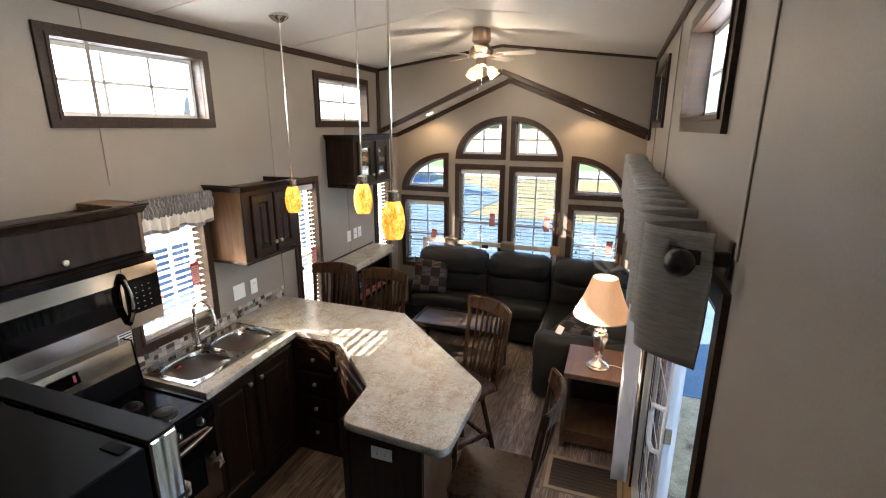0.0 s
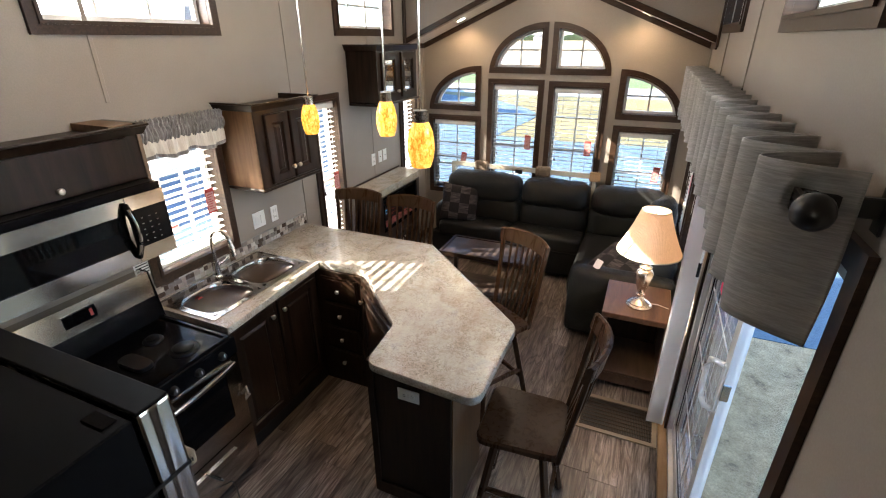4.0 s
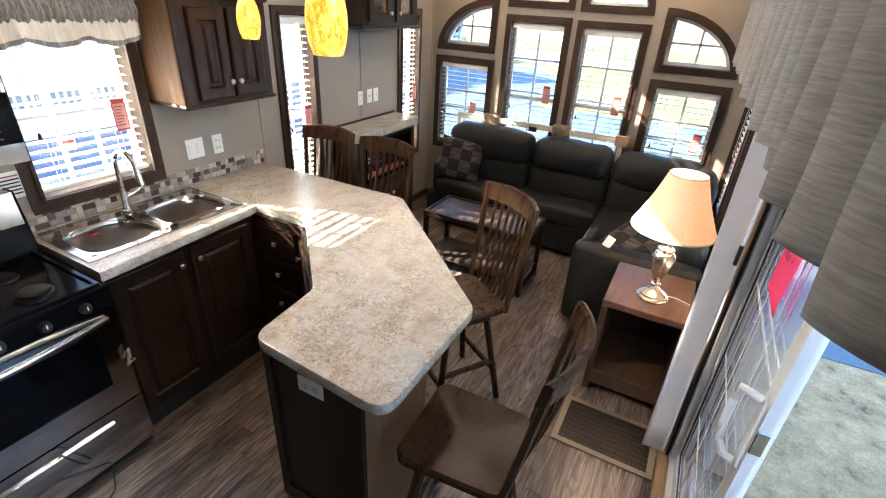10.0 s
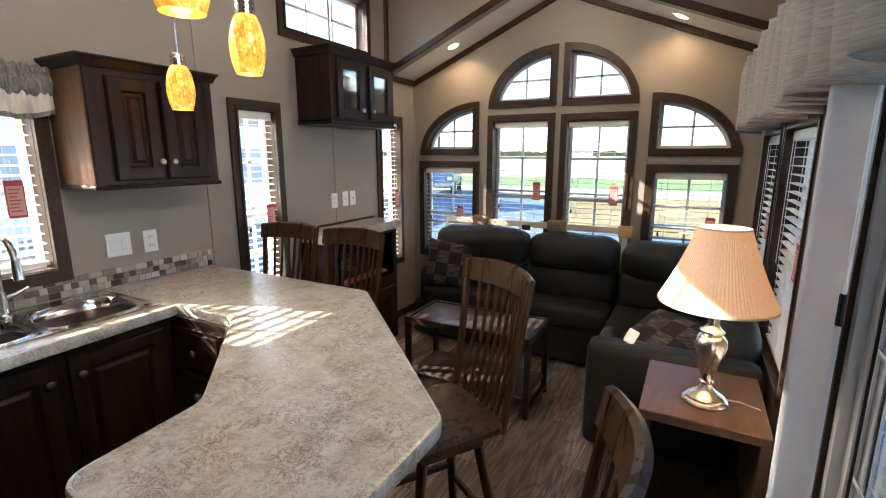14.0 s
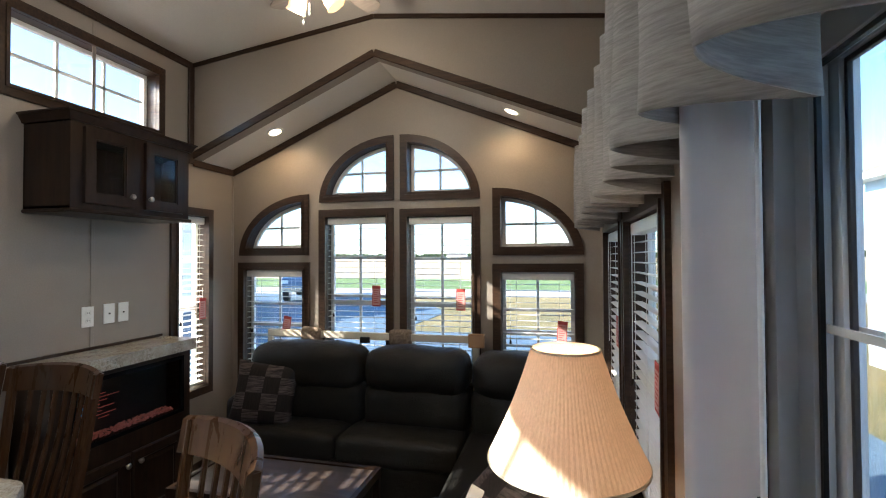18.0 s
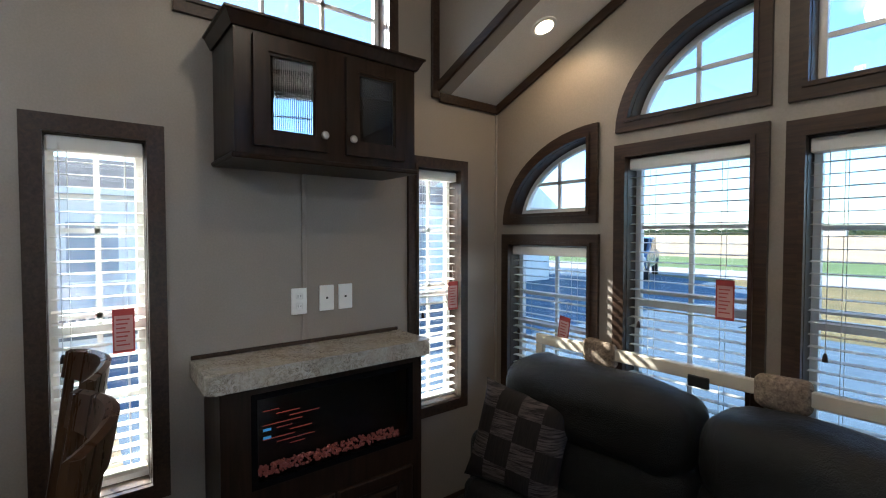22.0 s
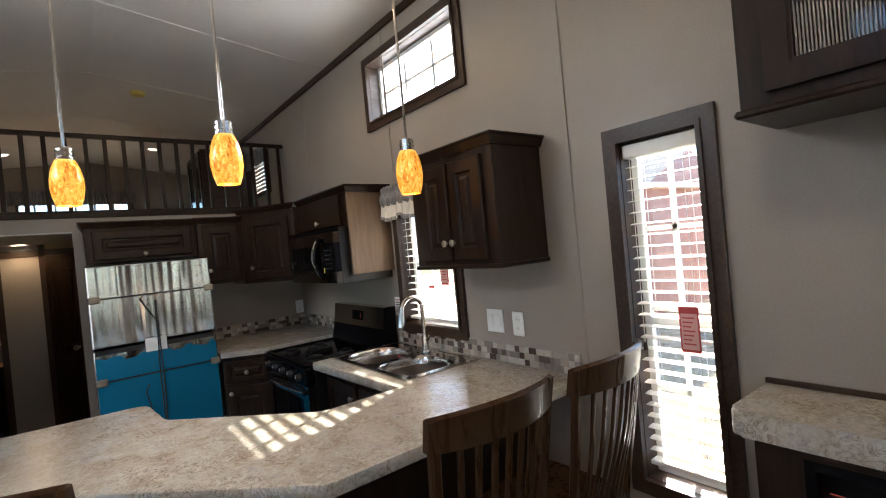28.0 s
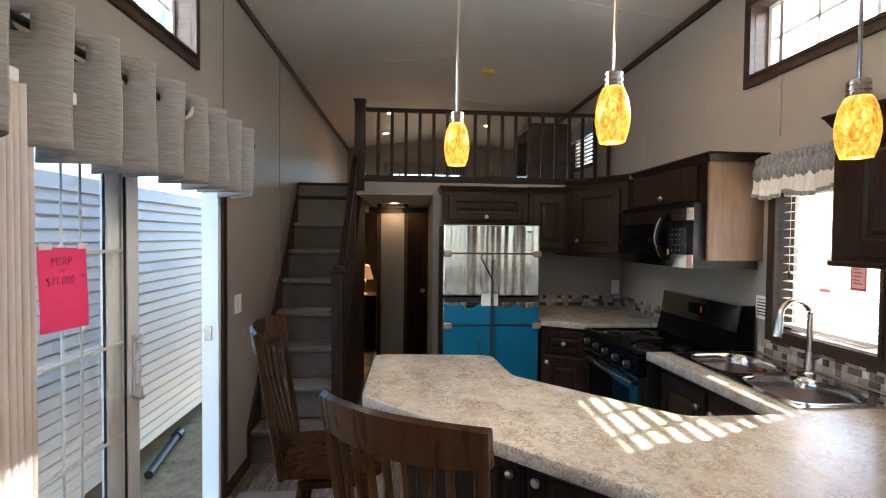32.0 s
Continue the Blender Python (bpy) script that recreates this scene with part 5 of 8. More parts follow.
# ---- sitting end ----
def soft_box(x0, x1, y0, y1, z0, z1, r, puff=0.0, n=9, seed=0, wrinkle=0.006, bm=None):
    """A stuffed cushion: a rounded block, swollen and slightly creased."""
    b = bmesh.new()
    c = Vector(((x0 + x1) / 2, (y0 + y1) / 2, (z0 + z1) / 2))
    h = Vector(((x1 - x0) / 2, (y1 - y0) / 2, (z1 - z0) / 2))
    r = min(r, h.x * 0.98, h.y * 0.98, h.z * 0.98)
    grid = {}

    def vert(i, j, k):
        key = (i, j, k)
        if key not in grid:
            q = []
            for a, e in zip(key, h):
                f = -1 + 2 * a / n
                q.append(math.copysign(abs(f) ** 0.75, f) * e)
            p = Vector(q)
            core = Vector([max(-(e - r), min(e - r, v)) for v, e in zip(p, h)])
            d = p - core
            if d.length > 1e-9:
                p = core + d.normalized() * r
            f = Vector([v / e for v, e in zip(p, h)])
            swell = puff * (1 - f.x ** 2) * (1 - f.y ** 2) + puff * (1 - f.z ** 2) * (1 - f.x ** 2) * 0.6
            p += d.normalized() * swell if d.length > 1e-9 else Vector()
            w = p + c + Vector((seed * 3.7, 0, 0))
            p += Vector((0, 0, 1)) * wrinkle * noise.noise(w * 7) + Vector((0, 1, 0)) * wrinkle * noise.noise(w * 9 + Vector((5, 5, 5)))
            grid[key] = b.verts.new(c + p)
        return grid[key]
    for i in range(n):
        for j in range(n):
            for lo in (0, n):
                b.faces.new([vert(i, j, lo), vert(i + 1, j, lo), vert(i + 1, j + 1, lo), vert(i, j + 1, lo)])
                b.faces.new([vert(i, lo, j), vert(i + 1, lo, j), vert(i + 1, lo, j + 1), vert(i, lo, j + 1)])
                b.faces.new([vert(lo, i, j), vert(lo, i + 1, j), vert(lo, i + 1, j + 1), vert(lo, i, j + 1)])
    return join(bm, b)


def build_sofa():
    t = thing("sectional_sofa", label="charcoal leather L-shaped sectional sofa with puffy back cushions", category="sofa")
    part("base_long", soft_box(0.36, 2.86, 5.27, 5.80, 0.03, 0.33, 0.03, 0, 8, 1), M_SOFA, t, smooth=True)
    part("base_chaise", soft_box(2.06, 2.86, 4.33, 5.27, 0.03, 0.33, 0.03, 0, 8, 2), M_SOFA, t, smooth=True)
    for k, (a, b) in enumerate(((0.46, 1.24), (1.245, 2.03))):
        part("seat_cushion", soft_box(a, b, 5.24, 5.64, 0.30, 0.475, 0.05, 0.012, 10, k), M_SOFA, t, smooth=True)
    part("chaise_cushion", soft_box(2.035, 2.66, 4.40, 5.62, 0.30, 0.47, 0.05, 0.012, 12, 5), M_SOFA, t, smooth=True)
    for k, (a, b) in enumerate(((0.45, 1.31), (1.315, 2.04), (2.045, 2.78))):
        part("back_cushion", soft_box(a, b, 5.50, 5.75, 0.42, 0.735, 0.09, 0.02, 12, 10 + k, 0.014), M_SOFA, t, smooth=True)
        part("headrest_cushion", soft_box(a + 0.01, b - 0.005, 5.47, 5.78, 0.68, 0.965 - 0.010 * k, 0.11, 0.022, 12, 20 + k, 0.018), M_SOFA, t, smooth=True)
    part("armrest", soft_box(0.36, 0.50, 5.36, 5.72, 0.30, 0.62, 0.06, 0.01, 9, 30), M_SOFA, t, smooth=True)
    part("side_back", soft_box(2.63, 2.865, 4.42, 5.60, 0.40, 0.78, 0.10, 0.02, 12, 31, 0.012), M_SOFA, t, smooth=True)
    part("corner_roll", soft_box(2.60, 2.87, 5.30, 5.74, 0.62, 0.92, 0.12, 0.015, 12, 33, 0.012), M_SOFA, t, smooth=True)
    part("end_arm", soft_box(2.07, 2.865, 4.25, 4.41, 0.04, 0.635, 0.05, 0.006, 12, 32), M_SOFA, t, smooth=True)
    # the tag hanging from the end arm
    g = thing("sofa_tag", label="crumpled white manufacturer's tag on the sofa arm", category="tag")
    part("paper", moved(soft_box(-0.028, 0.028, -0.005, 0.005, -0.04, 0.04, 0.004, 0, 8, 3, 0.012), Matrix.Translation((2.28, 4.345, 0.668)) @ Matrix.Rotation(radians(-35), 4, "X") @ Matrix.Rotation(radians(20), 4, "Y")), M_PLATE, g, smooth=True)

    def pillow(name, c, turn, label):
        p = thing(name, Matrix.Translation(c) @ turn, label, "pillow", "throw pillows")
        n = 16
        b = bmesh.new()
        s = 0.215
        top, bot = {}, {}
        for i in range(n + 1):
            for j in range(n + 1):
                u, v = -1 + 2 * i / n, -1 + 2 * j / n
                pinch = 1 - 0.08 * (1 - u * u) * abs(v) ** 3 - 0.08 * (1 - v * v) * abs(u) ** 3
                th = 0.075 * ((1 - u ** 4) * (1 - v ** 4)) ** 0.6
                x, z = s * u * (1 - 0.09 * (1 - v * v) ** 1 * abs(u) ** 4), s * v * (1 - 0.09 * (1 - u * u) * abs(v) ** 4)
                top[i, j] = b.verts.new((x, -th - 0.003, z))
                bot[i, j] = b.verts.new((x, th + 0.003, z))
        for i in range(n):
            for j in range(n):
                f = b.faces.new((top[i, j], top[i + 1, j], top[i + 1, j + 1], top[i, j + 1]))
                g2 = b.faces.new((bot[i, j], bot[i, j + 1], bot[i + 1, j + 1], bot[i + 1, j]))
                f.material_index = g2.material_index = 1 if (i // 4 + j // 4) % 2 else 0
        for i in range(n):
            for e0, e1 in (((i, 0), (i + 1, 0)), ((i + 1, n), (i, n)), ((0, i + 1), (0, i)), ((n, i), (n, i + 1))):
                b.faces.new((top[e0], bot[e0], bot[e1], top[e1]))
        part("cover", b, [M_PILLOW, M_PILLOWB], p, smooth=True)
        return p
    pillow("throw_pillow", (0.66, 5.40, 0.655), Matrix.Rotation(radians(18), 4, "Z") @ Matrix.Rotation(radians(-18), 4, "X") @ Matrix.Rotation(radians(6), 4, "Y"), "brown plaid throw pillow on the sofa")
    pillow("throw_pillow", (2.42, 4.60, 0.575), Matrix.Rotation(radians(-40), 4, "Z") @ Matrix.Rotation(radians(-62), 4, "X"), "dark brown plaid pillow lying by the sofa arm")


def build_board():
    t = thing("wrapped_panel", label="cream framed panel stored behind the sofa, with wrapping", category="panel")
    y = 5.835
    part("top_rail", box(0.39, 2.06, y - 0.014, y + 0.014, 0.968, 1.020, 0.004), M_LINENP, t)
    part("side_rail", box(0.39, 0.435, y - 0.014, y + 0.014, 0.02, 0.968, 0.004), M_LINENP, t)
    part("side_rail", box(2.015, 2.06, y - 0.014, y + 0.014, 0.02, 0.968, 0.004), M_LINENP, t)
    for x in (0.765, 1.48):
        part("fibre_pad", soft_box(x - 0.085, x + 0.085, y - 0.035, y + 0.030, 0.93, 1.048, 0.03, 0, 12, x, 0.012), M_FIBRE, t, "shaggy brown fibre pad", True)
    part("cardboard", box(1.985, 2.095, y - 0.022, y + 0.020, 0.94, 1.035, 0.003), M_CARD, t, "torn brown cardboard corner")
    part("black_clip", box(1.17, 1.25, y - 0.025, y - 0.015, 0.945, 0.99, 0.003), M_BLACKM, t)


def build_coffee_table():
    t = thing("coffee_table", label="dark rectangular coffee table with lower shelf", category="table")
    x0, x1, y0, y1 = 0.845, 1.728, 4.385, 4.812
    part("tabletop", box(x0 + 0.02, x1 - 0.02, y0 + 0.02, y1 - 0.02, 0.500, 0.516, 0.002), M_TABLED, t)
    part("rim", ring([(x0, y0), (x1, y0), (x1, y1), (x0, y1)], [(x0 + 0.025, y0 + 0.025), (x1 - 0.025, y0 + 0.025), (x1 - 0.025, y1 - 0.025), (x0 + 0.025, y1 - 0.025)], 0.485, 0.525, lambda u, v, w: (u, v, w)), M_CAB, t)
    part("shelf", box(x0 + 0.02, x1 - 0.02, y0 + 0.02, y1 - 0.02, 0.12, 0.135, 0.002), M_TABLED, t)
    for x in (x0 + 0.018, x1 - 0.018):
        for y in (y0 + 0.018, y1 - 0.018):
            part("leg", box(x - 0.018, x + 0.018, y - 0.018, y + 0.018, 0.0, 0.485, 0.003), M_CAB, t)
        part("floor_rail", box(x - 0.016, x + 0.016, y0 + 0.036, y1 - 0.036, 0.03, 0.06, 0.002), M_CAB, t)


def build_end_table():
    t = thing("end_table", label="cherry-brown open-fronted end table with low shelf", category="table")
    x0, x1, y0, y1 = 2.385, 2.825, 3.69, 4.20
    part("tabletop", box(x0, x1, y0, y1, 0.585, 0.625, 0.004), M_TABLE, t)
    for x in (x0, x1 - 0.035):
        part("leg", box(x, x + 0.035, y0, y0 + 0.04, 0.0, 0.585, 0.003), M_TABLE, t)
        part("leg", box(x, x + 0.035, y1 - 0.04, y1, 0.0, 0.585, 0.003), M_TABLE, t)
        part("side_panel", box(x + 0.008, x + 0.026, y0 + 0.04, y1 - 0.04, 0.05, 0.585, 0.002), M_TABLE, t)
    part("back_panel", box(x0 + 0.035, x1 - 0.035, y1 - 0.03, y1 - 0.012, 0.05, 0.585, 0.002), M_CAB, t)
    part("shelf", box(x0 + 0.026, x1 - 0.026, y0 + 0.006, y1 - 0.03, 0.125, 0.148, 0.003), M_TABLE, t)
    part("shelf_apron", box(x0 + 0.035, x1 - 0.035, y0 + 0.014, y0 + 0.032, 0.04, 0.125, 0.002), M_TABLE, t)


def build_lamp():
    lx, ly, lz = 2.612, 3.872, 0.6255
    t = thing("table_lamp", Matrix.Translation((lx, ly, lz)), "brushed nickel urn table lamp, lit, with pleated cream shade", "lamp")
    part("lamp_foot", lathe([(0.083, 0), (0.085, 0.010), (0.080, 0.018), (0.070, 0.022), (0.072, 0.030), (0.060, 0.040), (0.040, 0.052), (0.026, 0.065), (0.020, 0.080)], 32), M_CHROME, t, smooth=True)
    part("lamp_body", lathe([(0.020, 0.078), (0.027, 0.084), (0.027, 0.090), (0.018, 0.096), (0.017, 0.104), (0.026, 0.118), (0.040, 0.16), (0.053, 0.215), (0.058, 0.245), (0.056, 0.265), (0.046, 0.28), (0.036, 0.287), (0.044, 0.295), (0.044, 0.303), (0.030, 0.312), (0.022, 0.330), (0.020, 0.36), (0.032, 0.375), (0.034, 0.39), (0.016, 0.40)], 32), M_CHROME, t, smooth=True)
    part("harp", tube([(0.0, 0.0, 0.40), (0.045, 0, 0.45), (0.055, 0, 0.54), (0.045, 0, 0.63), (0, 0, 0.685)], 0.003, 6), M_CHROME, t)
    # pleated shade
    b = bmesh.new()
    n = 180
    rows = []
    for f in [k / 8 for k in range(9)]:
        r, z = 0.204 + (0.088 - 0.204) * f - 0.008 * math.sin(math.pi * f), 0.418 + 0.287 * f
        rows.append([b.verts.new(((r + 0.0014 * (k % 2)) * math.cos(2 * math.pi * k / n), (r + 0.0014 * (k % 2)) * math.sin(2 * math.pi * k / n), z)) for k in range(n)])
    for p, q in zip(rows, rows[1:]):
        for k in range(n):
            b.faces.new((p[k], p[(k + 1) % n], q[(k + 1) % n], q[k]))
    s = part("shade", b, M_SHADE, t, "pleated cream cloth shade")
    for r, z in ((0.206, 0.417), (0.090, 0.703)):
        part("shade_binding", moved(ring([(r * math.cos(a), r * math.sin(a)) for a in [2 * math.pi * k / 48 for k in range(48)]], [((r - 0.004) * math.cos(a), (r - 0.004) * math.sin(a)) for a in [2 * math.pi * k / 48 for k in range(48)]], z - 0.004, z + 0.004, lambda u, v, w: (u, v, w)), Matrix()), M_LINENP, s)
    part("bulb", moved(lathe([(0.014, 0), (0.018, 0.02), (0.032, 0.06), (0.028, 0.09), (0.01, 0.105)], 16), Matrix.Translation((0, 0, 0.44))), M_BULB, t, smooth=True)
    part("lamp_cord", tube([(0.07, 0.04, 0.006), (0.12, 0.05, 0.004), (0.19, 0.02, 0.004), (0.205, 0.02, -0.03), (0.206, 0.02, -0.3)], 0.0028, 6), M_BLIND, t)


def build_fireplace():
    y0, y1 = 4.31, 5.175
    t = thing("electric_fireplace", label="espresso electric fireplace cabinet with granite-look mantel", category="fireplace")
    pl = frame_of((0.24, y0, 0), (0, 1, 0))
    w = y1 - y0
    b = bmesh.new()
    for r in ((0.004, 0.24, y0, y0 + 0.02, 0, 0.985), (0.004, 0.24, y1 - 0.02, y1, 0, 0.985), (0.004, 0.03, y0, y1, 0, 0.985), (0.03, 0.24, y0 + 0.02, y1 - 0.02, 0.0, 0.02), (0.03, 0.24, y0 + 0.02, y1 - 0.02, 0.515, 0.535)):
        box(*r, 0, b)
    part("carcass", b, M_CAB, t)
    fb = (0.105, w - 0.05, 0.60, 0.955)
    part("face_frame", ring(rect_loop((0, w, 0.53, 0.985)), rect_loop(fb), 0.0, 0.018, pl), M_CAB, t)
    part("lower_frame", slab(rect_loop((0, w, 0.0, 0.53)), 0.0, 0.016, pl), M_CAB, t)
    panel_door(frame_of((0.256, y0, 0), (0, 1, 0)), 0.06, w / 2 - 0.008, 0.06, 0.49, t, (w / 2 - 0.04, 0.43))
    panel_door(frame_of((0.256, y0, 0), (0, 1, 0)), w / 2 + 0.008, w - 0.06, 0.06, 0.49, t, (w / 2 + 0.04, 0.43))
    f = part("firebox", ring(rect_loop(fb), rect_loop(inset(fb, 0.022)), 0.0, 0.020, pl), M_BLACK, t)
    part("firebox_back", slab(rect_loop(fb), -0.12, -0.118, pl), M_BLACKM, f)
    g = part("fire_glass", slab(rect_loop(inset(fb, 0.02)), 0.004, 0.007, pl), M_FIREGLASS, f)
    rnd = random.Random(7)
    b = bmesh.new()
    for k in range(420):
        u, d = rnd.uniform(fb[0] + 0.04, fb[1] - 0.04), rnd.uniform(-0.09, -0.012)
        s = rnd.uniform(0.003, 0.0055)
        v = fb[2] + 0.026 + rnd.uniform(0, 0.004) - d * 0.05
        q = Matrix.Translation(pl(u, v, d)) @ Euler((rnd.random() * 6, rnd.random() * 6, 0)).to_matrix().to_4x4()
        join(b, moved(box(-s, s, -s, s, -s * 0.7, s * 0.7), q))
    e = part("ember_glass", b, M_EMBER, f, "glowing pink crushed glass bed")
    e["kind"] = "stuff"
    for k in range(9):
        a = fb[0] + 0.045
        v = fb[3] - 0.075 - k * 0.018
        part("display_line", slab(rect_loop((a + 0.05 * (k % 3), a + 0.05 * (k % 3) + 0.06 + 0.03 * ((k * 5) % 4), v, v + 0.0028)), 0.0075, 0.0082, pl), M_FIRETEXT, f)
    for k in range(2):
        part("display_chip", slab(rect_loop((fb[0] + 0.045, fb[0] + 0.075, fb[3] - 0.15 - k * 0.03, fb[3] - 0.14 - k * 0.03)), 0.0075, 0.0084, pl), M_FIREBLUE, f)
    m = thing("mantel_shelf", label="granite-look laminate mantel with dark back strip", category="shelf")
    part("laminate_top", prism(round_poly([(0.003, 4.262), (0.285, 4.262), (0.285, 5.215), (0.003, 5.215)], {1: 0.03, 2: 0.03}), 0.985, 1.055, 0.008), M_LAM, m)
    part("back_strip", box(0.003, 0.014, 4.265, 5.205, 1.055, 1.072, 0.003), M_TRIM, m)


def build_stool_parts(t):
    """A swivel bar stool, its back towards +y."""
    seat = round_poly([(-0.205, -0.20), (0.205, -0.20), (0.19, 0.20), (-0.19, 0.20)], {0: 0.06, 1: 0.06, 2: 0.05, 3: 0.05})
    b = bmesh.new()
    n = len(seat)
    rows = []
    for f, z in ((0.90, 0.588), (1.0, 0.600), (1.0, 0.622), (0.96, 0.632), (0.75, 0.628), (0.45, 0.622), (0.15, 0.621)):
        rows.append([b.verts.new((x * f, y * f, z)) for x, y in seat])
    for p, q in zip(rows, rows[1:]):
        for i in range(n):
            b.faces.new((p[i], p[(i + 1) % n], q[(i + 1) % n], q[i]))
    b.faces.new(rows[-1])
    b.faces.new(rows[0][::-1])
    part("seat", b, M_CHAIR, t, smooth=True)
    part("swivel_plate", lathe([(0.10, 0.560), (0.10, 0.588)], 20), M_BLACKM, t)
    part("seat_frame", box(-0.135, 0.135, -0.135, 0.135, 0.525, 0.562, 0.006), M_CHAIR, t)
    for sx in (-1, 1):
        for sy in (-1, 1):
            part("leg", bar((sx * 0.115, sy * 0.115, 0.545), (sx * 0.195, sy * 0.195, 0.003), 0.034, 0.034, 0.006), M_CHAIR, t)
    for z, d in ((0.20, 0.166), (0.26, 0.158)):
        for s in (-1, 1):
            if z == 0.20:
                part("stretcher", bar((-d, s * d, z), (d, s * d, z), 0.022, 0.030, 0.004), M_CHAIR, t)
            else:
                part("stretcher", bar((s * d, -d, z), (s * d, d, z), 0.022, 0.030, 0.004), M_CHAIR, t)

    def arc(x, z, push=0.0):
        lean = 0.185 + 0.085 * max(0.0, (z - 0.60) / 0.57) ** 1.2
        return (x, lean + 0.055 * (1 - (x / 0.205) ** 2) * min(1.0, (z - 0.55) / 0.35) + push, z)
    for s in (-1, 1):
        pts = [arc(s * (0.172 + 0.03 * f), 0.59 + 0.575 * f) for f in [k / 8 for k in range(9)]]
        b = sweep(pts, 0.030, 0.026)
        part("back_post", b, M_CHAIR, t)
    # bowed crest rail
    b = bmesh.new()
    rows = []
    for k in range(17):
        x = -0.215 + 0.43 * k / 16
        dip = 0.012 * (1 - (x / 0.215) ** 2)
        rows.append([b.verts.new(v) for v in (arc(x, 1.085, -0.012), arc(x, 1.165 + dip, -0.012), arc(x, 1.172 + dip, 0.0), arc(x, 1.165 + dip, 0.014), arc(x, 1.085, 0.014))])
    for p, q in zip(rows, rows[1:]):
        for i in range(5):
            b.faces.new((p[i], p[(i + 1) % 5], q[(i + 1) % 5], q[i]))
    b.faces.new(rows[0])
    b.faces.new(rows[-1][::-1])
    part("crest_rail", b, M_CHAIR, t, smooth=True)
    for k in range(7):
        x = -0.132 + 0.044 * k
        pts = [arc(x * (0.9 + 0.16 * f), 0.62 + 0.475 * f) for f in [j / 6 for j in range(7)]]
        b = sweep(pts, 0.018, 0.012)
        part("slat", b, M_CHAIR, t)


def build_stools():
    first = thing("bar_stool", Matrix.Translation((0.331, 3.663, 0)) @ Matrix.Rotation(radians(5), 4, "Z"), "dark walnut slat-back swivel bar stool at the counter", "stool", "bar stools")
    build_stool_parts(first)
    for x, y, turn, lab in ((0.807, 3.655, -1, ""), (1.71, 3.275, -33, ""), (2.145, 2.499, -87, "dark walnut swivel bar stool turned to the peninsula end")):
        c = copy_thing(first, Matrix.Translation((x, y, 0)) @ Matrix.Rotation(radians(turn), 4, "Z"))
        if lab:
            tagged(c, lab)


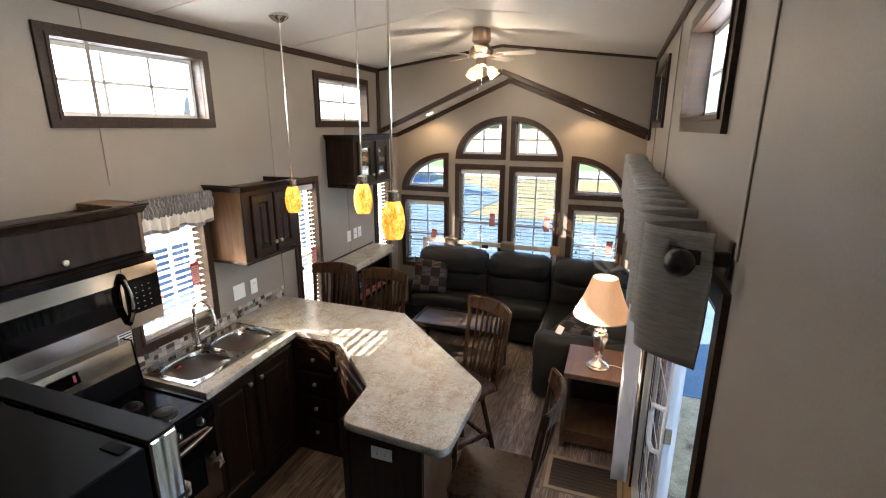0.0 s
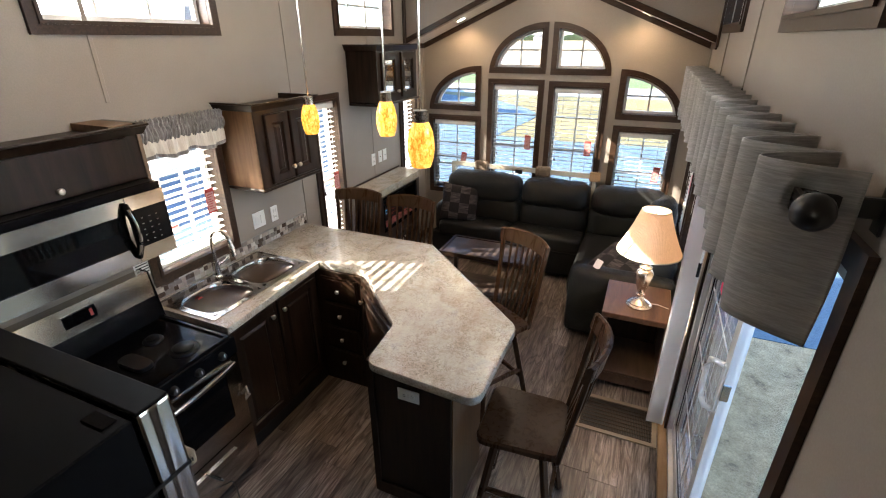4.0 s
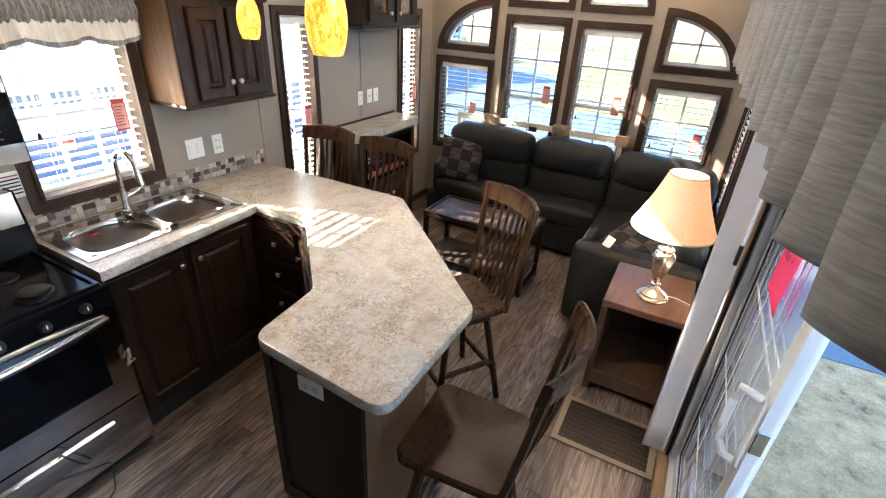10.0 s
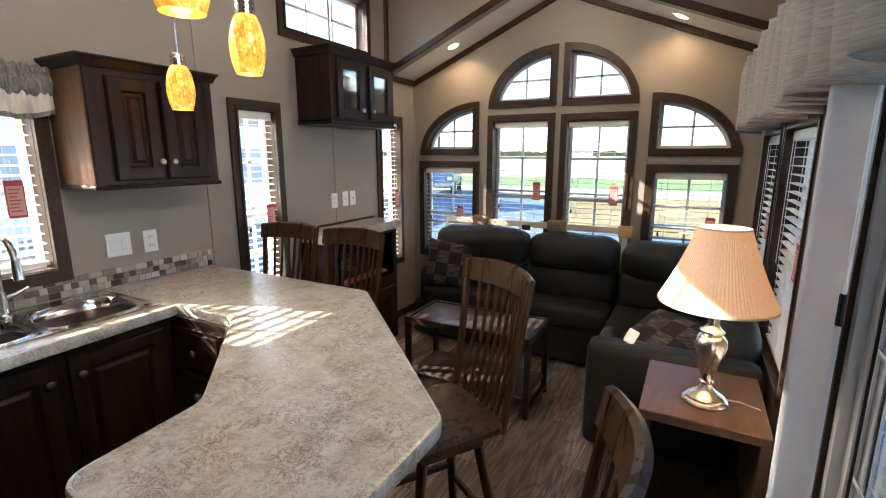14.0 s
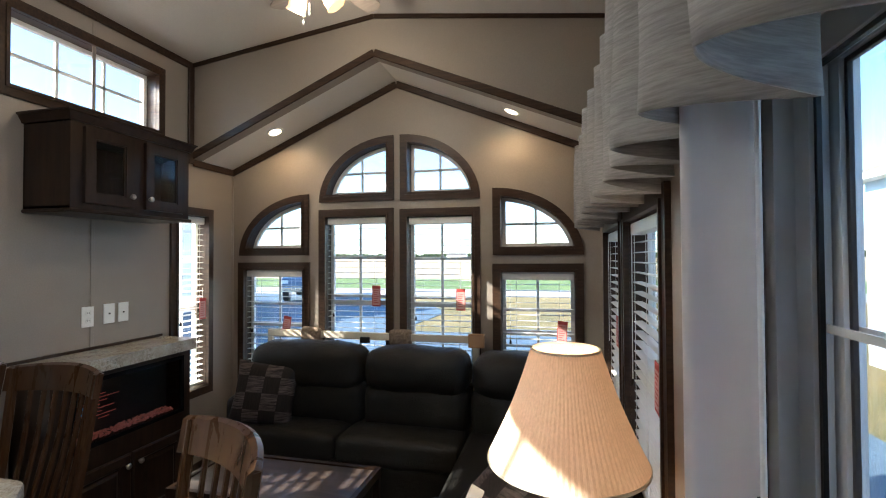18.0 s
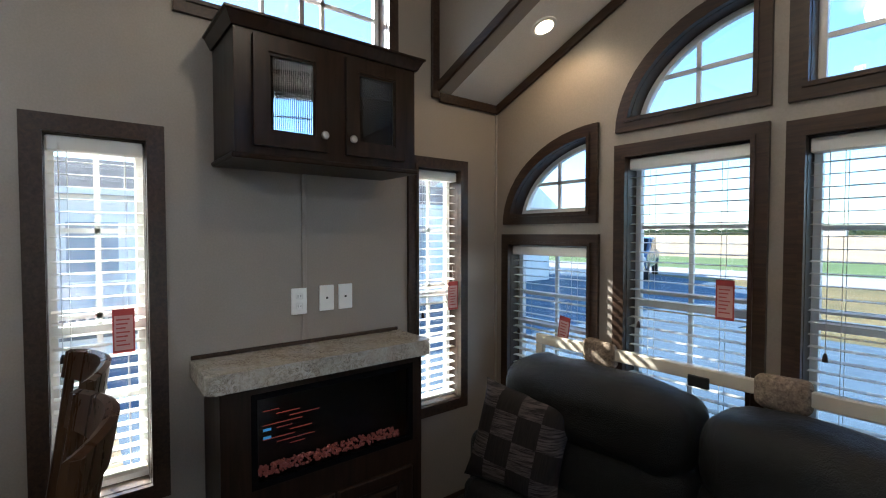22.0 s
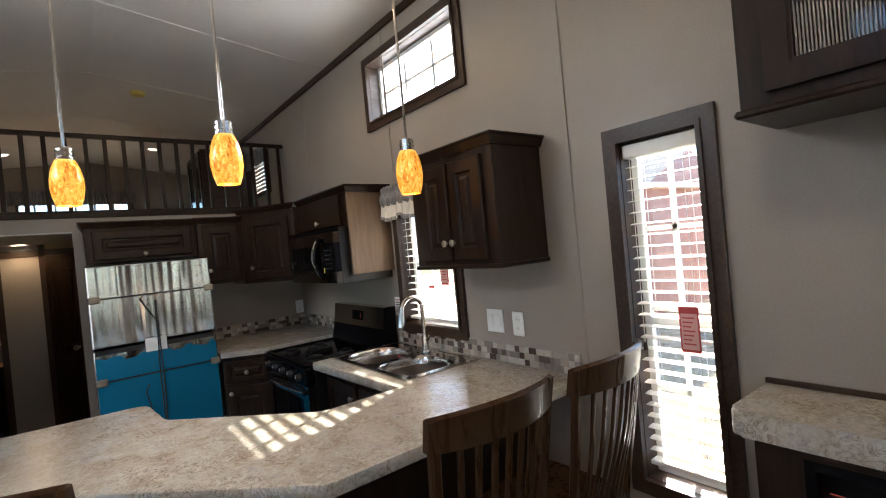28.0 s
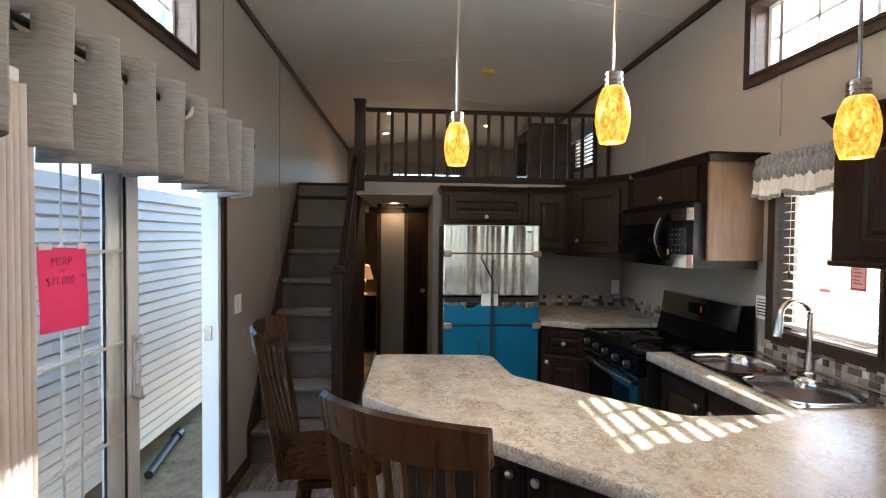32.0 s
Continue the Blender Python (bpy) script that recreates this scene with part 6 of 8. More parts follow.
def build_lights():
    for x, y, top, z in ((0.50, 3.185, 3.03, 1.79), (1.168, 2.99, 3.128, 1.858), (1.633, 2.456, 3.15, 1.855)):
        t = thing("pendant_light", Matrix.Translation((x, y, z)), "lit amber art-glass pendant on a nickel stem", "lamp", "pendant lights")
        part("glass_shade", lathe([(0.040, 0.0), (0.050, 0.03), (0.056, 0.07), (0.055, 0.105), (0.048, 0.145), (0.036, 0.175), (0.028, 0.185)], 28, cap=False), M_AMBER, t, "mottled amber glass", True)
        part("bulb", moved(lathe([(0.010, 0.12), (0.022, 0.09), (0.024, 0.06), (0.012, 0.035)], 14), Matrix()), M_BULB, t, smooth=True)
        part("socket_cap", lathe([(0.029, 0.178), (0.031, 0.181), (0.031, 0.190), (0.027, 0.192), (0.027, 0.197), (0.031, 0.199), (0.031, 0.208), (0.027, 0.210), (0.027, 0.214), (0.030, 0.216), (0.030, 0.226), (0.026, 0.231), (0.009, 0.233)], 20), M_CHROME, t)
        h = ceiling_z(x) - z
        part("stem", tube([(0, 0, 0.23), (0, 0, h)], 0.0058, 10), M_CHROME, t)
        part("canopy", lathe([(0.014, h - 0.045), (0.045, h - 0.030), (0.062, h - 0.012), (0.060, h + 0.012)], 24), M_CHROME, t, smooth=True)
    # ceiling fan
    fx, fy = 1.45, 4.60
    top = ceiling_z(fx) - 0.055
    t = thing("ceiling_fan", Matrix.Translation((fx, fy, 0)), "five-blade hugger ceiling fan with three lit tulip lamps", "fan")
    part("motor_housing", lathe([(0.075, top + 0.055), (0.080, top - 0.05), (0.060, top - 0.075), (0.085, top - 0.10), (0.105, top - 0.125), (0.10, top - 0.165), (0.065, top - 0.185)], 28), M_FANBODY, t, smooth=True)
    part("switch_housing", lathe([(0.040, top - 0.18), (0.048, top - 0.20), (0.045, top - 0.235), (0.025, top - 0.25)], 24), M_FANBODY, t, smooth=True)
    for k in range(5):
        a = radians(72 * k - 3)
        m = Matrix.Rotation(a, 4, "Z") @ Matrix.Translation((0, 0, top - 0.155)) @ Matrix.Rotation(radians(-11), 4, "X")
        o = round_poly([(0.14, -0.045), (0.47, -0.054), (0.47, 0.054), (0.14, 0.045)], {1: 0.05, 2: 0.05, 0: 0.02, 3: 0.02})
        bl = part("blade", moved(prism(o, -0.004, 0.004), m), M_FAN, t)
        part("blade_iron", moved(bar((0.07, 0, -0.006), (0.19, 0, -0.006), 0.035, 0.008), m), M_FANBODY, bl)
    for k in range(3):
        a = radians(120 * k - 90)
        c = Vector((0.075 * math.cos(a), 0.075 * math.sin(a), top - 0.255))
        m = Matrix.Translation(c) @ Matrix.Rotation(a, 4, "Z") @ Matrix.Rotation(radians(-35), 4, "Y") @ Matrix.Rotation(radians(180), 4, "X")
        arm = part("lamp_arm", tube([(0.03 * math.cos(a), 0.03 * math.sin(a), top - 0.235), tuple(c)], 0.010, 8), M_FANBODY, t)
        part("tulip_shade", moved(lathe([(0.018, 0.0), (0.036, 0.025), (0.045, 0.055), (0.042, 0.075), (0.050, 0.09)], 20, cap=False), m), M_FROST, arm, "frosted glass tulip shade, lit", True)
    for x, l in ((0.012, 0.14), (-0.02, 0.18)):
        ch = part("pull_chain", tube([(x, -0.02, top - 0.245), (x, -0.02, top - 0.245 - l)], 0.0014, 5), M_CHROME, t)
        part("chain_bob", moved(lathe([(0.002, 0.0), (0.005, -0.008), (0.004, -0.02)], 8), Matrix.Translation((x, -0.02, top - 0.245 - l))), M_PLATE, ch)
    lamp_point("fan_bulbs", fx, fy, top - 0.36, 26.0, 0.065)
    # recessed lights
    peak, foot = 2.905, 2.295
    slope = (peak - foot) / MID
    spots = [(0.54, 5.69, foot + slope * 0.54, math.atan(slope), 15.0), (2.31, 5.69, foot + slope * (W - 2.31) * MID / (W - MID), -math.atan(slope), 13.0), (0.95, 2.25, ceiling_z(0.95), 0.12, 30.0),
             (2.10, -1.45, ceiling_z(2.10), -0.12, 26.0), (2.22, -2.55, ceiling_z(2.22), -0.12, 0), (0.78, -2.0, ceiling_z(0.78), 0.12, 0), (2.02, -0.60, 1.9045, 0.0, 7.0)]
    for x, y, z, a, watts in spots:
        t = thing("recessed_light", Matrix.Translation((x, y, z)) @ Matrix.Rotation(-a, 4, "Y"), "lit round recessed ceiling light with white ring", "lamp", "recessed lights")
        o = [(0.062 * math.cos(2 * math.pi * k / 28), 0.062 * math.sin(2 * math.pi * k / 28)) for k in range(28)]
        i = [(0.044 * math.cos(2 * math.pi * k / 28), 0.044 * math.sin(2 * math.pi * k / 28)) for k in range(28)]
        part("trim_ring", ring(o, i, 0.0, -0.007, lambda u, v, w: (u, v, w)), M_WHITE, t)
        part("lens", lathe([(0.046, -0.0015), (0.046, -0.004)], 28), M_POT, t, "glowing lens")
        if watts:
            lamp_spot("recessed_bulb", x, y, z - 0.02, watts, 160, (1.0, 0.68, 0.38))
    t = thing("smoke_alarm", Matrix.Translation((1.10, 0.02, ceiling_z(1.10))), "round yellowed smoke alarm on the ceiling", "alarm")
    part("housing", lathe([(0.058, 0), (0.058, -0.02), (0.048, -0.032), (0.02, -0.034)], 24), M_ALARM, t, smooth=True)
    lamp_point("table_lamp_bulb", 2.612, 3.872, 1.16, 9.0, 0.04)


def build_curtains():
    # long pleated valance on a rod along the right wall
    t = thing("long_valance", label="grey slub grommet valance over patio door and windows", category="curtain")
    ys, ye = 1.775, 5.66
    rod = part("rod", tube([(2.770, ys - 0.055, 2.052), (2.770, ye + 0.05, 2.052)], 0.012, 12), M_ROD, t, "black curtain rod")
    for y in (ys - 0.055, ye + 0.05):
        part("finial", moved(lathe([(0.006, -0.036), (0.020, -0.030), (0.032, -0.016), (0.036, 0.0), (0.032, 0.016), (0.020, 0.030), (0.006, 0.036)], 20), Matrix.Translation((2.770, y, 2.052)) @ Matrix.Rotation(radians(90), 4, "X")), M_ROD, rod, smooth=True)
    for y in (ys + 0.02, 3.72, ye - 0.02):
        part("bracket", box(2.77, W - 0.001, y - 0.008, y + 0.008, 2.03, 2.07, 0.003), M_ROD, rod)
        part("bracket_plate", box(W - 0.008, W - 0.001, y - 0.02, y + 0.02, 2.0, 2.10, 0.003), M_ROD, rod)
    n_f = 20
    per = 24
    b = bmesh.new()
    rnd = random.Random(11)
    amp = [rnd.uniform(0.068, 0.092) for _ in range(n_f + 2)]
    jit = [rnd.uniform(-0.022, 0.022) for _ in range(n_f + 2)]
    hang = [rnd.uniform(-0.012, 0.008) for _ in range(n_f + 2)]
    rows = []
    for j in range(17):
        f = j / 16
        row = []
        for k in range(n_f * per + 1):
            g = k / per
            i = int(g)
            u = g - i
            tri = 0.72 * math.cos(2 * math.pi * u) + 0.28 * (1 - 4 * abs(u - round(u)))
            # full fronts, pinched towards the wall, leaning a little as they fall
            bow = -0.016 * math.sin(2 * math.pi * u) + 0.018 * f * (0.5 - 0.5 * tri) * math.sin(1.7 * i + 0.6)
            a = amp[i] * (1 - u) + amp[i + 1] * u + 0.007 * math.sin(4 * f + i * 2.1) * f
            y = ys + (ye - ys) * (g / n_f) + (jit[i] * (1 - u) + jit[i + 1] * u) * (0.35 + 0.65 * f) + bow
            z = 2.118 - 0.372 * f + (hang[i] * (1 - u) + hang[i + 1] * u - 0.007 * tri) * f
            row.append(b.verts.new((2.774 + a * tri, y, z)))
        rows.append(row)
    for j, (p, q) in enumerate(zip(rows, rows[1:])):
        for k in range(len(p) - 1):
            if j in (2, 3) and (k + 1 + per // 4) % (per // 2) in (0, 1):
                continue
            b.faces.new((p[k], p[k + 1], q[k + 1], q[k]))
    ob = part("cloth", b, M_VALANCE, t, smooth=True)
    ob.modifiers.new("thickness", "SOLIDIFY").thickness = 0.003
    for k in range(n_f * 2):
        y = ys + (ye - ys) * (k + 0.5) / (n_f * 2)
        m = Matrix.Translation((2.770, y, 2.052)) @ Matrix.Rotation(radians(90), 4, "X") @ Matrix.Rotation(radians(24 if k % 2 else -24), 4, "Y")
        hole = [[(r * math.cos(2 * math.pi * j / 24), r * math.sin(2 * math.pi * j / 24)) for j in range(24)] for r in (0.041, 0.026)]
        part("grommet", moved(ring(hole[0], hole[1], -0.003, 0.003, lambda u, v, w: (u, v, w)), m), M_CHROME, t)
    # vertical blind drawn to one side of the patio door
    v = thing("vertical_blind", label="off-white vertical blind vanes stacked beside the patio door", category="blind")
    part("head_track", box(2.775, 2.825, 1.85, 3.72, 1.90, 1.935, 0.003), M_WHITE, v)
    rnd = random.Random(3)
    for k in range(13):
        y = 3.285 + 0.0140 * k
        b = bmesh.new()
        n = 6
        tw = rnd.uniform(-6, 6)
        rows = []
        for q in range(13):
            z = 0.14 + 1.76 * q / 12
            lean = 0.004 * math.sin(3.2 * z + 0.8 * k) * (1 - q / 12) if k else 0.0
            wide = 0.096 - 0.0055 * k
            rows.append([b.verts.new((-wide + wide * j / n + lean, 0.006 * (1 - (2 * j / n - 1) ** 2), z)) for j in range(n + 1)])
        for lo, hi in zip(rows, rows[1:]):
            for j in range(n):
                b.faces.new((lo[j], lo[j + 1], hi[j + 1], hi[j]))
        moved(b, Matrix.Translation((2.850, y, 0)) @ Matrix.Rotation(radians(tw * (k > 0)), 4, "Z"))
        ob = part("vane", b, M_VANE, v, smooth=True)
        ob.modifiers.new("thickness", "SOLIDIFY").thickness = 0.0015
    part("wand", tube([(2.838, 3.262, 1.88), (2.838, 3.262, 1.27)], 0.004, 8), M_PLATE, v)
    part("wand_grip", tube([(2.838, 3.262, 1.27), (2.838, 3.262, 1.19)], 0.008, 8), M_IRON, v)


def build_patio_door():
    y0, y1, z0, z1 = DOOR
    d = thing("door_1", kind="structure", label="white sliding patio door, half open, with grilles", category="door")
    part("door_trim", ring([(y0 - 0.058, z0 - 0.03), (y1 + 0.058, z0 - 0.03), (y1 + 0.058, z1 + 0.058), (y0 - 0.058, z1 + 0.058)], [(y0, z0 - 0.03), (y1, z0 - 0.03), (y1, z1), (y0, z1)], 0.0, 0.018, on_right), M_TRIM, d)
    part("door_frame", ring(rect_loop(DOOR), rect_loop((y0 + 0.035, y1 - 0.035, z0 + 0.03, z1 - 0.035)), 0.004, -0.085, on_right), M_WHITE, d)

    def leaf(name, a, b, w, stile):
        v0, v1 = z0 + 0.10, z1 - 0.09
        u0, u1 = a + stile, b - 0.055
        lf = part(name, ring(rect_loop((a, b, z0 + 0.032, z1 - 0.04)), rect_loop((u0, u1, v0, v1)), w, w - 0.026, on_right), M_WHITE, d)
        part("gasket", ring(rect_loop((u0 - 0.002, u1 + 0.002, v0 - 0.002, v1 + 0.002)), rect_loop((u0 + 0.007, u1 - 0.007, v0 + 0.007, v1 - 0.007)), w - 0.006, w - 0.012, on_right), M_BLACKM, lf, "dark glazing gasket")
        g = part("pane", slab(rect_loop((u0 - 0.005, u1 + 0.005, v0 - 0.005, v1 + 0.005)), w - 0.014, w - 0.018, on_right), M_GLASS, lf)
        g.visible_shadow = False
        for k in (1, 2):
            u = u0 + (u1 - u0) * k / 3
            part("muntin", slab(rect_loop((u - 0.0055, u + 0.0055, v0, v1)), w - 0.0135, w - 0.0185, on_right), M_WHITE, lf)
        for k in range(1, 5):
            v = 1.83 - 0.355 * k
            part("muntin", slab(rect_loop((u0, u1, v - 0.0055, v + 0.0055)), w - 0.013, w - 0.019, on_right), M_WHITE, lf)
        return lf
    leaf("fixed_leaf", 2.60, y1 - 0.036, -0.052, 0.10)
    s = leaf("sliding_leaf", 2.55, y1 - 0.02, -0.022, 0.072)
    part("handle_plate", box(W + 0.012, W + 0.0215, 2.56, 2.60, 0.90, 1.14, 0.003), M_WHITE, s)
    part("pull_handle", tube([(W + 0.012, 2.585, 1.13), (W - 0.016, 2.60, 1.132), (W - 0.028, 2.635, 1.115), (W - 0.032, 2.655, 1.06), (W - 0.032, 2.655, 0.97), (W - 0.028, 2.635, 0.915), (W - 0.016, 2.60, 0.898), (W + 0.012, 2.585, 0.90)], 0.012, 8), M_WHITE, s, smooth=True)
    part("latch", box(W + 0.02, W + 0.05, 2.544, 2.552, 0.98, 1.06, 0.002), M_CHROME, s)
    part("strike", box(W + 0.03, W + 0.07, y0 + 0.034, y0 + 0.04, 0.95, 1.03, 0.002), M_CHROME, d)
    part("threshold", box(W - 0.055, W + 0.002, y0 - 0.04, 3.62, 0.0, 0.022, 0.004), M_OAK, d, "honey oak threshold strip")
    part("sill", box(W + 0.002, W + T + 0.03, y0, y1, -0.05, 0.03), M_WHITE, d)
    # price note on the glass
    n = thing("price_note", label="bright pink handwritten price sheet taped to the glass", category="sign")
    x = W + 0.024
    pts = 8
    b = bmesh.new()
    rows = []
    for i in range(pts + 1):
        f = i / pts
        rows.append([b.verts.new((x - 0.010 * f * math.sin(1.2 * f * 2), 3.058 - 0.208 * g, 1.498 - 0.26 * f - 0.008 * g)) for g in (0, 0.5, 1)])
    for p, q in zip(rows, rows[1:]):
        for k in range(2):
            b.faces.new((p[k], p[k + 1], q[k + 1], q[k]))
    part("sheet", b, M_PINK, n)
    for text, yy, zz, size in (("MSRP", 3.022, 1.440, 0.038), ("just", 2.985, 1.420, 0.018), ("$71,000", 3.042, 1.380, 0.037), ("00", 2.892, 1.398, 0.014)):
        cu = bpy.data.curves.new("writing", "FONT")
        cu.body, cu.size, cu.extrude, cu.offset = text, size, 0.0002, -0.0009
        tmp = bpy.data.objects.new("tmp", cu)
        me = bpy.data.meshes.new_from_object(tmp)
        bpy.data.objects.remove(tmp)
        me.transform(Matrix(((0, 0, -1, 0), (-1, 0, 0, 0), (0, 1, 0, 0), (0, 0, 0, 1))))
        me.transform(Matrix.Translation((x - 0.0125, yy, zz)))
        me.materials.append(M_INK)
        ob = new("writing", me)
        ob.parent = n
    for y in (3.033, 2.873):
        part("tape", box(x - 0.003, x - 0.002, y - 0.03, y + 0.02, 1.488, 1.508), M_TAPE, n)


def build_tags():
    rows = ((0.507, 1.037, "f", 8), (1.266, 1.285, "f", 0), (1.916, 1.267, "f", 0), (2.622, 1.053, "f", 4), (5.568, 1.20, "l", 0), (4.055, 1.198, "l", 0), (2.73, 1.416, "l", 0), (4.156, 1.167, "r", 4), (5.125, 1.193, "r", 0))
    for u, v, wall, tilt in rows:
        place = {"f": on_front, "l": on_left, "r": on_right}[wall]
        turn = {"f": 0, "l": 90, "r": -90}[wall]
        t = thing("warning_tag", Matrix.Translation(place(u, v, 0.012 if wall != "f" else 0.008)) @ Matrix.Rotation(radians(turn), 4, "Z") @ Matrix.Rotation(radians(tilt), 4, "Y"), "red and pink printed warning tag hanging on the blind", "tag", "warning tags")
        part("card", box(-0.033, 0.033, -0.001, 0.001, -0.078, 0.078), M_REDBAR, t)
        for a, b, c, e in ((-0.033, 0.033, 0.055, 0.078), (-0.033, 0.033, -0.078, -0.068), (-0.033, -0.028, -0.07, 0.06), (0.028, 0.033, -0.07, 0.06)):
            part("printed_band", box(a, b, -0.0016, 0.0014, c, e), M_RED, t)
        for k in range(7):
            part("print_line", box(-0.022, 0.018 - 0.006 * (k % 3), -0.0016, 0.0014, 0.038 - k * 0.015, 0.043 - k * 0.015), M_RED, t)
        part("tag_string", tube([(0, 0, 0.078), (0.002, 0.006, 0.16)], 0.0012, 4), M_PLATE, t)


def build_floor_items():
    g = thing("floor_grille", label="tan-framed brown return-air floor grille", category="vent")
    x0, x1, y0, y1 = 2.335, 2.84, 3.215, 3.565
    part("frame", ring([(x0, y0), (x1, y0), (x1, y1), (x0, y1)], [(x0 + 0.03, y0 + 0.03), (x1 - 0.03, y0 + 0.03), (x1 - 0.03, y1 - 0.03), (x0 + 0.03, y1 - 0.03)], 0.001, 0.011, lambda u, v, w: (u, v, w)), M_GRILLEF, g)
    part("backing", box(x0 + 0.03, x1 - 0.03, y0 + 0.03, y1 - 0.03, 0.001, 0.002), M_BLACKM, g)
    n = 44
    me = mesh_of("slat", box(-0.002, 0.002, -(y1 - y0) / 2 + 0.03, (y1 - y0) / 2 - 0.03, 0, 0.006), M_GRILLE)
    for k in range(n):
        shared("slat", me, g, Matrix.Translation((x0 + 0.035 + (x1 - x0 - 0.07) * k / (n - 1), (y0 + y1) / 2, 0.003)))
    me = mesh_of("rib", box(-(x1 - x0) / 2 + 0.03, (x1 - x0) / 2 - 0.03, -0.0025, 0.0025, 0, 0.0065), M_GRILLE)
    for k in range(9):
        shared("rib", me, g, Matrix.Translation(((x0 + x1) / 2, y0 + 0.04 + (y1 - y0 - 0.08) * k / 8, 0.003)))
    g = thing("floor_register", label="small brown metal floor register", category="vent")
    part("frame", ring([(1.50, 2.06), (1.82, 2.06), (1.82, 2.20), (1.50, 2.20)], [(1.515, 2.075), (1.805, 2.075), (1.805, 2.185), (1.515, 2.185)], 0.001, 0.006, lambda u, v, w: (u, v, w)), M_GRILLE, g)
    part("backing", box(1.515, 1.805, 2.075, 2.185, 0.001, 0.002), M_BLACKM, g)
    me = mesh_of("slat", box(-0.002, 0.002, -0.055, 0.055, 0, 0.004), M_GRILLE)
    for k in range(22):
        shared("slat", me, g, Matrix.Translation((1.522 + 0.0132 * k, 2.13, 0.002)))
    r = thing("door_mat", label="short tan carpet mat inside the patio door", category="rug")
    part("carpet", soft_box(2.49, 2.83, 1.70, 2.28, 0.001, 0.016, 0.006, 0, 10, 2, 0.003), M_RUG, r)


M_LINENP = material("cream_paint", (0.62, 0.56, 0.46), 0.5)
M_FIBRE = carpet("shaggy_fibre", (0.10, 0.07, 0.05), (0.36, 0.27, 0.19), 60)
M_CARD = material("cardboard", (0.36, 0.21, 0.11), 0.8)
M_TABLED = wood("dark_tabletop", (0.030, 0.020, 0.016), (0.085, 0.062, 0.050), 0.28, (2, 16, 16))
M_EMBER = emitter("ember", (0.40, 0.12, 0.10), 0.05)
M_FIRETEXT = emitter("red_display", (0.6, 0.10, 0.06), 0.022)
M_FIREBLUE = emitter("blue_display", (0.1, 0.45, 0.9), 0.06)
M_FIREGLASS = material("fire_glass", (0.9, 0.9, 0.9), 0.0, Transmission_Weight=1.0, IOR=1.2)
M_ALARM = material("yellowed_plastic", (0.62, 0.48, 0.10), 0.5)
M_TAPE = material("clear_tape", (0.85, 0.75, 0.72), 0.3)
M_GRILLE = material("brown_grille", (0.075, 0.060, 0.048), 0.5, 0.3)
M_GRILLEF = material("tan_grille_frame", (0.30, 0.24, 0.17), 0.5)
build_sofa()
build_board()
build_coffee_table()
build_end_table()
build_lamp()
build_fireplace()
build_stools()
build_lights()
build_curtains()
build_patio_door()
build_tags()
build_floor_items()

# ---- stairs, loft and hall ----
RISE, RUN, FOOT_Y, SX0, SX1 = 0.2371, 0.1863, 1.348, 2.345, 2.884
TREADS, NEWEL_Y, PITCH = 7, 1.385, 1.025


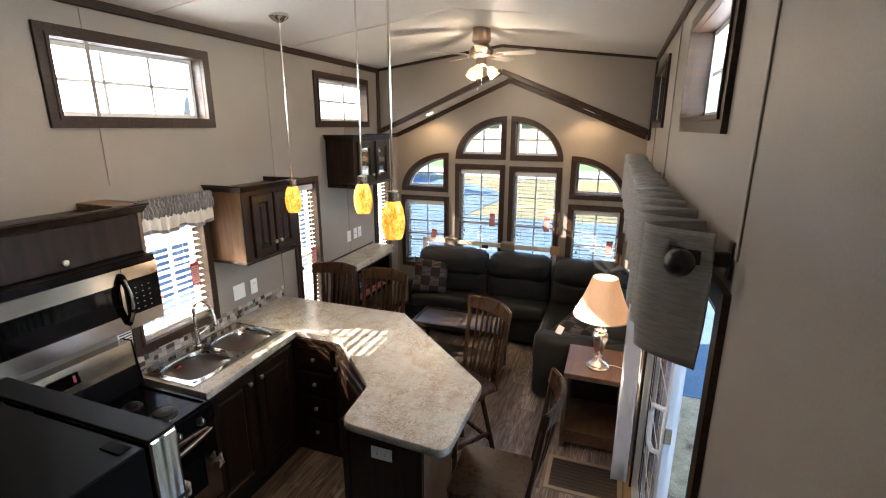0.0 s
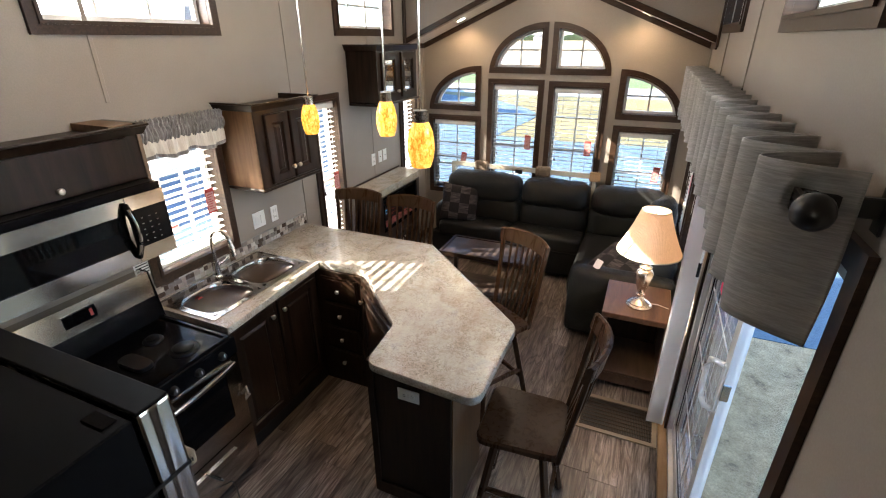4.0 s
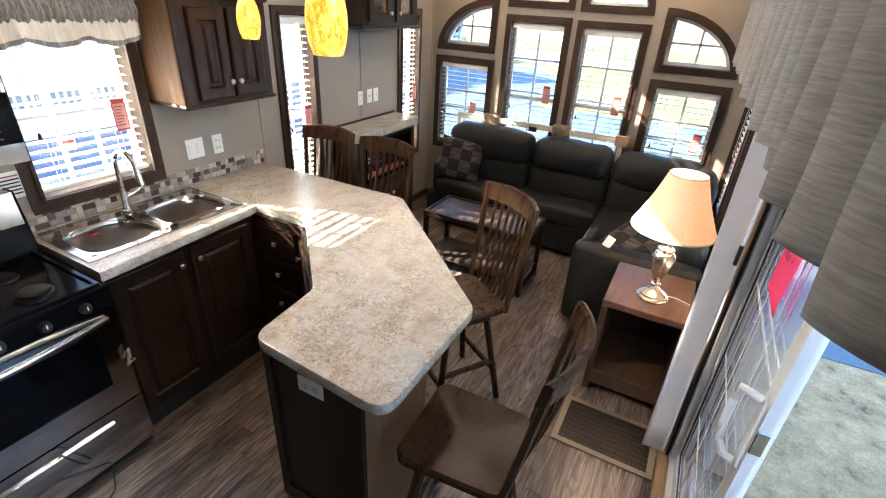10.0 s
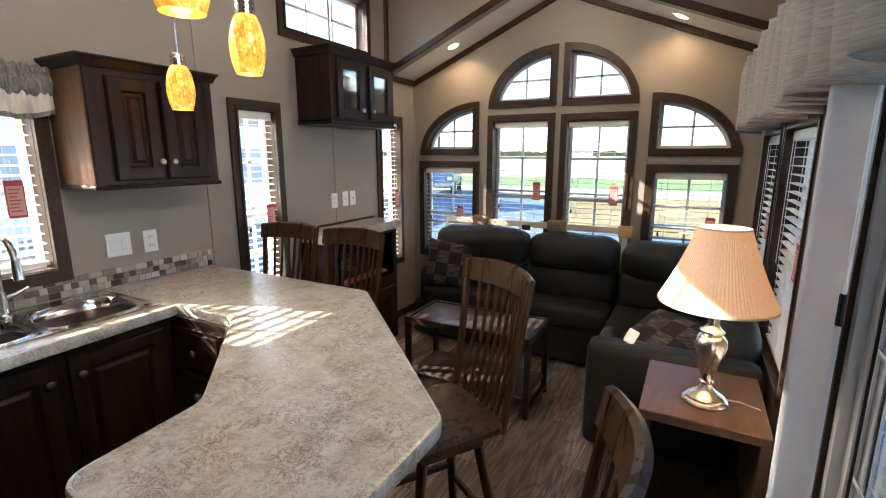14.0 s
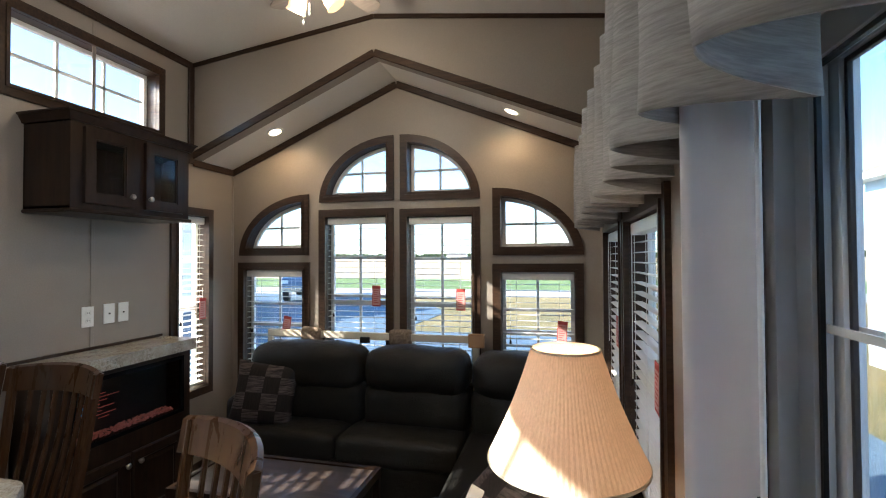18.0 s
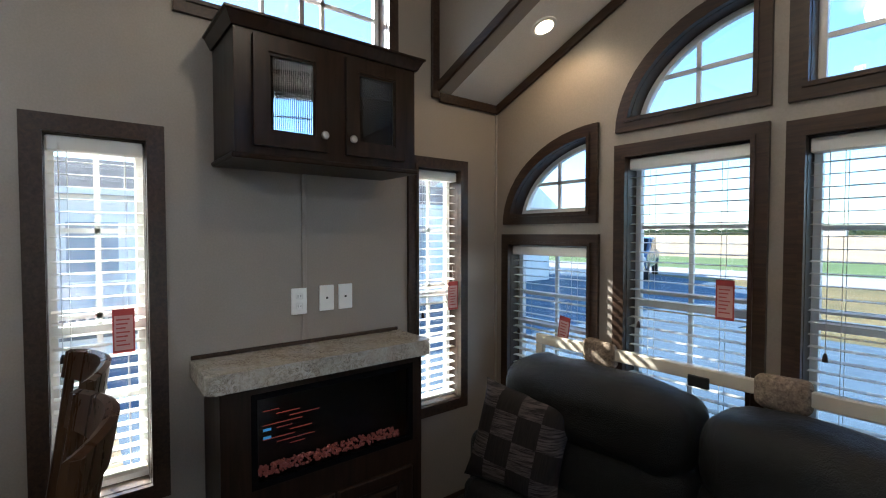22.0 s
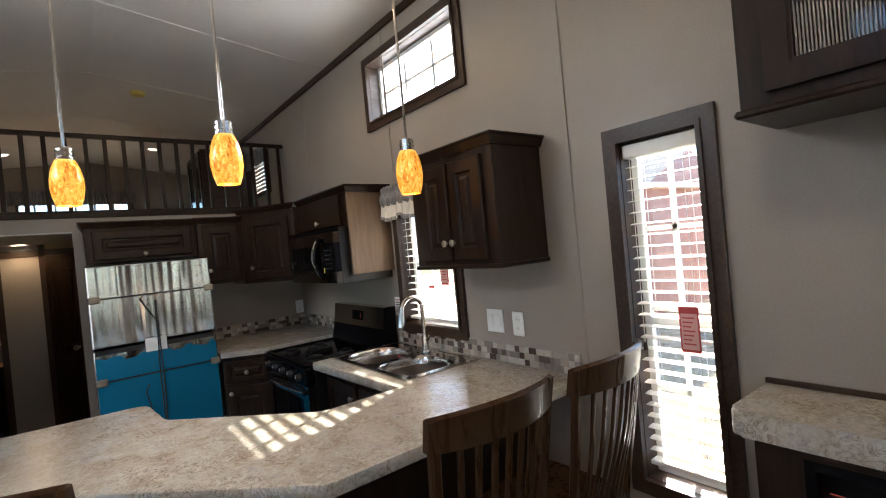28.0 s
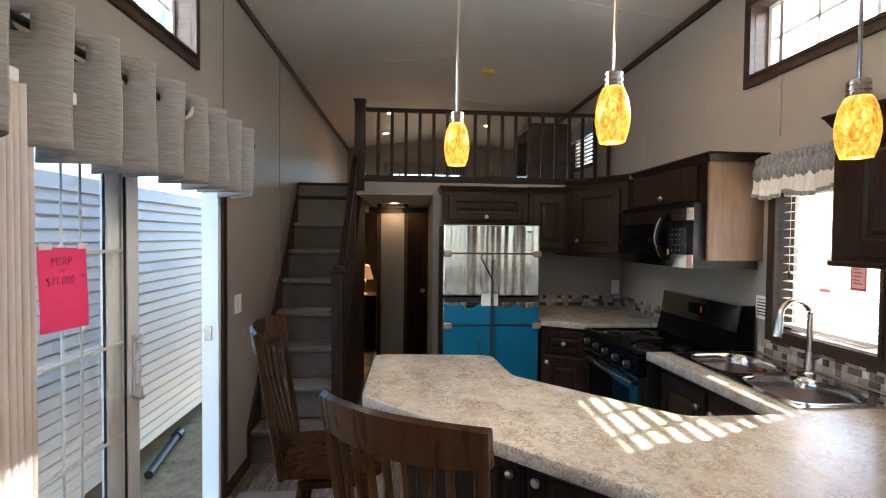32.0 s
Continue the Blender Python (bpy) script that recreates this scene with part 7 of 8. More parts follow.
def build_stairs():
    st = thing("stairs", kind="structure", label="steep carpeted loft stairs with dark risers and stringers", category="stairs")
    for k in range(TREADS):
        y = FOOT_Y - RUN * k
        z = RISE * (k + 1)
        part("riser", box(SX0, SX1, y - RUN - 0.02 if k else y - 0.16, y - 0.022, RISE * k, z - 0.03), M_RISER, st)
        part("tread", soft_box(SX0, SX1, y - RUN - 0.015, y + 0.012, z - 0.045, z, 0.016, 0, 8, k, 0.004), M_CARPET, st, "grey-brown looped carpet tread", True)
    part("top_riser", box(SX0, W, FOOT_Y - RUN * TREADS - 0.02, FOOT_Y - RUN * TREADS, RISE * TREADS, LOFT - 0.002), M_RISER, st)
    yt = FOOT_Y - RUN * TREADS
    part("riser_face", box(SX0, SX1, yt, yt + 0.012, RISE * TREADS + 0.002, LOFT - 0.155), M_CARPET, st)
    part("riser_band", box(SX0, SX1, yt, yt + 0.018, LOFT - 0.155, LOFT - 0.120), M_TRIM, st)
    part("landing_face", box(SX0, SX1, yt, yt + 0.012, LOFT - 0.120, LOFT - 0.022), M_CARPET, st)
    part("landing_nosing", box(SX0, SX1, yt - 0.02, yt + 0.026, LOFT - 0.022, LOFT + 0.004, 0.006), M_TRIM, st)
    # wall-side skirt board
    y_top, z_top = FOOT_Y - RUN * TREADS, RISE * TREADS
    prof = [(FOOT_Y + 0.03, 0.0), (FOOT_Y + 0.03, RISE + 0.03), (y_top + 0.02, z_top + RISE + 0.03), (y_top + 0.02, z_top - 0.15), (FOOT_Y - 0.35, 0.0)]
    part("wall_stringer", slab(prof, 0.001, 0.015, on_right), M_TRIM, st)

    def at(x):
        return lambda u, v, w: (x + w, u, v)
    prof = [(FOOT_Y + 0.01, 0.0), (FOOT_Y + 0.01, RISE + 0.02), (y_top, z_top + RISE), (y_top, LOFT - 0.10), (-0.35, 1.9), (-0.35, 0.0)]
    part("open_stringer", slab(prof, 0.0, 0.035, at(2.305)), M_CAB, st)
    rail = thing("stair_rail", label="dark stained stair handrail with square balusters and newel", category="railing")
    part("newel_post", box(2.258, 2.332, NEWEL_Y + 0.046, NEWEL_Y + 0.120, 0.0, 1.30, 0.004), M_CAB, rail)
    cap = part("newel_cap", box(2.244, 2.346, NEWEL_Y + 0.033, NEWEL_Y + 0.133, 1.30, 1.318, 0.006), M_CAB, rail)
    part("cap_block", box(2.266, 2.324, NEWEL_Y + 0.054, NEWEL_Y + 0.112, 1.317, 1.345, 0.008), M_CAB, cap)
    part("handrail", bar((2.300, NEWEL_Y + 0.07, 1.25 - PITCH * 0.10), (2.315, LOFT_Y + 0.02, 1.25 + PITCH * (NEWEL_Y - LOFT_Y - 0.05)), 0.045, 0.06, 0.008), M_CAB, rail)
    for k in range(8):
        y = NEWEL_Y - 0.16 - k * 0.105
        z = RISE * (1 + (FOOT_Y - y) / RUN) - 0.06
        part("baluster", box(2.30, 2.328, y - 0.014, y + 0.014, z - 0.03, 1.225 + PITCH * (NEWEL_Y - y), 0.002), M_CAB, rail)


def build_loft():
    tagged(part("floor_loft", box(0.0, 2.30, END, LOFT_Y, LOFT - 0.11, LOFT), M_RUG), "tan carpeted loft floor", "floor", kind="structure")
    tagged(part("floor_landing", box(2.301, W, END, FOOT_Y - RUN * TREADS - 0.021, LOFT - 0.11, LOFT), M_RUG), "tan carpeted stair landing", "floor", kind="structure")
    f = thing("trim", kind="structure", label="fascia in a shadowed taupe and dark edge of the loft", category="trim")
    # fascia takes the darker wall colour to stand for the shadow on it
    part("fascia", box(0.0, 2.30, LOFT_Y, LOFT_Y + 0.012, LOFT - 0.115, LOFT - 0.015), M_WALL, f)
    part("floor_edge", box(0.0, 2.30, LOFT_Y - 0.03, LOFT_Y + 0.025, LOFT - 0.015, LOFT + 0.02, 0.004), M_CAB, f)
    r = thing("loft_railing", label="dark stained loft railing with square balusters and newel", category="railing")
    yr = LOFT_Y - 0.03
    part("newel_post", box(2.235, 2.325, yr - 0.045, yr + 0.045, LOFT - 0.10, 2.70, 0.004), M_CAB, r)
    part("newel_cap", box(2.225, 2.335, yr - 0.055, yr + 0.055, 2.70, 2.725, 0.008), M_CAB, r)
    part("top_rail", box(0.002, 2.235, yr - 0.02, yr + 0.02, 2.625, 2.66, 0.005), M_CAB, r)
    part("bottom_rail", box(0.002, 2.235, yr - 0.015, yr + 0.015, LOFT + 0.02, LOFT + 0.045, 0.003), M_CAB, r)
    me = mesh_of("baluster", box(-0.014, 0.014, -0.014, 0.014, LOFT + 0.045, 2.625, 0.002), M_CAB)
    for k in range(18):
        shared("baluster", me, r, Matrix.Translation((2.125 - 0.122 * k, yr, 0)))
    w = thing("loft_wardrobe", label="dark wood cabinet in the loft", category="cabinet")
    part("body", box(0.10, 0.54, -1.2, -0.55, LOFT, 2.80, 0.004), M_TRIM, w)
    part("glass_door", box(0.54, 0.552, -1.16, -0.60, LOFT + 0.05, 2.74, 0.003), M_DARKGLASS, w, "dark glass door")
    part("door_frame", ring(rect_loop((-1.19, -0.56, LOFT + 0.02, 2.77)), rect_loop((-1.15, -0.61, LOFT + 0.06, 2.73)), 0.54, 0.558, lambda u, v, d: (d, u, v)), M_CAB, w)
    # gable-end window band and side window of the loft
    for nm, r4, m in (("window_18", (0.93, 2.22, 2.23, 2.63), None),):
        win = thing(nm, kind="structure", label="low white loft window with grille", category="window")
        y = END + 0.002
        pe = lambda u, v, d: (u, END + d, v)
        part("window_frame", ring(rect_loop(r4), rect_loop(inset(r4, 0.03)), 0.0, 0.02, pe), M_TRIM, win)
        part("pane", slab(rect_loop(inset(r4, 0.02)), -0.06, -0.064, pe), M_GLASS, win).visible_shadow = False
        for k in range(1, 6):
            u = 0.95 + 1.3 * k / 6
            part("muntin", slab(rect_loop((u - 0.012, u + 0.012, 2.26, 2.60)), -0.05, -0.03, pe), M_WHITE, win)
    v = thing("loft_valance", label="grey gathered valance on the loft window", category="curtain")
    b = gathered(0.9, 2.3, 2.585, 2.77, 0.05, 0.03, 40)
    moved(b, Matrix(((0, 1, 0, 0), (1, 0, 0, END), (0, 0, 1, 0), (0, 0, 0, 1))))
    part("cloth", b, M_KVAL, v, smooth=True)
    pl = on_left
    win = thing("window_19", kind="structure", label="small loft side window with blind", category="window")
    r4 = (-0.62, -0.05, 2.27, 2.72)
    part("window_frame", ring(rect_loop(r4), rect_loop(inset(r4, 0.04)), 0.0, 0.02, pl), M_TRIM, win)
    part("pane", slab(rect_loop(inset(r4, 0.03)), -0.06, -0.064, pl), M_GLASS, win).visible_shadow = False
    me = mesh_of("slat", box(0.008, 0.02, r4[0] + 0.045, r4[1] - 0.045, -0.012, 0.012), M_BLIND)
    for k in range(9):
        shared("blind_slat", me, win, Matrix.Translation((0, 0, 2.34 + 0.04 * k)))
    v = thing("loft_side_valance", label="grey gathered valance on the loft side window", category="curtain")
    part("cloth", gathered(-0.66, -0.02, 2.58, 2.76, 0.06, 0.03, 22), M_KVAL, v, smooth=True)
    b = thing("loft_bed", label="low bed with rumpled pale bedding in the loft", category="bed")
    part("mattress", soft_box(0.95, 2.25, -3.2, -1.5, LOFT, LOFT + 0.2, 0.05, 0, 8, 4, 0.01), M_LINEN, b, smooth=True)


def build_hall():
    t = tagged(part("wall_kitchen", box(0.0, 1.645, KBACK - 0.10, KBACK - 0.001, 0.0, LOFT - 0.111), M_WALL), "taupe kitchen back wall", "wall", kind="structure")
    tagged(part("wall_hall_side", box(1.60, 1.645, END, KBACK - 0.10, 0.0, LOFT - 0.111), M_WALL), "taupe hall side wall", "wall", kind="structure")
    tagged(part("ceiling_hall", box(1.645, 2.305, END, LOFT_Y, LOFT - 0.125, LOFT - 0.111), M_SOFFIT), "cream hall ceiling under the loft", "ceiling", kind="structure")
    y = -0.75
    tagged(part("wall_hall_end", box(1.90, 2.17, y - 0.08, y, 0.0, LOFT - 0.125), M_WALL), "taupe partition at the end of the hall", "wall", kind="structure")
    fr = thing("trim", kind="structure", label="dark door casing in the hall", category="trim")
    for x in (1.885, 2.185):
        part("casing", box(x - 0.022, x + 0.022, y - 0.09, y + 0.012, 0.0, LOFT - 0.126), M_TRIM, fr)
    part("head_casing", box(1.645, 2.30, y - 0.09, y + 0.012, 1.80, 1.86), M_TRIM, fr)
    d = thing("hall_door", label="dark wood interior door standing ajar in the hall", category="door")
    b = box(-0.25, 0.0, -0.018, 0.018, 0.01, 1.80, 0.003)
    m = Matrix.Translation((1.862, y + 0.03, 0)) @ Matrix.Rotation(radians(-30), 4, "Z")
    part("leaf", moved(b, m), M_CAB, d)
    for z0, z1 in ((0.15, 0.85), (0.97, 1.68)):
        part("panel", moved(box(-0.21, -0.04, 0.018, 0.023, z0, z1, 0.006), m), M_CAB, d)
    part("knob", moved(lathe([(0.012, 0), (0.012, 0.03), (0.026, 0.045), (0.02, 0.06)], 14), m @ Matrix.Translation((-0.22, 0.018, 0.95)) @ Matrix.Rotation(radians(-90), 4, "X")), M_KNOB, d)
    # bedroom beyond, with a small lit lamp
    l = thing("bedside_lamp", Matrix.Translation((2.49, -2.3, 0.70)), "small lit bedside lamp with cream shade", "lamp")
    part("lamp_foot", lathe([(0.05, 0), (0.05, 0.01), (0.015, 0.03), (0.03, 0.12), (0.012, 0.22)], 18), M_CHROME, l, smooth=True)
    part("shade", lathe([(0.12, 0.22), (0.06, 0.42)], 24, cap=False), M_SHADE, l)
    lamp_point("bedside_bulb", 2.49, -2.3, 1.02, 16.0, 0.04, (1.0, 0.62, 0.30))
    n = thing("bedside_table", label="dark wood bedside cabinet under a lamp", category="table")
    part("body", box(2.32, 2.68, -2.5, -2.1, 0.0, 0.70, 0.004), M_CAB, n)


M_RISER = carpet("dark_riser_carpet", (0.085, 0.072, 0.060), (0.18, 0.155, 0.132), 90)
build_stairs()
build_loft()
build_hall()

# ---- outside ----
M_GRASS = rough_ground("dry_grass", [(0.30, (0.12, 0.11, 0.035)), (0.5, (0.22, 0.17, 0.06)), (0.7, (0.33, 0.25, 0.10))], 0.35, 30.0, 0.04)
M_GRAVEL = rough_ground("pale_gravel", [(0.30, (0.12, 0.088, 0.045)), (0.41, (0.37, 0.27, 0.15)), (0.58, (0.50, 0.375, 0.215)), (0.75, (0.62, 0.48, 0.29))], 5.0, 55.0, 0.03)
# drive gravel with the blue of open shade mixed into its colour
M_DRIVE_SHADE = rough_ground("shade_blue_gravel", [(0.3, (0.070, 0.118, 0.168)), (0.6, (0.088, 0.146, 0.200)), (0.75, (0.104, 0.164, 0.218))], 0.8, 40.0, 0.008)
M_FIELD = rough_ground("stubble_field", [(0.3, (0.36, 0.25, 0.13)), (0.6, (0.52, 0.40, 0.24))], 0.08, 3.0, 0.05)
M_GREEN = rough_ground("green_verge", [(0.3, (0.08, 0.14, 0.035)), (0.7, (0.17, 0.24, 0.07))], 0.3, 14.0, 0.05)
M_ROADP = rough_ground("pale_road", [(0.3, (0.36, 0.36, 0.36)), (0.7, (0.45, 0.45, 0.44))], 0.5, 60.0, 0.01)
M_SIDING = material("vinyl_siding", (0.82, 0.76, 0.67), 0.45)
M_SIDINGW = material("white_siding", (0.88, 0.835, 0.755), 0.45)
M_REDS = material("red_siding", (0.34, 0.14, 0.11), 0.5)
M_ROOF = rough_ground("shingle_roof", [(0.3, (0.10, 0.095, 0.09)), (0.7, (0.17, 0.16, 0.15))], 3.0, 40.0, 0.01)
M_TANROOF = rough_ground("tan_roof", [(0.3, (0.42, 0.30, 0.17)), (0.7, (0.52, 0.40, 0.25))], 3.0, 40.0, 0.01)
M_HWIN = material("far_glass", (0.46, 0.46, 0.45), 0.4, Specular_IOR_Level=0.15)
M_TRUCK = material("blue_truck_paint", (0.07, 0.12, 0.20), 0.22, 0.2)
M_TYRE = material("tyre_rubber", (0.02, 0.02, 0.02), 0.8)
M_TREE = rough_ground("dark_foliage", [(0.3, (0.03, 0.05, 0.02)), (0.7, (0.07, 0.09, 0.035))], 2.0, 20.0, 0.05)
M_BARK = material("bark", (0.09, 0.065, 0.045), 0.9)


def build_ground():
    b = bmesh.new()
    n = 40
    g = [[b.verts.new((-900 + 1800 * i / n, -700 + 2200 * j / n, GROUND)) for j in range(n + 1)] for i in range(n + 1)]
    for i in range(n):
        for j in range(n):
            b.faces.new((g[i][j], g[i + 1][j], g[i + 1][j + 1], g[i][j + 1]))
    tagged(part("ground", b, M_GRASS), "dry yellow-green grass around the homes", "ground", kind="structure")
    for nm, r, z, m, lab in (("pavement", (-26, 13, -26, 9.0), 0.012, M_GRAVEL, "pale gravel pad under and around the home"),
                             ("road", (-700, 700, 30.0, 36.0), 0.02, M_ROADP, "pale asphalt road beyond the lawn"),
                             ("green_verge", (-700, 700, 36.0, 52.0), 0.015, M_GREEN, "green grass verge beyond the road"),
                             ("field", (-890, 890, 52.0, 1400.0), 0.018, M_FIELD, "tan harvested field to the horizon")):
        x0, x1, y0, y1 = r
        tagged(part(nm, box(x0, x1, y0, y1, GROUND - 0.2, GROUND + z), m), lab, "ground", kind="structure")
    d = thing("drive", kind="structure", label="grey fine gravel drive from the pad to the road, blue shade in its colour", category="road")
    part("drive_surface", prism(round_poly([(-26, 16.4), (-2.4, 16.4), (-1.9, 22.5), (-5.5, 26.6), (-11, 29.3), (-26, 30.0)], {2: 2.2, 3: 1.6}, 10), GROUND - 0.2, GROUND + 0.024), M_DRIVE_SHADE, d)
    # aprons: the same shade-blue colour painted on the gravel before the home
    part("side_apron", box(-20.0, -0.6, 4.25, 6.12, GROUND - 0.2, GROUND + 0.018), M_DRIVE_SHADE, d)
    part("apron", box(-20.0, 6.5, 6.12, 16.5, GROUND - 0.2, GROUND + 0.020), M_DRIVE_SHADE, d)


def house(name, x0, x1, y0, y1, z0, z1, mat, roof, label, windows=(), lap=0.0, ridge=1.0, along="y", roofmat=None, o=0.3):
    t = thing(name, label=label, category="house")
    part("wall", box(x0, x1, y0, y1, z0, z1), mat, t)
    b = bmesh.new()
    if along == "y":
        m = (x0 + x1) / 2
        vs = [b.verts.new(p) for p in ((x0 - o, y0 - o, z1), (m, y0 - o, z1 + ridge), (x1 + o, y0 - o, z1), (x0 - o, y1 + o, z1), (m, y1 + o, z1 + ridge), (x1 + o, y1 + o, z1))]
    else:
        m = (y0 + y1) / 2
        vs = [b.verts.new(p) for p in ((x0 - o, y0 - o, z1), (x0 - o, m, z1 + ridge), (x0 - o, y1 + o, z1), (x1 + o, y0 - o, z1), (x1 + o, m, z1 + ridge), (x1 + o, y1 + o, z1))]
    for f in ((0, 1, 2), (5, 4, 3), (0, 3, 4, 1), (1, 4, 5, 2), (0, 2, 5, 3)):
        b.faces.new([vs[i] for i in f])
    for f in b.faces:
        f.material_index = 1 if len(f.verts) == 3 else 0
    part("roof", b, [roofmat or roof, mat], t)
    part("fascia_board", box(x0 - o, x1 + o, y0 - o, y1 + o, z1 - 0.12, z1 - 0.002), M_SIDINGW, t)
    for face, u, v, w, h in windows:
        win = None
        if face == "+x":
            q = lambda d, a=0.0: box(x1, x1 + d, u - w / 2 - a, u + w / 2 + a, v - a, v + h + a)
        elif face == "-y":
            q = lambda d, a=0.0: box(u - w / 2 - a, u + w / 2 + a, y0 - d, y0, v - a, v + h + a)
        else:
            q = lambda d, a=0.0: box(x0 - d, x0, u - w / 2 - a, u + w / 2 + a, v - a, v + h + a)
        win = part("window", q(0.03, 0.07), M_SIDINGW, t)
        part("pane", q(0.04), M_HWIN, win)
    return t


def laps(t, x, y0, y1, z0, z1, h, mat, face=-1):
    me_b = bmesh.new()
    L = y1 - y0
    sec = [(0.0, 0.0), (0.030, 0.010), (0.031, 0.017), (0.012, h - 0.010), (0.0, h - 0.008)]
    rows = [[me_b.verts.new((face * s, y, z)) for s, z in sec] for y in (0, L)]
    for k in range(5):
        me_b.faces.new((rows[0][k], rows[0][(k + 1) % 5], rows[1][(k + 1) % 5], rows[1][k]))
    me_b.faces.new(rows[0])
    me_b.faces.new(rows[1][::-1])
    me = mesh_of("siding_board", me_b, mat)
    k = 0
    while z0 + h * k < z1 - 0.01:
        shared("siding_board", me, t, Matrix.Translation((x, y0, z0 + h * k)))
        k += 1


def build_neighbours():
    t = house("neighbour_home", 4.45, 8.2, -13.0, 1.6, -0.56, 1.98, M_SIDING, M_SIDINGW, "beige vinyl-sided mobile home alongside, raised on piers", ridge=0.10, along="y", o=0.04)
    laps(t, 4.45, -13.0, 1.6, -0.56, 1.96, 0.101, M_SIDING)
    part("corner_post", box(4.40, 4.46, 1.56, 1.63, -0.56, 1.97), M_SIDINGW, t)
    for y in (-11, -8, -5, -2, 0.8):
        part("pier", box(4.9, 5.3, y - 0.2, y + 0.2, GROUND, -0.56), M_GRAVEL, t)
    p = thing("drain_pipe", label="black drain pipe end on the gravel", category="pipe")
    part("pipe_run", tube([(4.22, 0.1, GROUND + 0.07), (4.40, -0.85, GROUND + 0.07)], 0.04, 12), M_BLACKM, p, smooth=True)
    part("pipe_collar", tube([(4.375, -0.72, GROUND + 0.07), (4.40, -0.85, GROUND + 0.07)], 0.055, 12), M_BLACKM, p, smooth=True)
    # white homes on the far left and front left
    t = house("white_home", -14.5, -10.5, 2.0, 16.0, GROUND + 0.3, 2.5, M_SIDINGW, M_ROOF, "white sided home across the gravel with dark windows", [("+x", y, 0.7, 0.9, 1.1) for y in (4.2, 6.2, 8.6, 10.4, 12.6)], ridge=0.9)
    part("skirting", box(-14.5, -10.45, 2.0, 16.0, GROUND, GROUND + 0.3), M_SIDING, t)
    house("red_home", -13.5, -9.6, -4.6, -1.2, GROUND, 2.6, M_REDS, M_ROOF, "barn-red sided cabin with white windows", [("+x", y, 0.6, 0.9, 1.2) for y in (-3.9, -2.3)], ridge=0.9)
    t = house("white_garage", -26.0, -13.0, 14.5, 22.5, GROUND, 2.9, M_SIDINGW, M_SIDINGW, "large white gabled garage beyond the drive", [("-y", x, 0.2, 1.0, 1.2) for x in (-22, -19.5, -15)], ridge=2.6, along="x", roofmat=M_ROOF)
    t = house("display_home", 8.2, 11.8, 4.6, 12.9, GROUND + 0.3, 3.05, M_SIDINGB, M_TANROOF, "pale blue-grey sided park home with tan roof edge", [("-x", y, 0.5, 0.8, 1.2) for y in (6.2, 8.8, 11.4)], ridge=0.8, along="y")
    # deck rail of the white home
    r = thing("deck_rail", label="white picket deck rail in front of the white home", category="railing")
    part("top_rail", box(-8.56, -8.5, 3.0, 10.0, 0.62, 0.68), M_SIDINGW, r)
    part("bottom_rail", box(-8.55, -8.51, 3.0, 10.0, -0.22, -0.16), M_SIDINGW, r)
    me = mesh_of("picket", box(-0.02, 0.02, -0.02, 0.02, -0.2, 0.62), M_SIDINGW)
    for k in range(50):
        shared("picket", me, r, Matrix.Translation((-8.53, 3.07 + 0.14 * k, 0)))
    for y in (3.0, 5.3, 7.7, 10.0):
        part("post", box(-8.58, -8.48, y - 0.05, y + 0.05, GROUND, 0.75), M_SIDINGW, r)
    d = thing("deck", label="raised timber deck of the white home", category="deck")
    part("deck_floor", box(-10.5, -8.45, 3.0, 10.0, -0.34, -0.26), M_STEP, d)
    part("deck_skirt", box(-10.45, -8.5, 3.05, 9.95, GROUND, -0.34), M_SIDINGW, d)


def build_truck():
    t = thing("pickup_truck", Matrix.Translation((-11.5, 27.5, GROUND + 0.024)) @ Matrix.Rotation(radians(-68), 4, "Z") @ Matrix.Scale(1.2, 4), "dark blue pickup truck parked on the gravel drive", "truck")
    prof = [(-2.7, 0.45), (2.65, 0.45), (2.7, 0.75), (2.6, 1.08), (1.35, 1.18), (0.75, 1.72), (-0.75, 1.78), (-1.0, 1.18), (-2.7, 1.12)]
    b = slab(prof, -0.95, 0.95, lambda u, v, w: (u, w, v))
    bmesh.ops.bevel(b, geom=b.edges[:], offset=0.06, segments=2, affect="EDGES")
    part("body", b, M_TRUCK, t, smooth=True)
    for s in (-1, 1):
        part("side_window", slab([(0.62, 1.66), (1.15, 1.22), (-0.85, 1.22), (-0.70, 1.70)], 0.955 * s, 0.962 * s, lambda u, v, w: (u, w, v)), M_DARKGLASS, t)
        for x in (1.75, -1.75):
            w = part("wheel", moved(lathe([(0.38, -0.12), (0.40, -0.06), (0.40, 0.06), (0.38, 0.12)], 24), Matrix.Translation((x, s * 0.86, 0.40)) @ Matrix.Rotation(radians(90), 4, "X")), M_TYRE, t, smooth=True)
            part("rim", moved(lathe([(0.24, -0.13), (0.24, 0.13)], 18), Matrix.Translation((x, s * 0.86, 0.40)) @ Matrix.Rotation(radians(90), 4, "X")), M_CHROME, w)
    part("windscreen", slab([(0.80, 1.70), (1.36, 1.20), (1.40, 1.20), (0.84, 1.70)], -0.8, 0.8, lambda u, v, w: (u, w, v)), M_DARKGLASS, t)
    part("bumper", box(2.66, 2.78, -0.9, 0.9, 0.48, 0.68, 0.03), M_CHROME, t)
    for s in (-1, 1):
        part("headlight", box(2.60, 2.70, s * 0.78 - 0.14, s * 0.78 + 0.14, 0.82, 0.98, 0.02), M_PLATE, t)


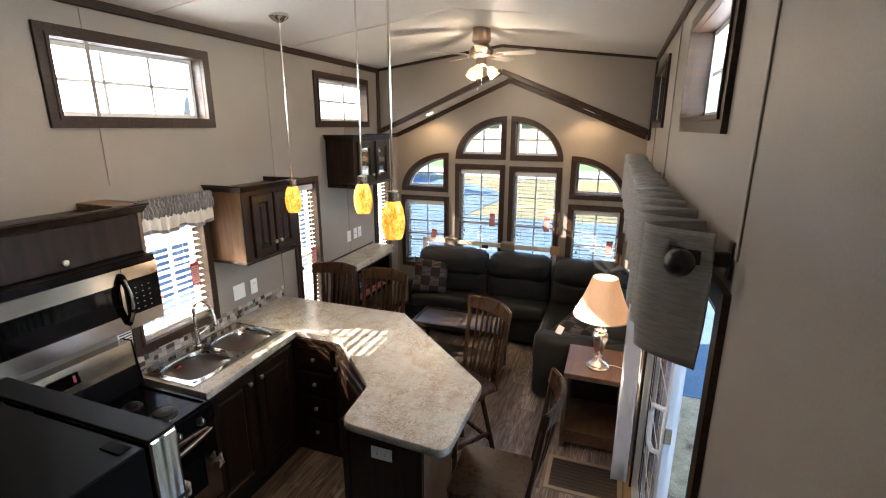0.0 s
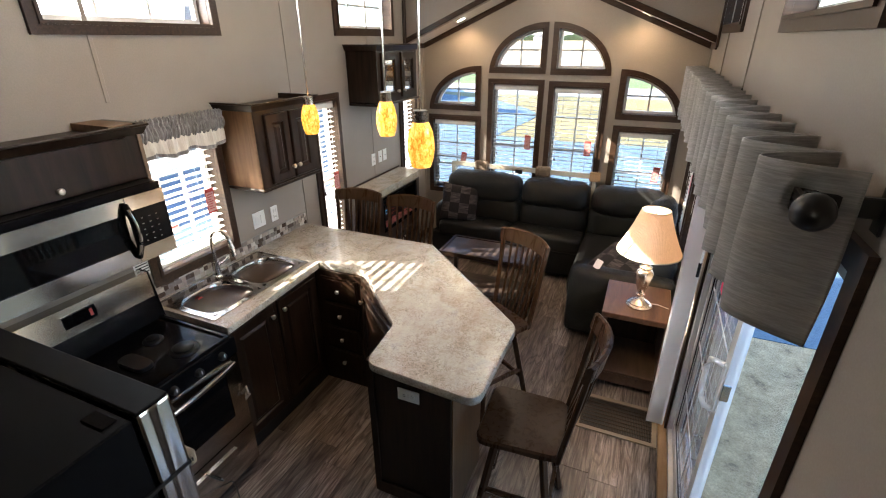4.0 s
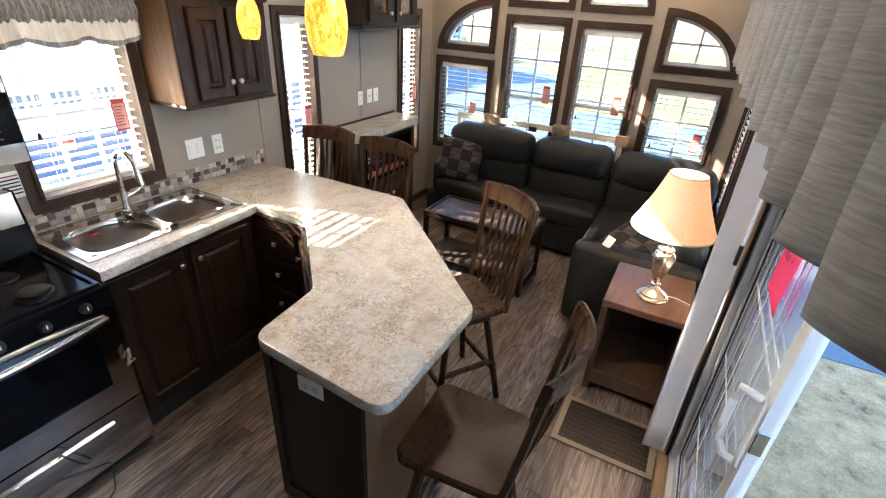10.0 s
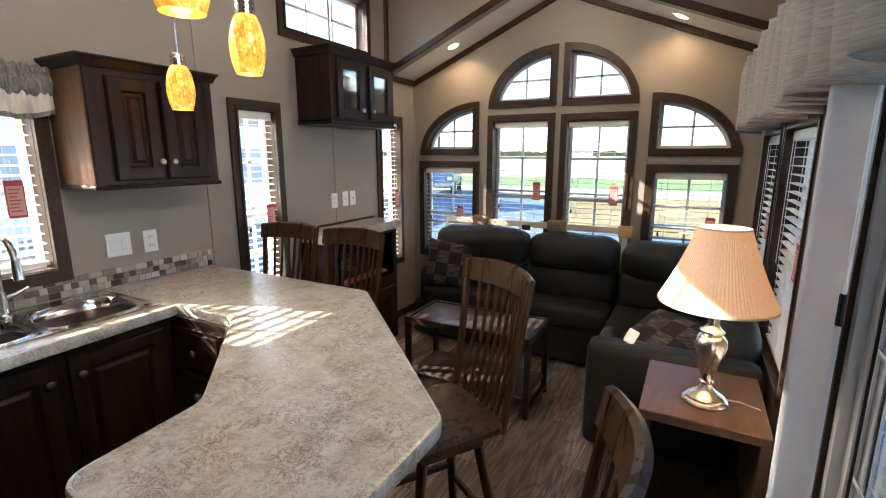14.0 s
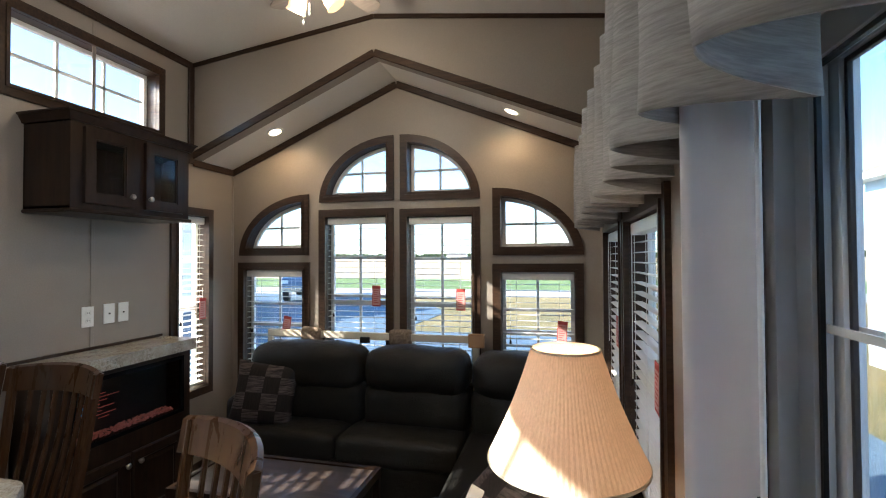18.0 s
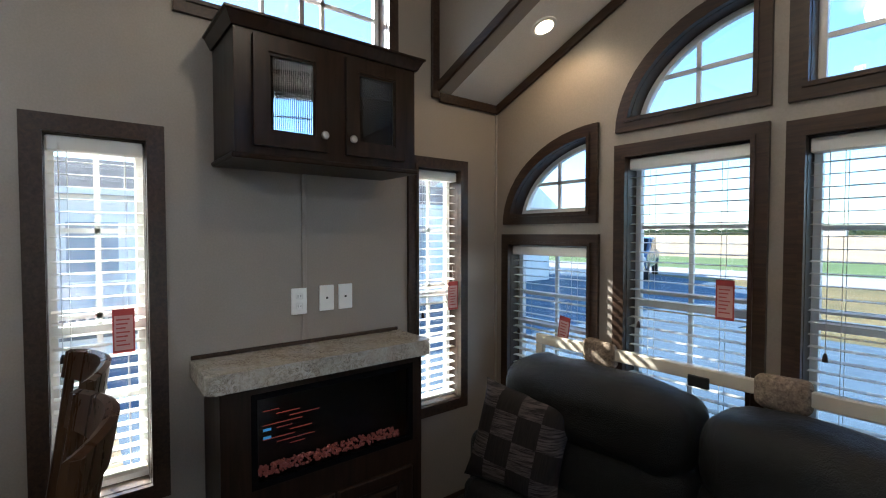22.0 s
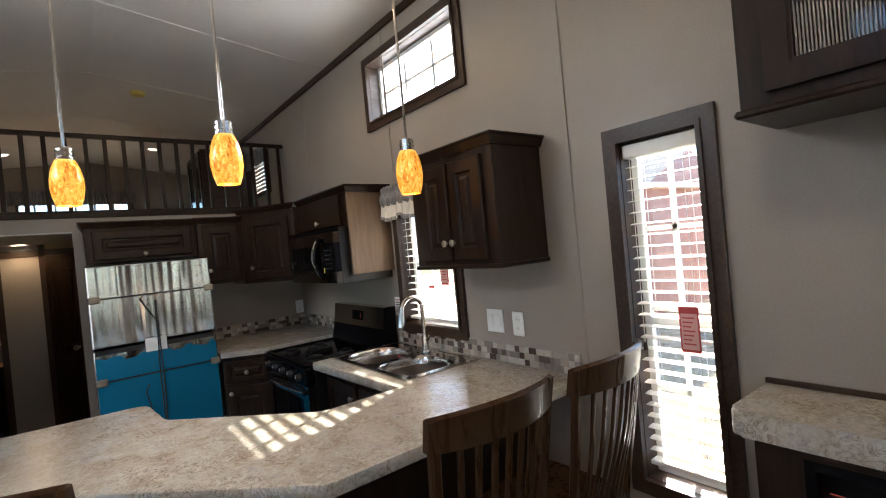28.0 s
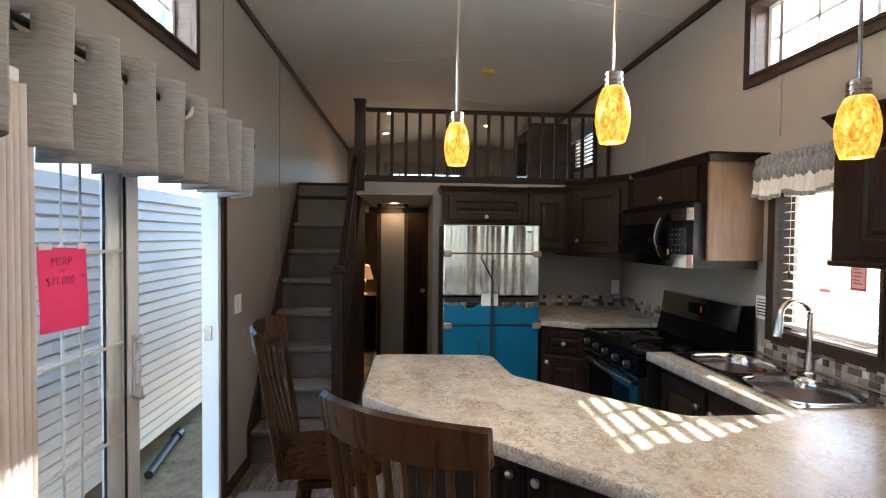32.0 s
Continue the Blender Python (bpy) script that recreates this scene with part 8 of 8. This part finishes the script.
def build_far():
    rnd = random.Random(21)
    p = thing("utility_pole", label="wooden utility pole with crossarm beside the road", category="pole")
    part("mast", tube([(-17.9, 39, GROUND), (-17.9, 39, 7.4)], [0.14, 0.09], 10), M_BARK, p)
    part("crossarm", box(-18.9, -16.9, 38.95, 39.05, 6.9, 7.02), M_BARK, p)
    for x in (-18.7, -17.9, -17.1):
        part("insulator", moved(lathe([(0.05, 0), (0.06, 0.08), (0.03, 0.14)], 8), Matrix.Translation((x, 39, 7.02))), M_PLATE, p)

    def tree(x, y, h, seed):
        r = random.Random(seed)
        t = thing("tree", Matrix.Translation((x, y, GROUND)), "dark bare-limbed tree with thin clumped foliage", "tree", "far trees")
        part("trunk", tube([(0, 0, 0), (0.05, 0, h * 0.3), (0.0, 0.1, h * 0.7)], [0.03 * h, 0.022 * h, 0.008 * h], 8), M_BARK, t)
        limbs = bmesh.new()
        crown_b = bmesh.new()
        for k in range(14):
            a, e = r.uniform(0, 6.28), r.uniform(0.35, 0.95)
            p0 = Vector((0, 0, h * r.uniform(0.25, 0.6)))
            p1 = p0 + Vector((math.cos(a), math.sin(a), e)) * h * r.uniform(0.2, 0.36)
            tube([p0, (p0 + p1) / 2 + Vector((0, 0, 0.1)), p1], [0.010 * h, 0.007 * h, 0.003 * h], 5, limbs)
            for _ in range(34):
                c = p1 + Vector((r.gauss(0, 0.09), r.gauss(0, 0.09), r.gauss(0, 0.08))) * h
                s = h * r.uniform(0.012, 0.028)
                q = Matrix.Translation(c) @ Euler((r.random() * 6, r.random() * 6, r.random() * 6)).to_matrix().to_4x4()
                vs = [crown_b.verts.new(q @ Vector(v)) for v in ((-s, 0, 0), (0, -s * 0.6, 0), (s, 0, 0), (0, s * 0.6, s * 0.4))]
                crown_b.faces.new(vs)
        part("limbs", limbs, M_BARK, t)
        part("crown", crown_b, M_TREE, t)
    for k, (x, y, h) in enumerate(((-24, 14, 6.5), (-21, 5.0, 4.5))):
        tree(x, y, h, 40 + k)
    # distant woods on the horizon
    b = bmesh.new()
    for k in range(900):
        x = rnd.uniform(-880, 880)
        y = rnd.uniform(1000, 1150)
        s = rnd.uniform(5, 14)
        vs = [b.verts.new((x + dx * s, y + dy * s, GROUND + dz * s)) for dx, dy, dz in ((-1, 0, 0), (1, 0, 0), (0.8, 0.3, 0.6), (0.1, 0, 1.0), (-0.7, -0.2, 0.7))]
        b.faces.new(vs)
    tagged(part("far_woods", b, M_TREE), "thin dark line of woods on the horizon", "trees", kind="stuff")
    for x, y in ((180, 420), (-120, 520), (60, 640)):
        house("far_barn", x, x + 22, y, y + 12, GROUND, 4.0, M_SIDINGW, M_ROOF, "small white barn far across the field", ridge=3.0, along="x")


M_STEP = wood("weathered_timber", (0.20, 0.18, 0.16), (0.36, 0.33, 0.29), 0.8, (16, 1.5, 16), world_space=True)
M_SIDINGB = material("blue_grey_siding", (0.55, 0.63, 0.70), 0.45)
build_ground()
build_neighbours()
build_truck()
build_far()

# ---- many pieces: floor planks and mosaic tiles ----
def build_floor():
    fl = thing("floor", kind="structure", label="grey-brown wood-look vinyl plank floor", category="floor")
    part("subfloor", box(0.0, W, END, FRONT, -0.06, -0.0045), M_BLACKM, fl)
    rnd = random.Random(5)
    wide, length = 0.165, 1.12
    cache = {}
    x = 0.0
    col = 0
    while x < W - 0.01:
        w = min(wide, W - x)
        y = -1.0 - rnd.uniform(0, length)
        while y < FRONT:
            a, c = max(y, -1.0), min(y + length, FRONT)
            if c - a > 0.02:
                key = (round(w, 3), round(c - a, 2))
                if key not in cache:
                    cache[key] = mesh_of("plank", box(0.0005, key[0] - 0.0005, 0.0005, c - a - 0.0005, -0.004, 0.0, 0.0012), M_FLOOR)
                shared("plank", cache[key], fl, Matrix.Translation((x, a, 0)))
            y += length
        x += wide
        col += 1
    tagged(part("floor_hall", box(0.0, 2.30, END, -1.0, -0.0045, 0.0), M_RUG), "tan hall carpet", "floor", kind="structure")


def build_tiles():
    rnd = random.Random(9)
    sp = thing("backsplash", kind="structure", label="brown, taupe and cream mosaic tile backsplash strip", category="backsplash")
    h = 0.030
    cache = {}

    def strip(o, du, length, name):
        o, du = Vector(o), Vector(du)
        out = Vector((du.y, -du.x, 0))
        if name == "left":
            out = Vector((1, 0, 0))
        m0 = Matrix((du, out, Vector((0, 0, 1)))).transposed().to_4x4()
        b = moved(box(0, length, 0.001, 0.005, 0, h * 3 + 0.008), Matrix.Translation(o) @ m0)
        part("grout_bed", b, M_GROUT, sp)
        for r in range(3):
            u = 0.002
            while u < length - 0.012:
                w = rnd.choice((0.030, 0.030, 0.060, 0.045))
                w = min(w, length - u - 0.002)
                key = round(w, 3)
                if key not in cache:
                    cache[key] = mesh_of("tile", box(0.001, key - 0.001, 0.0, 0.005, 0.001, h - 0.001, 0.0012), M_TILE)
                shared("tile", cache[key], sp, Matrix.Translation(o + du * u + Vector((0, 0, 0.003 + r * h)) + out * 0.004) @ m0)
                u += w
    strip((0.001, 2.182, 0.956), (0, 1, 0), 1.413, "left")
    strip((0.001, KBACK + 0.01, 0.956), (0, 1, 0), 0.80, "left")
    strip((0.895, KBACK + 0.001, 0.956), (-1, 0, 0), 0.88, "back")


build_floor()
build_tiles()
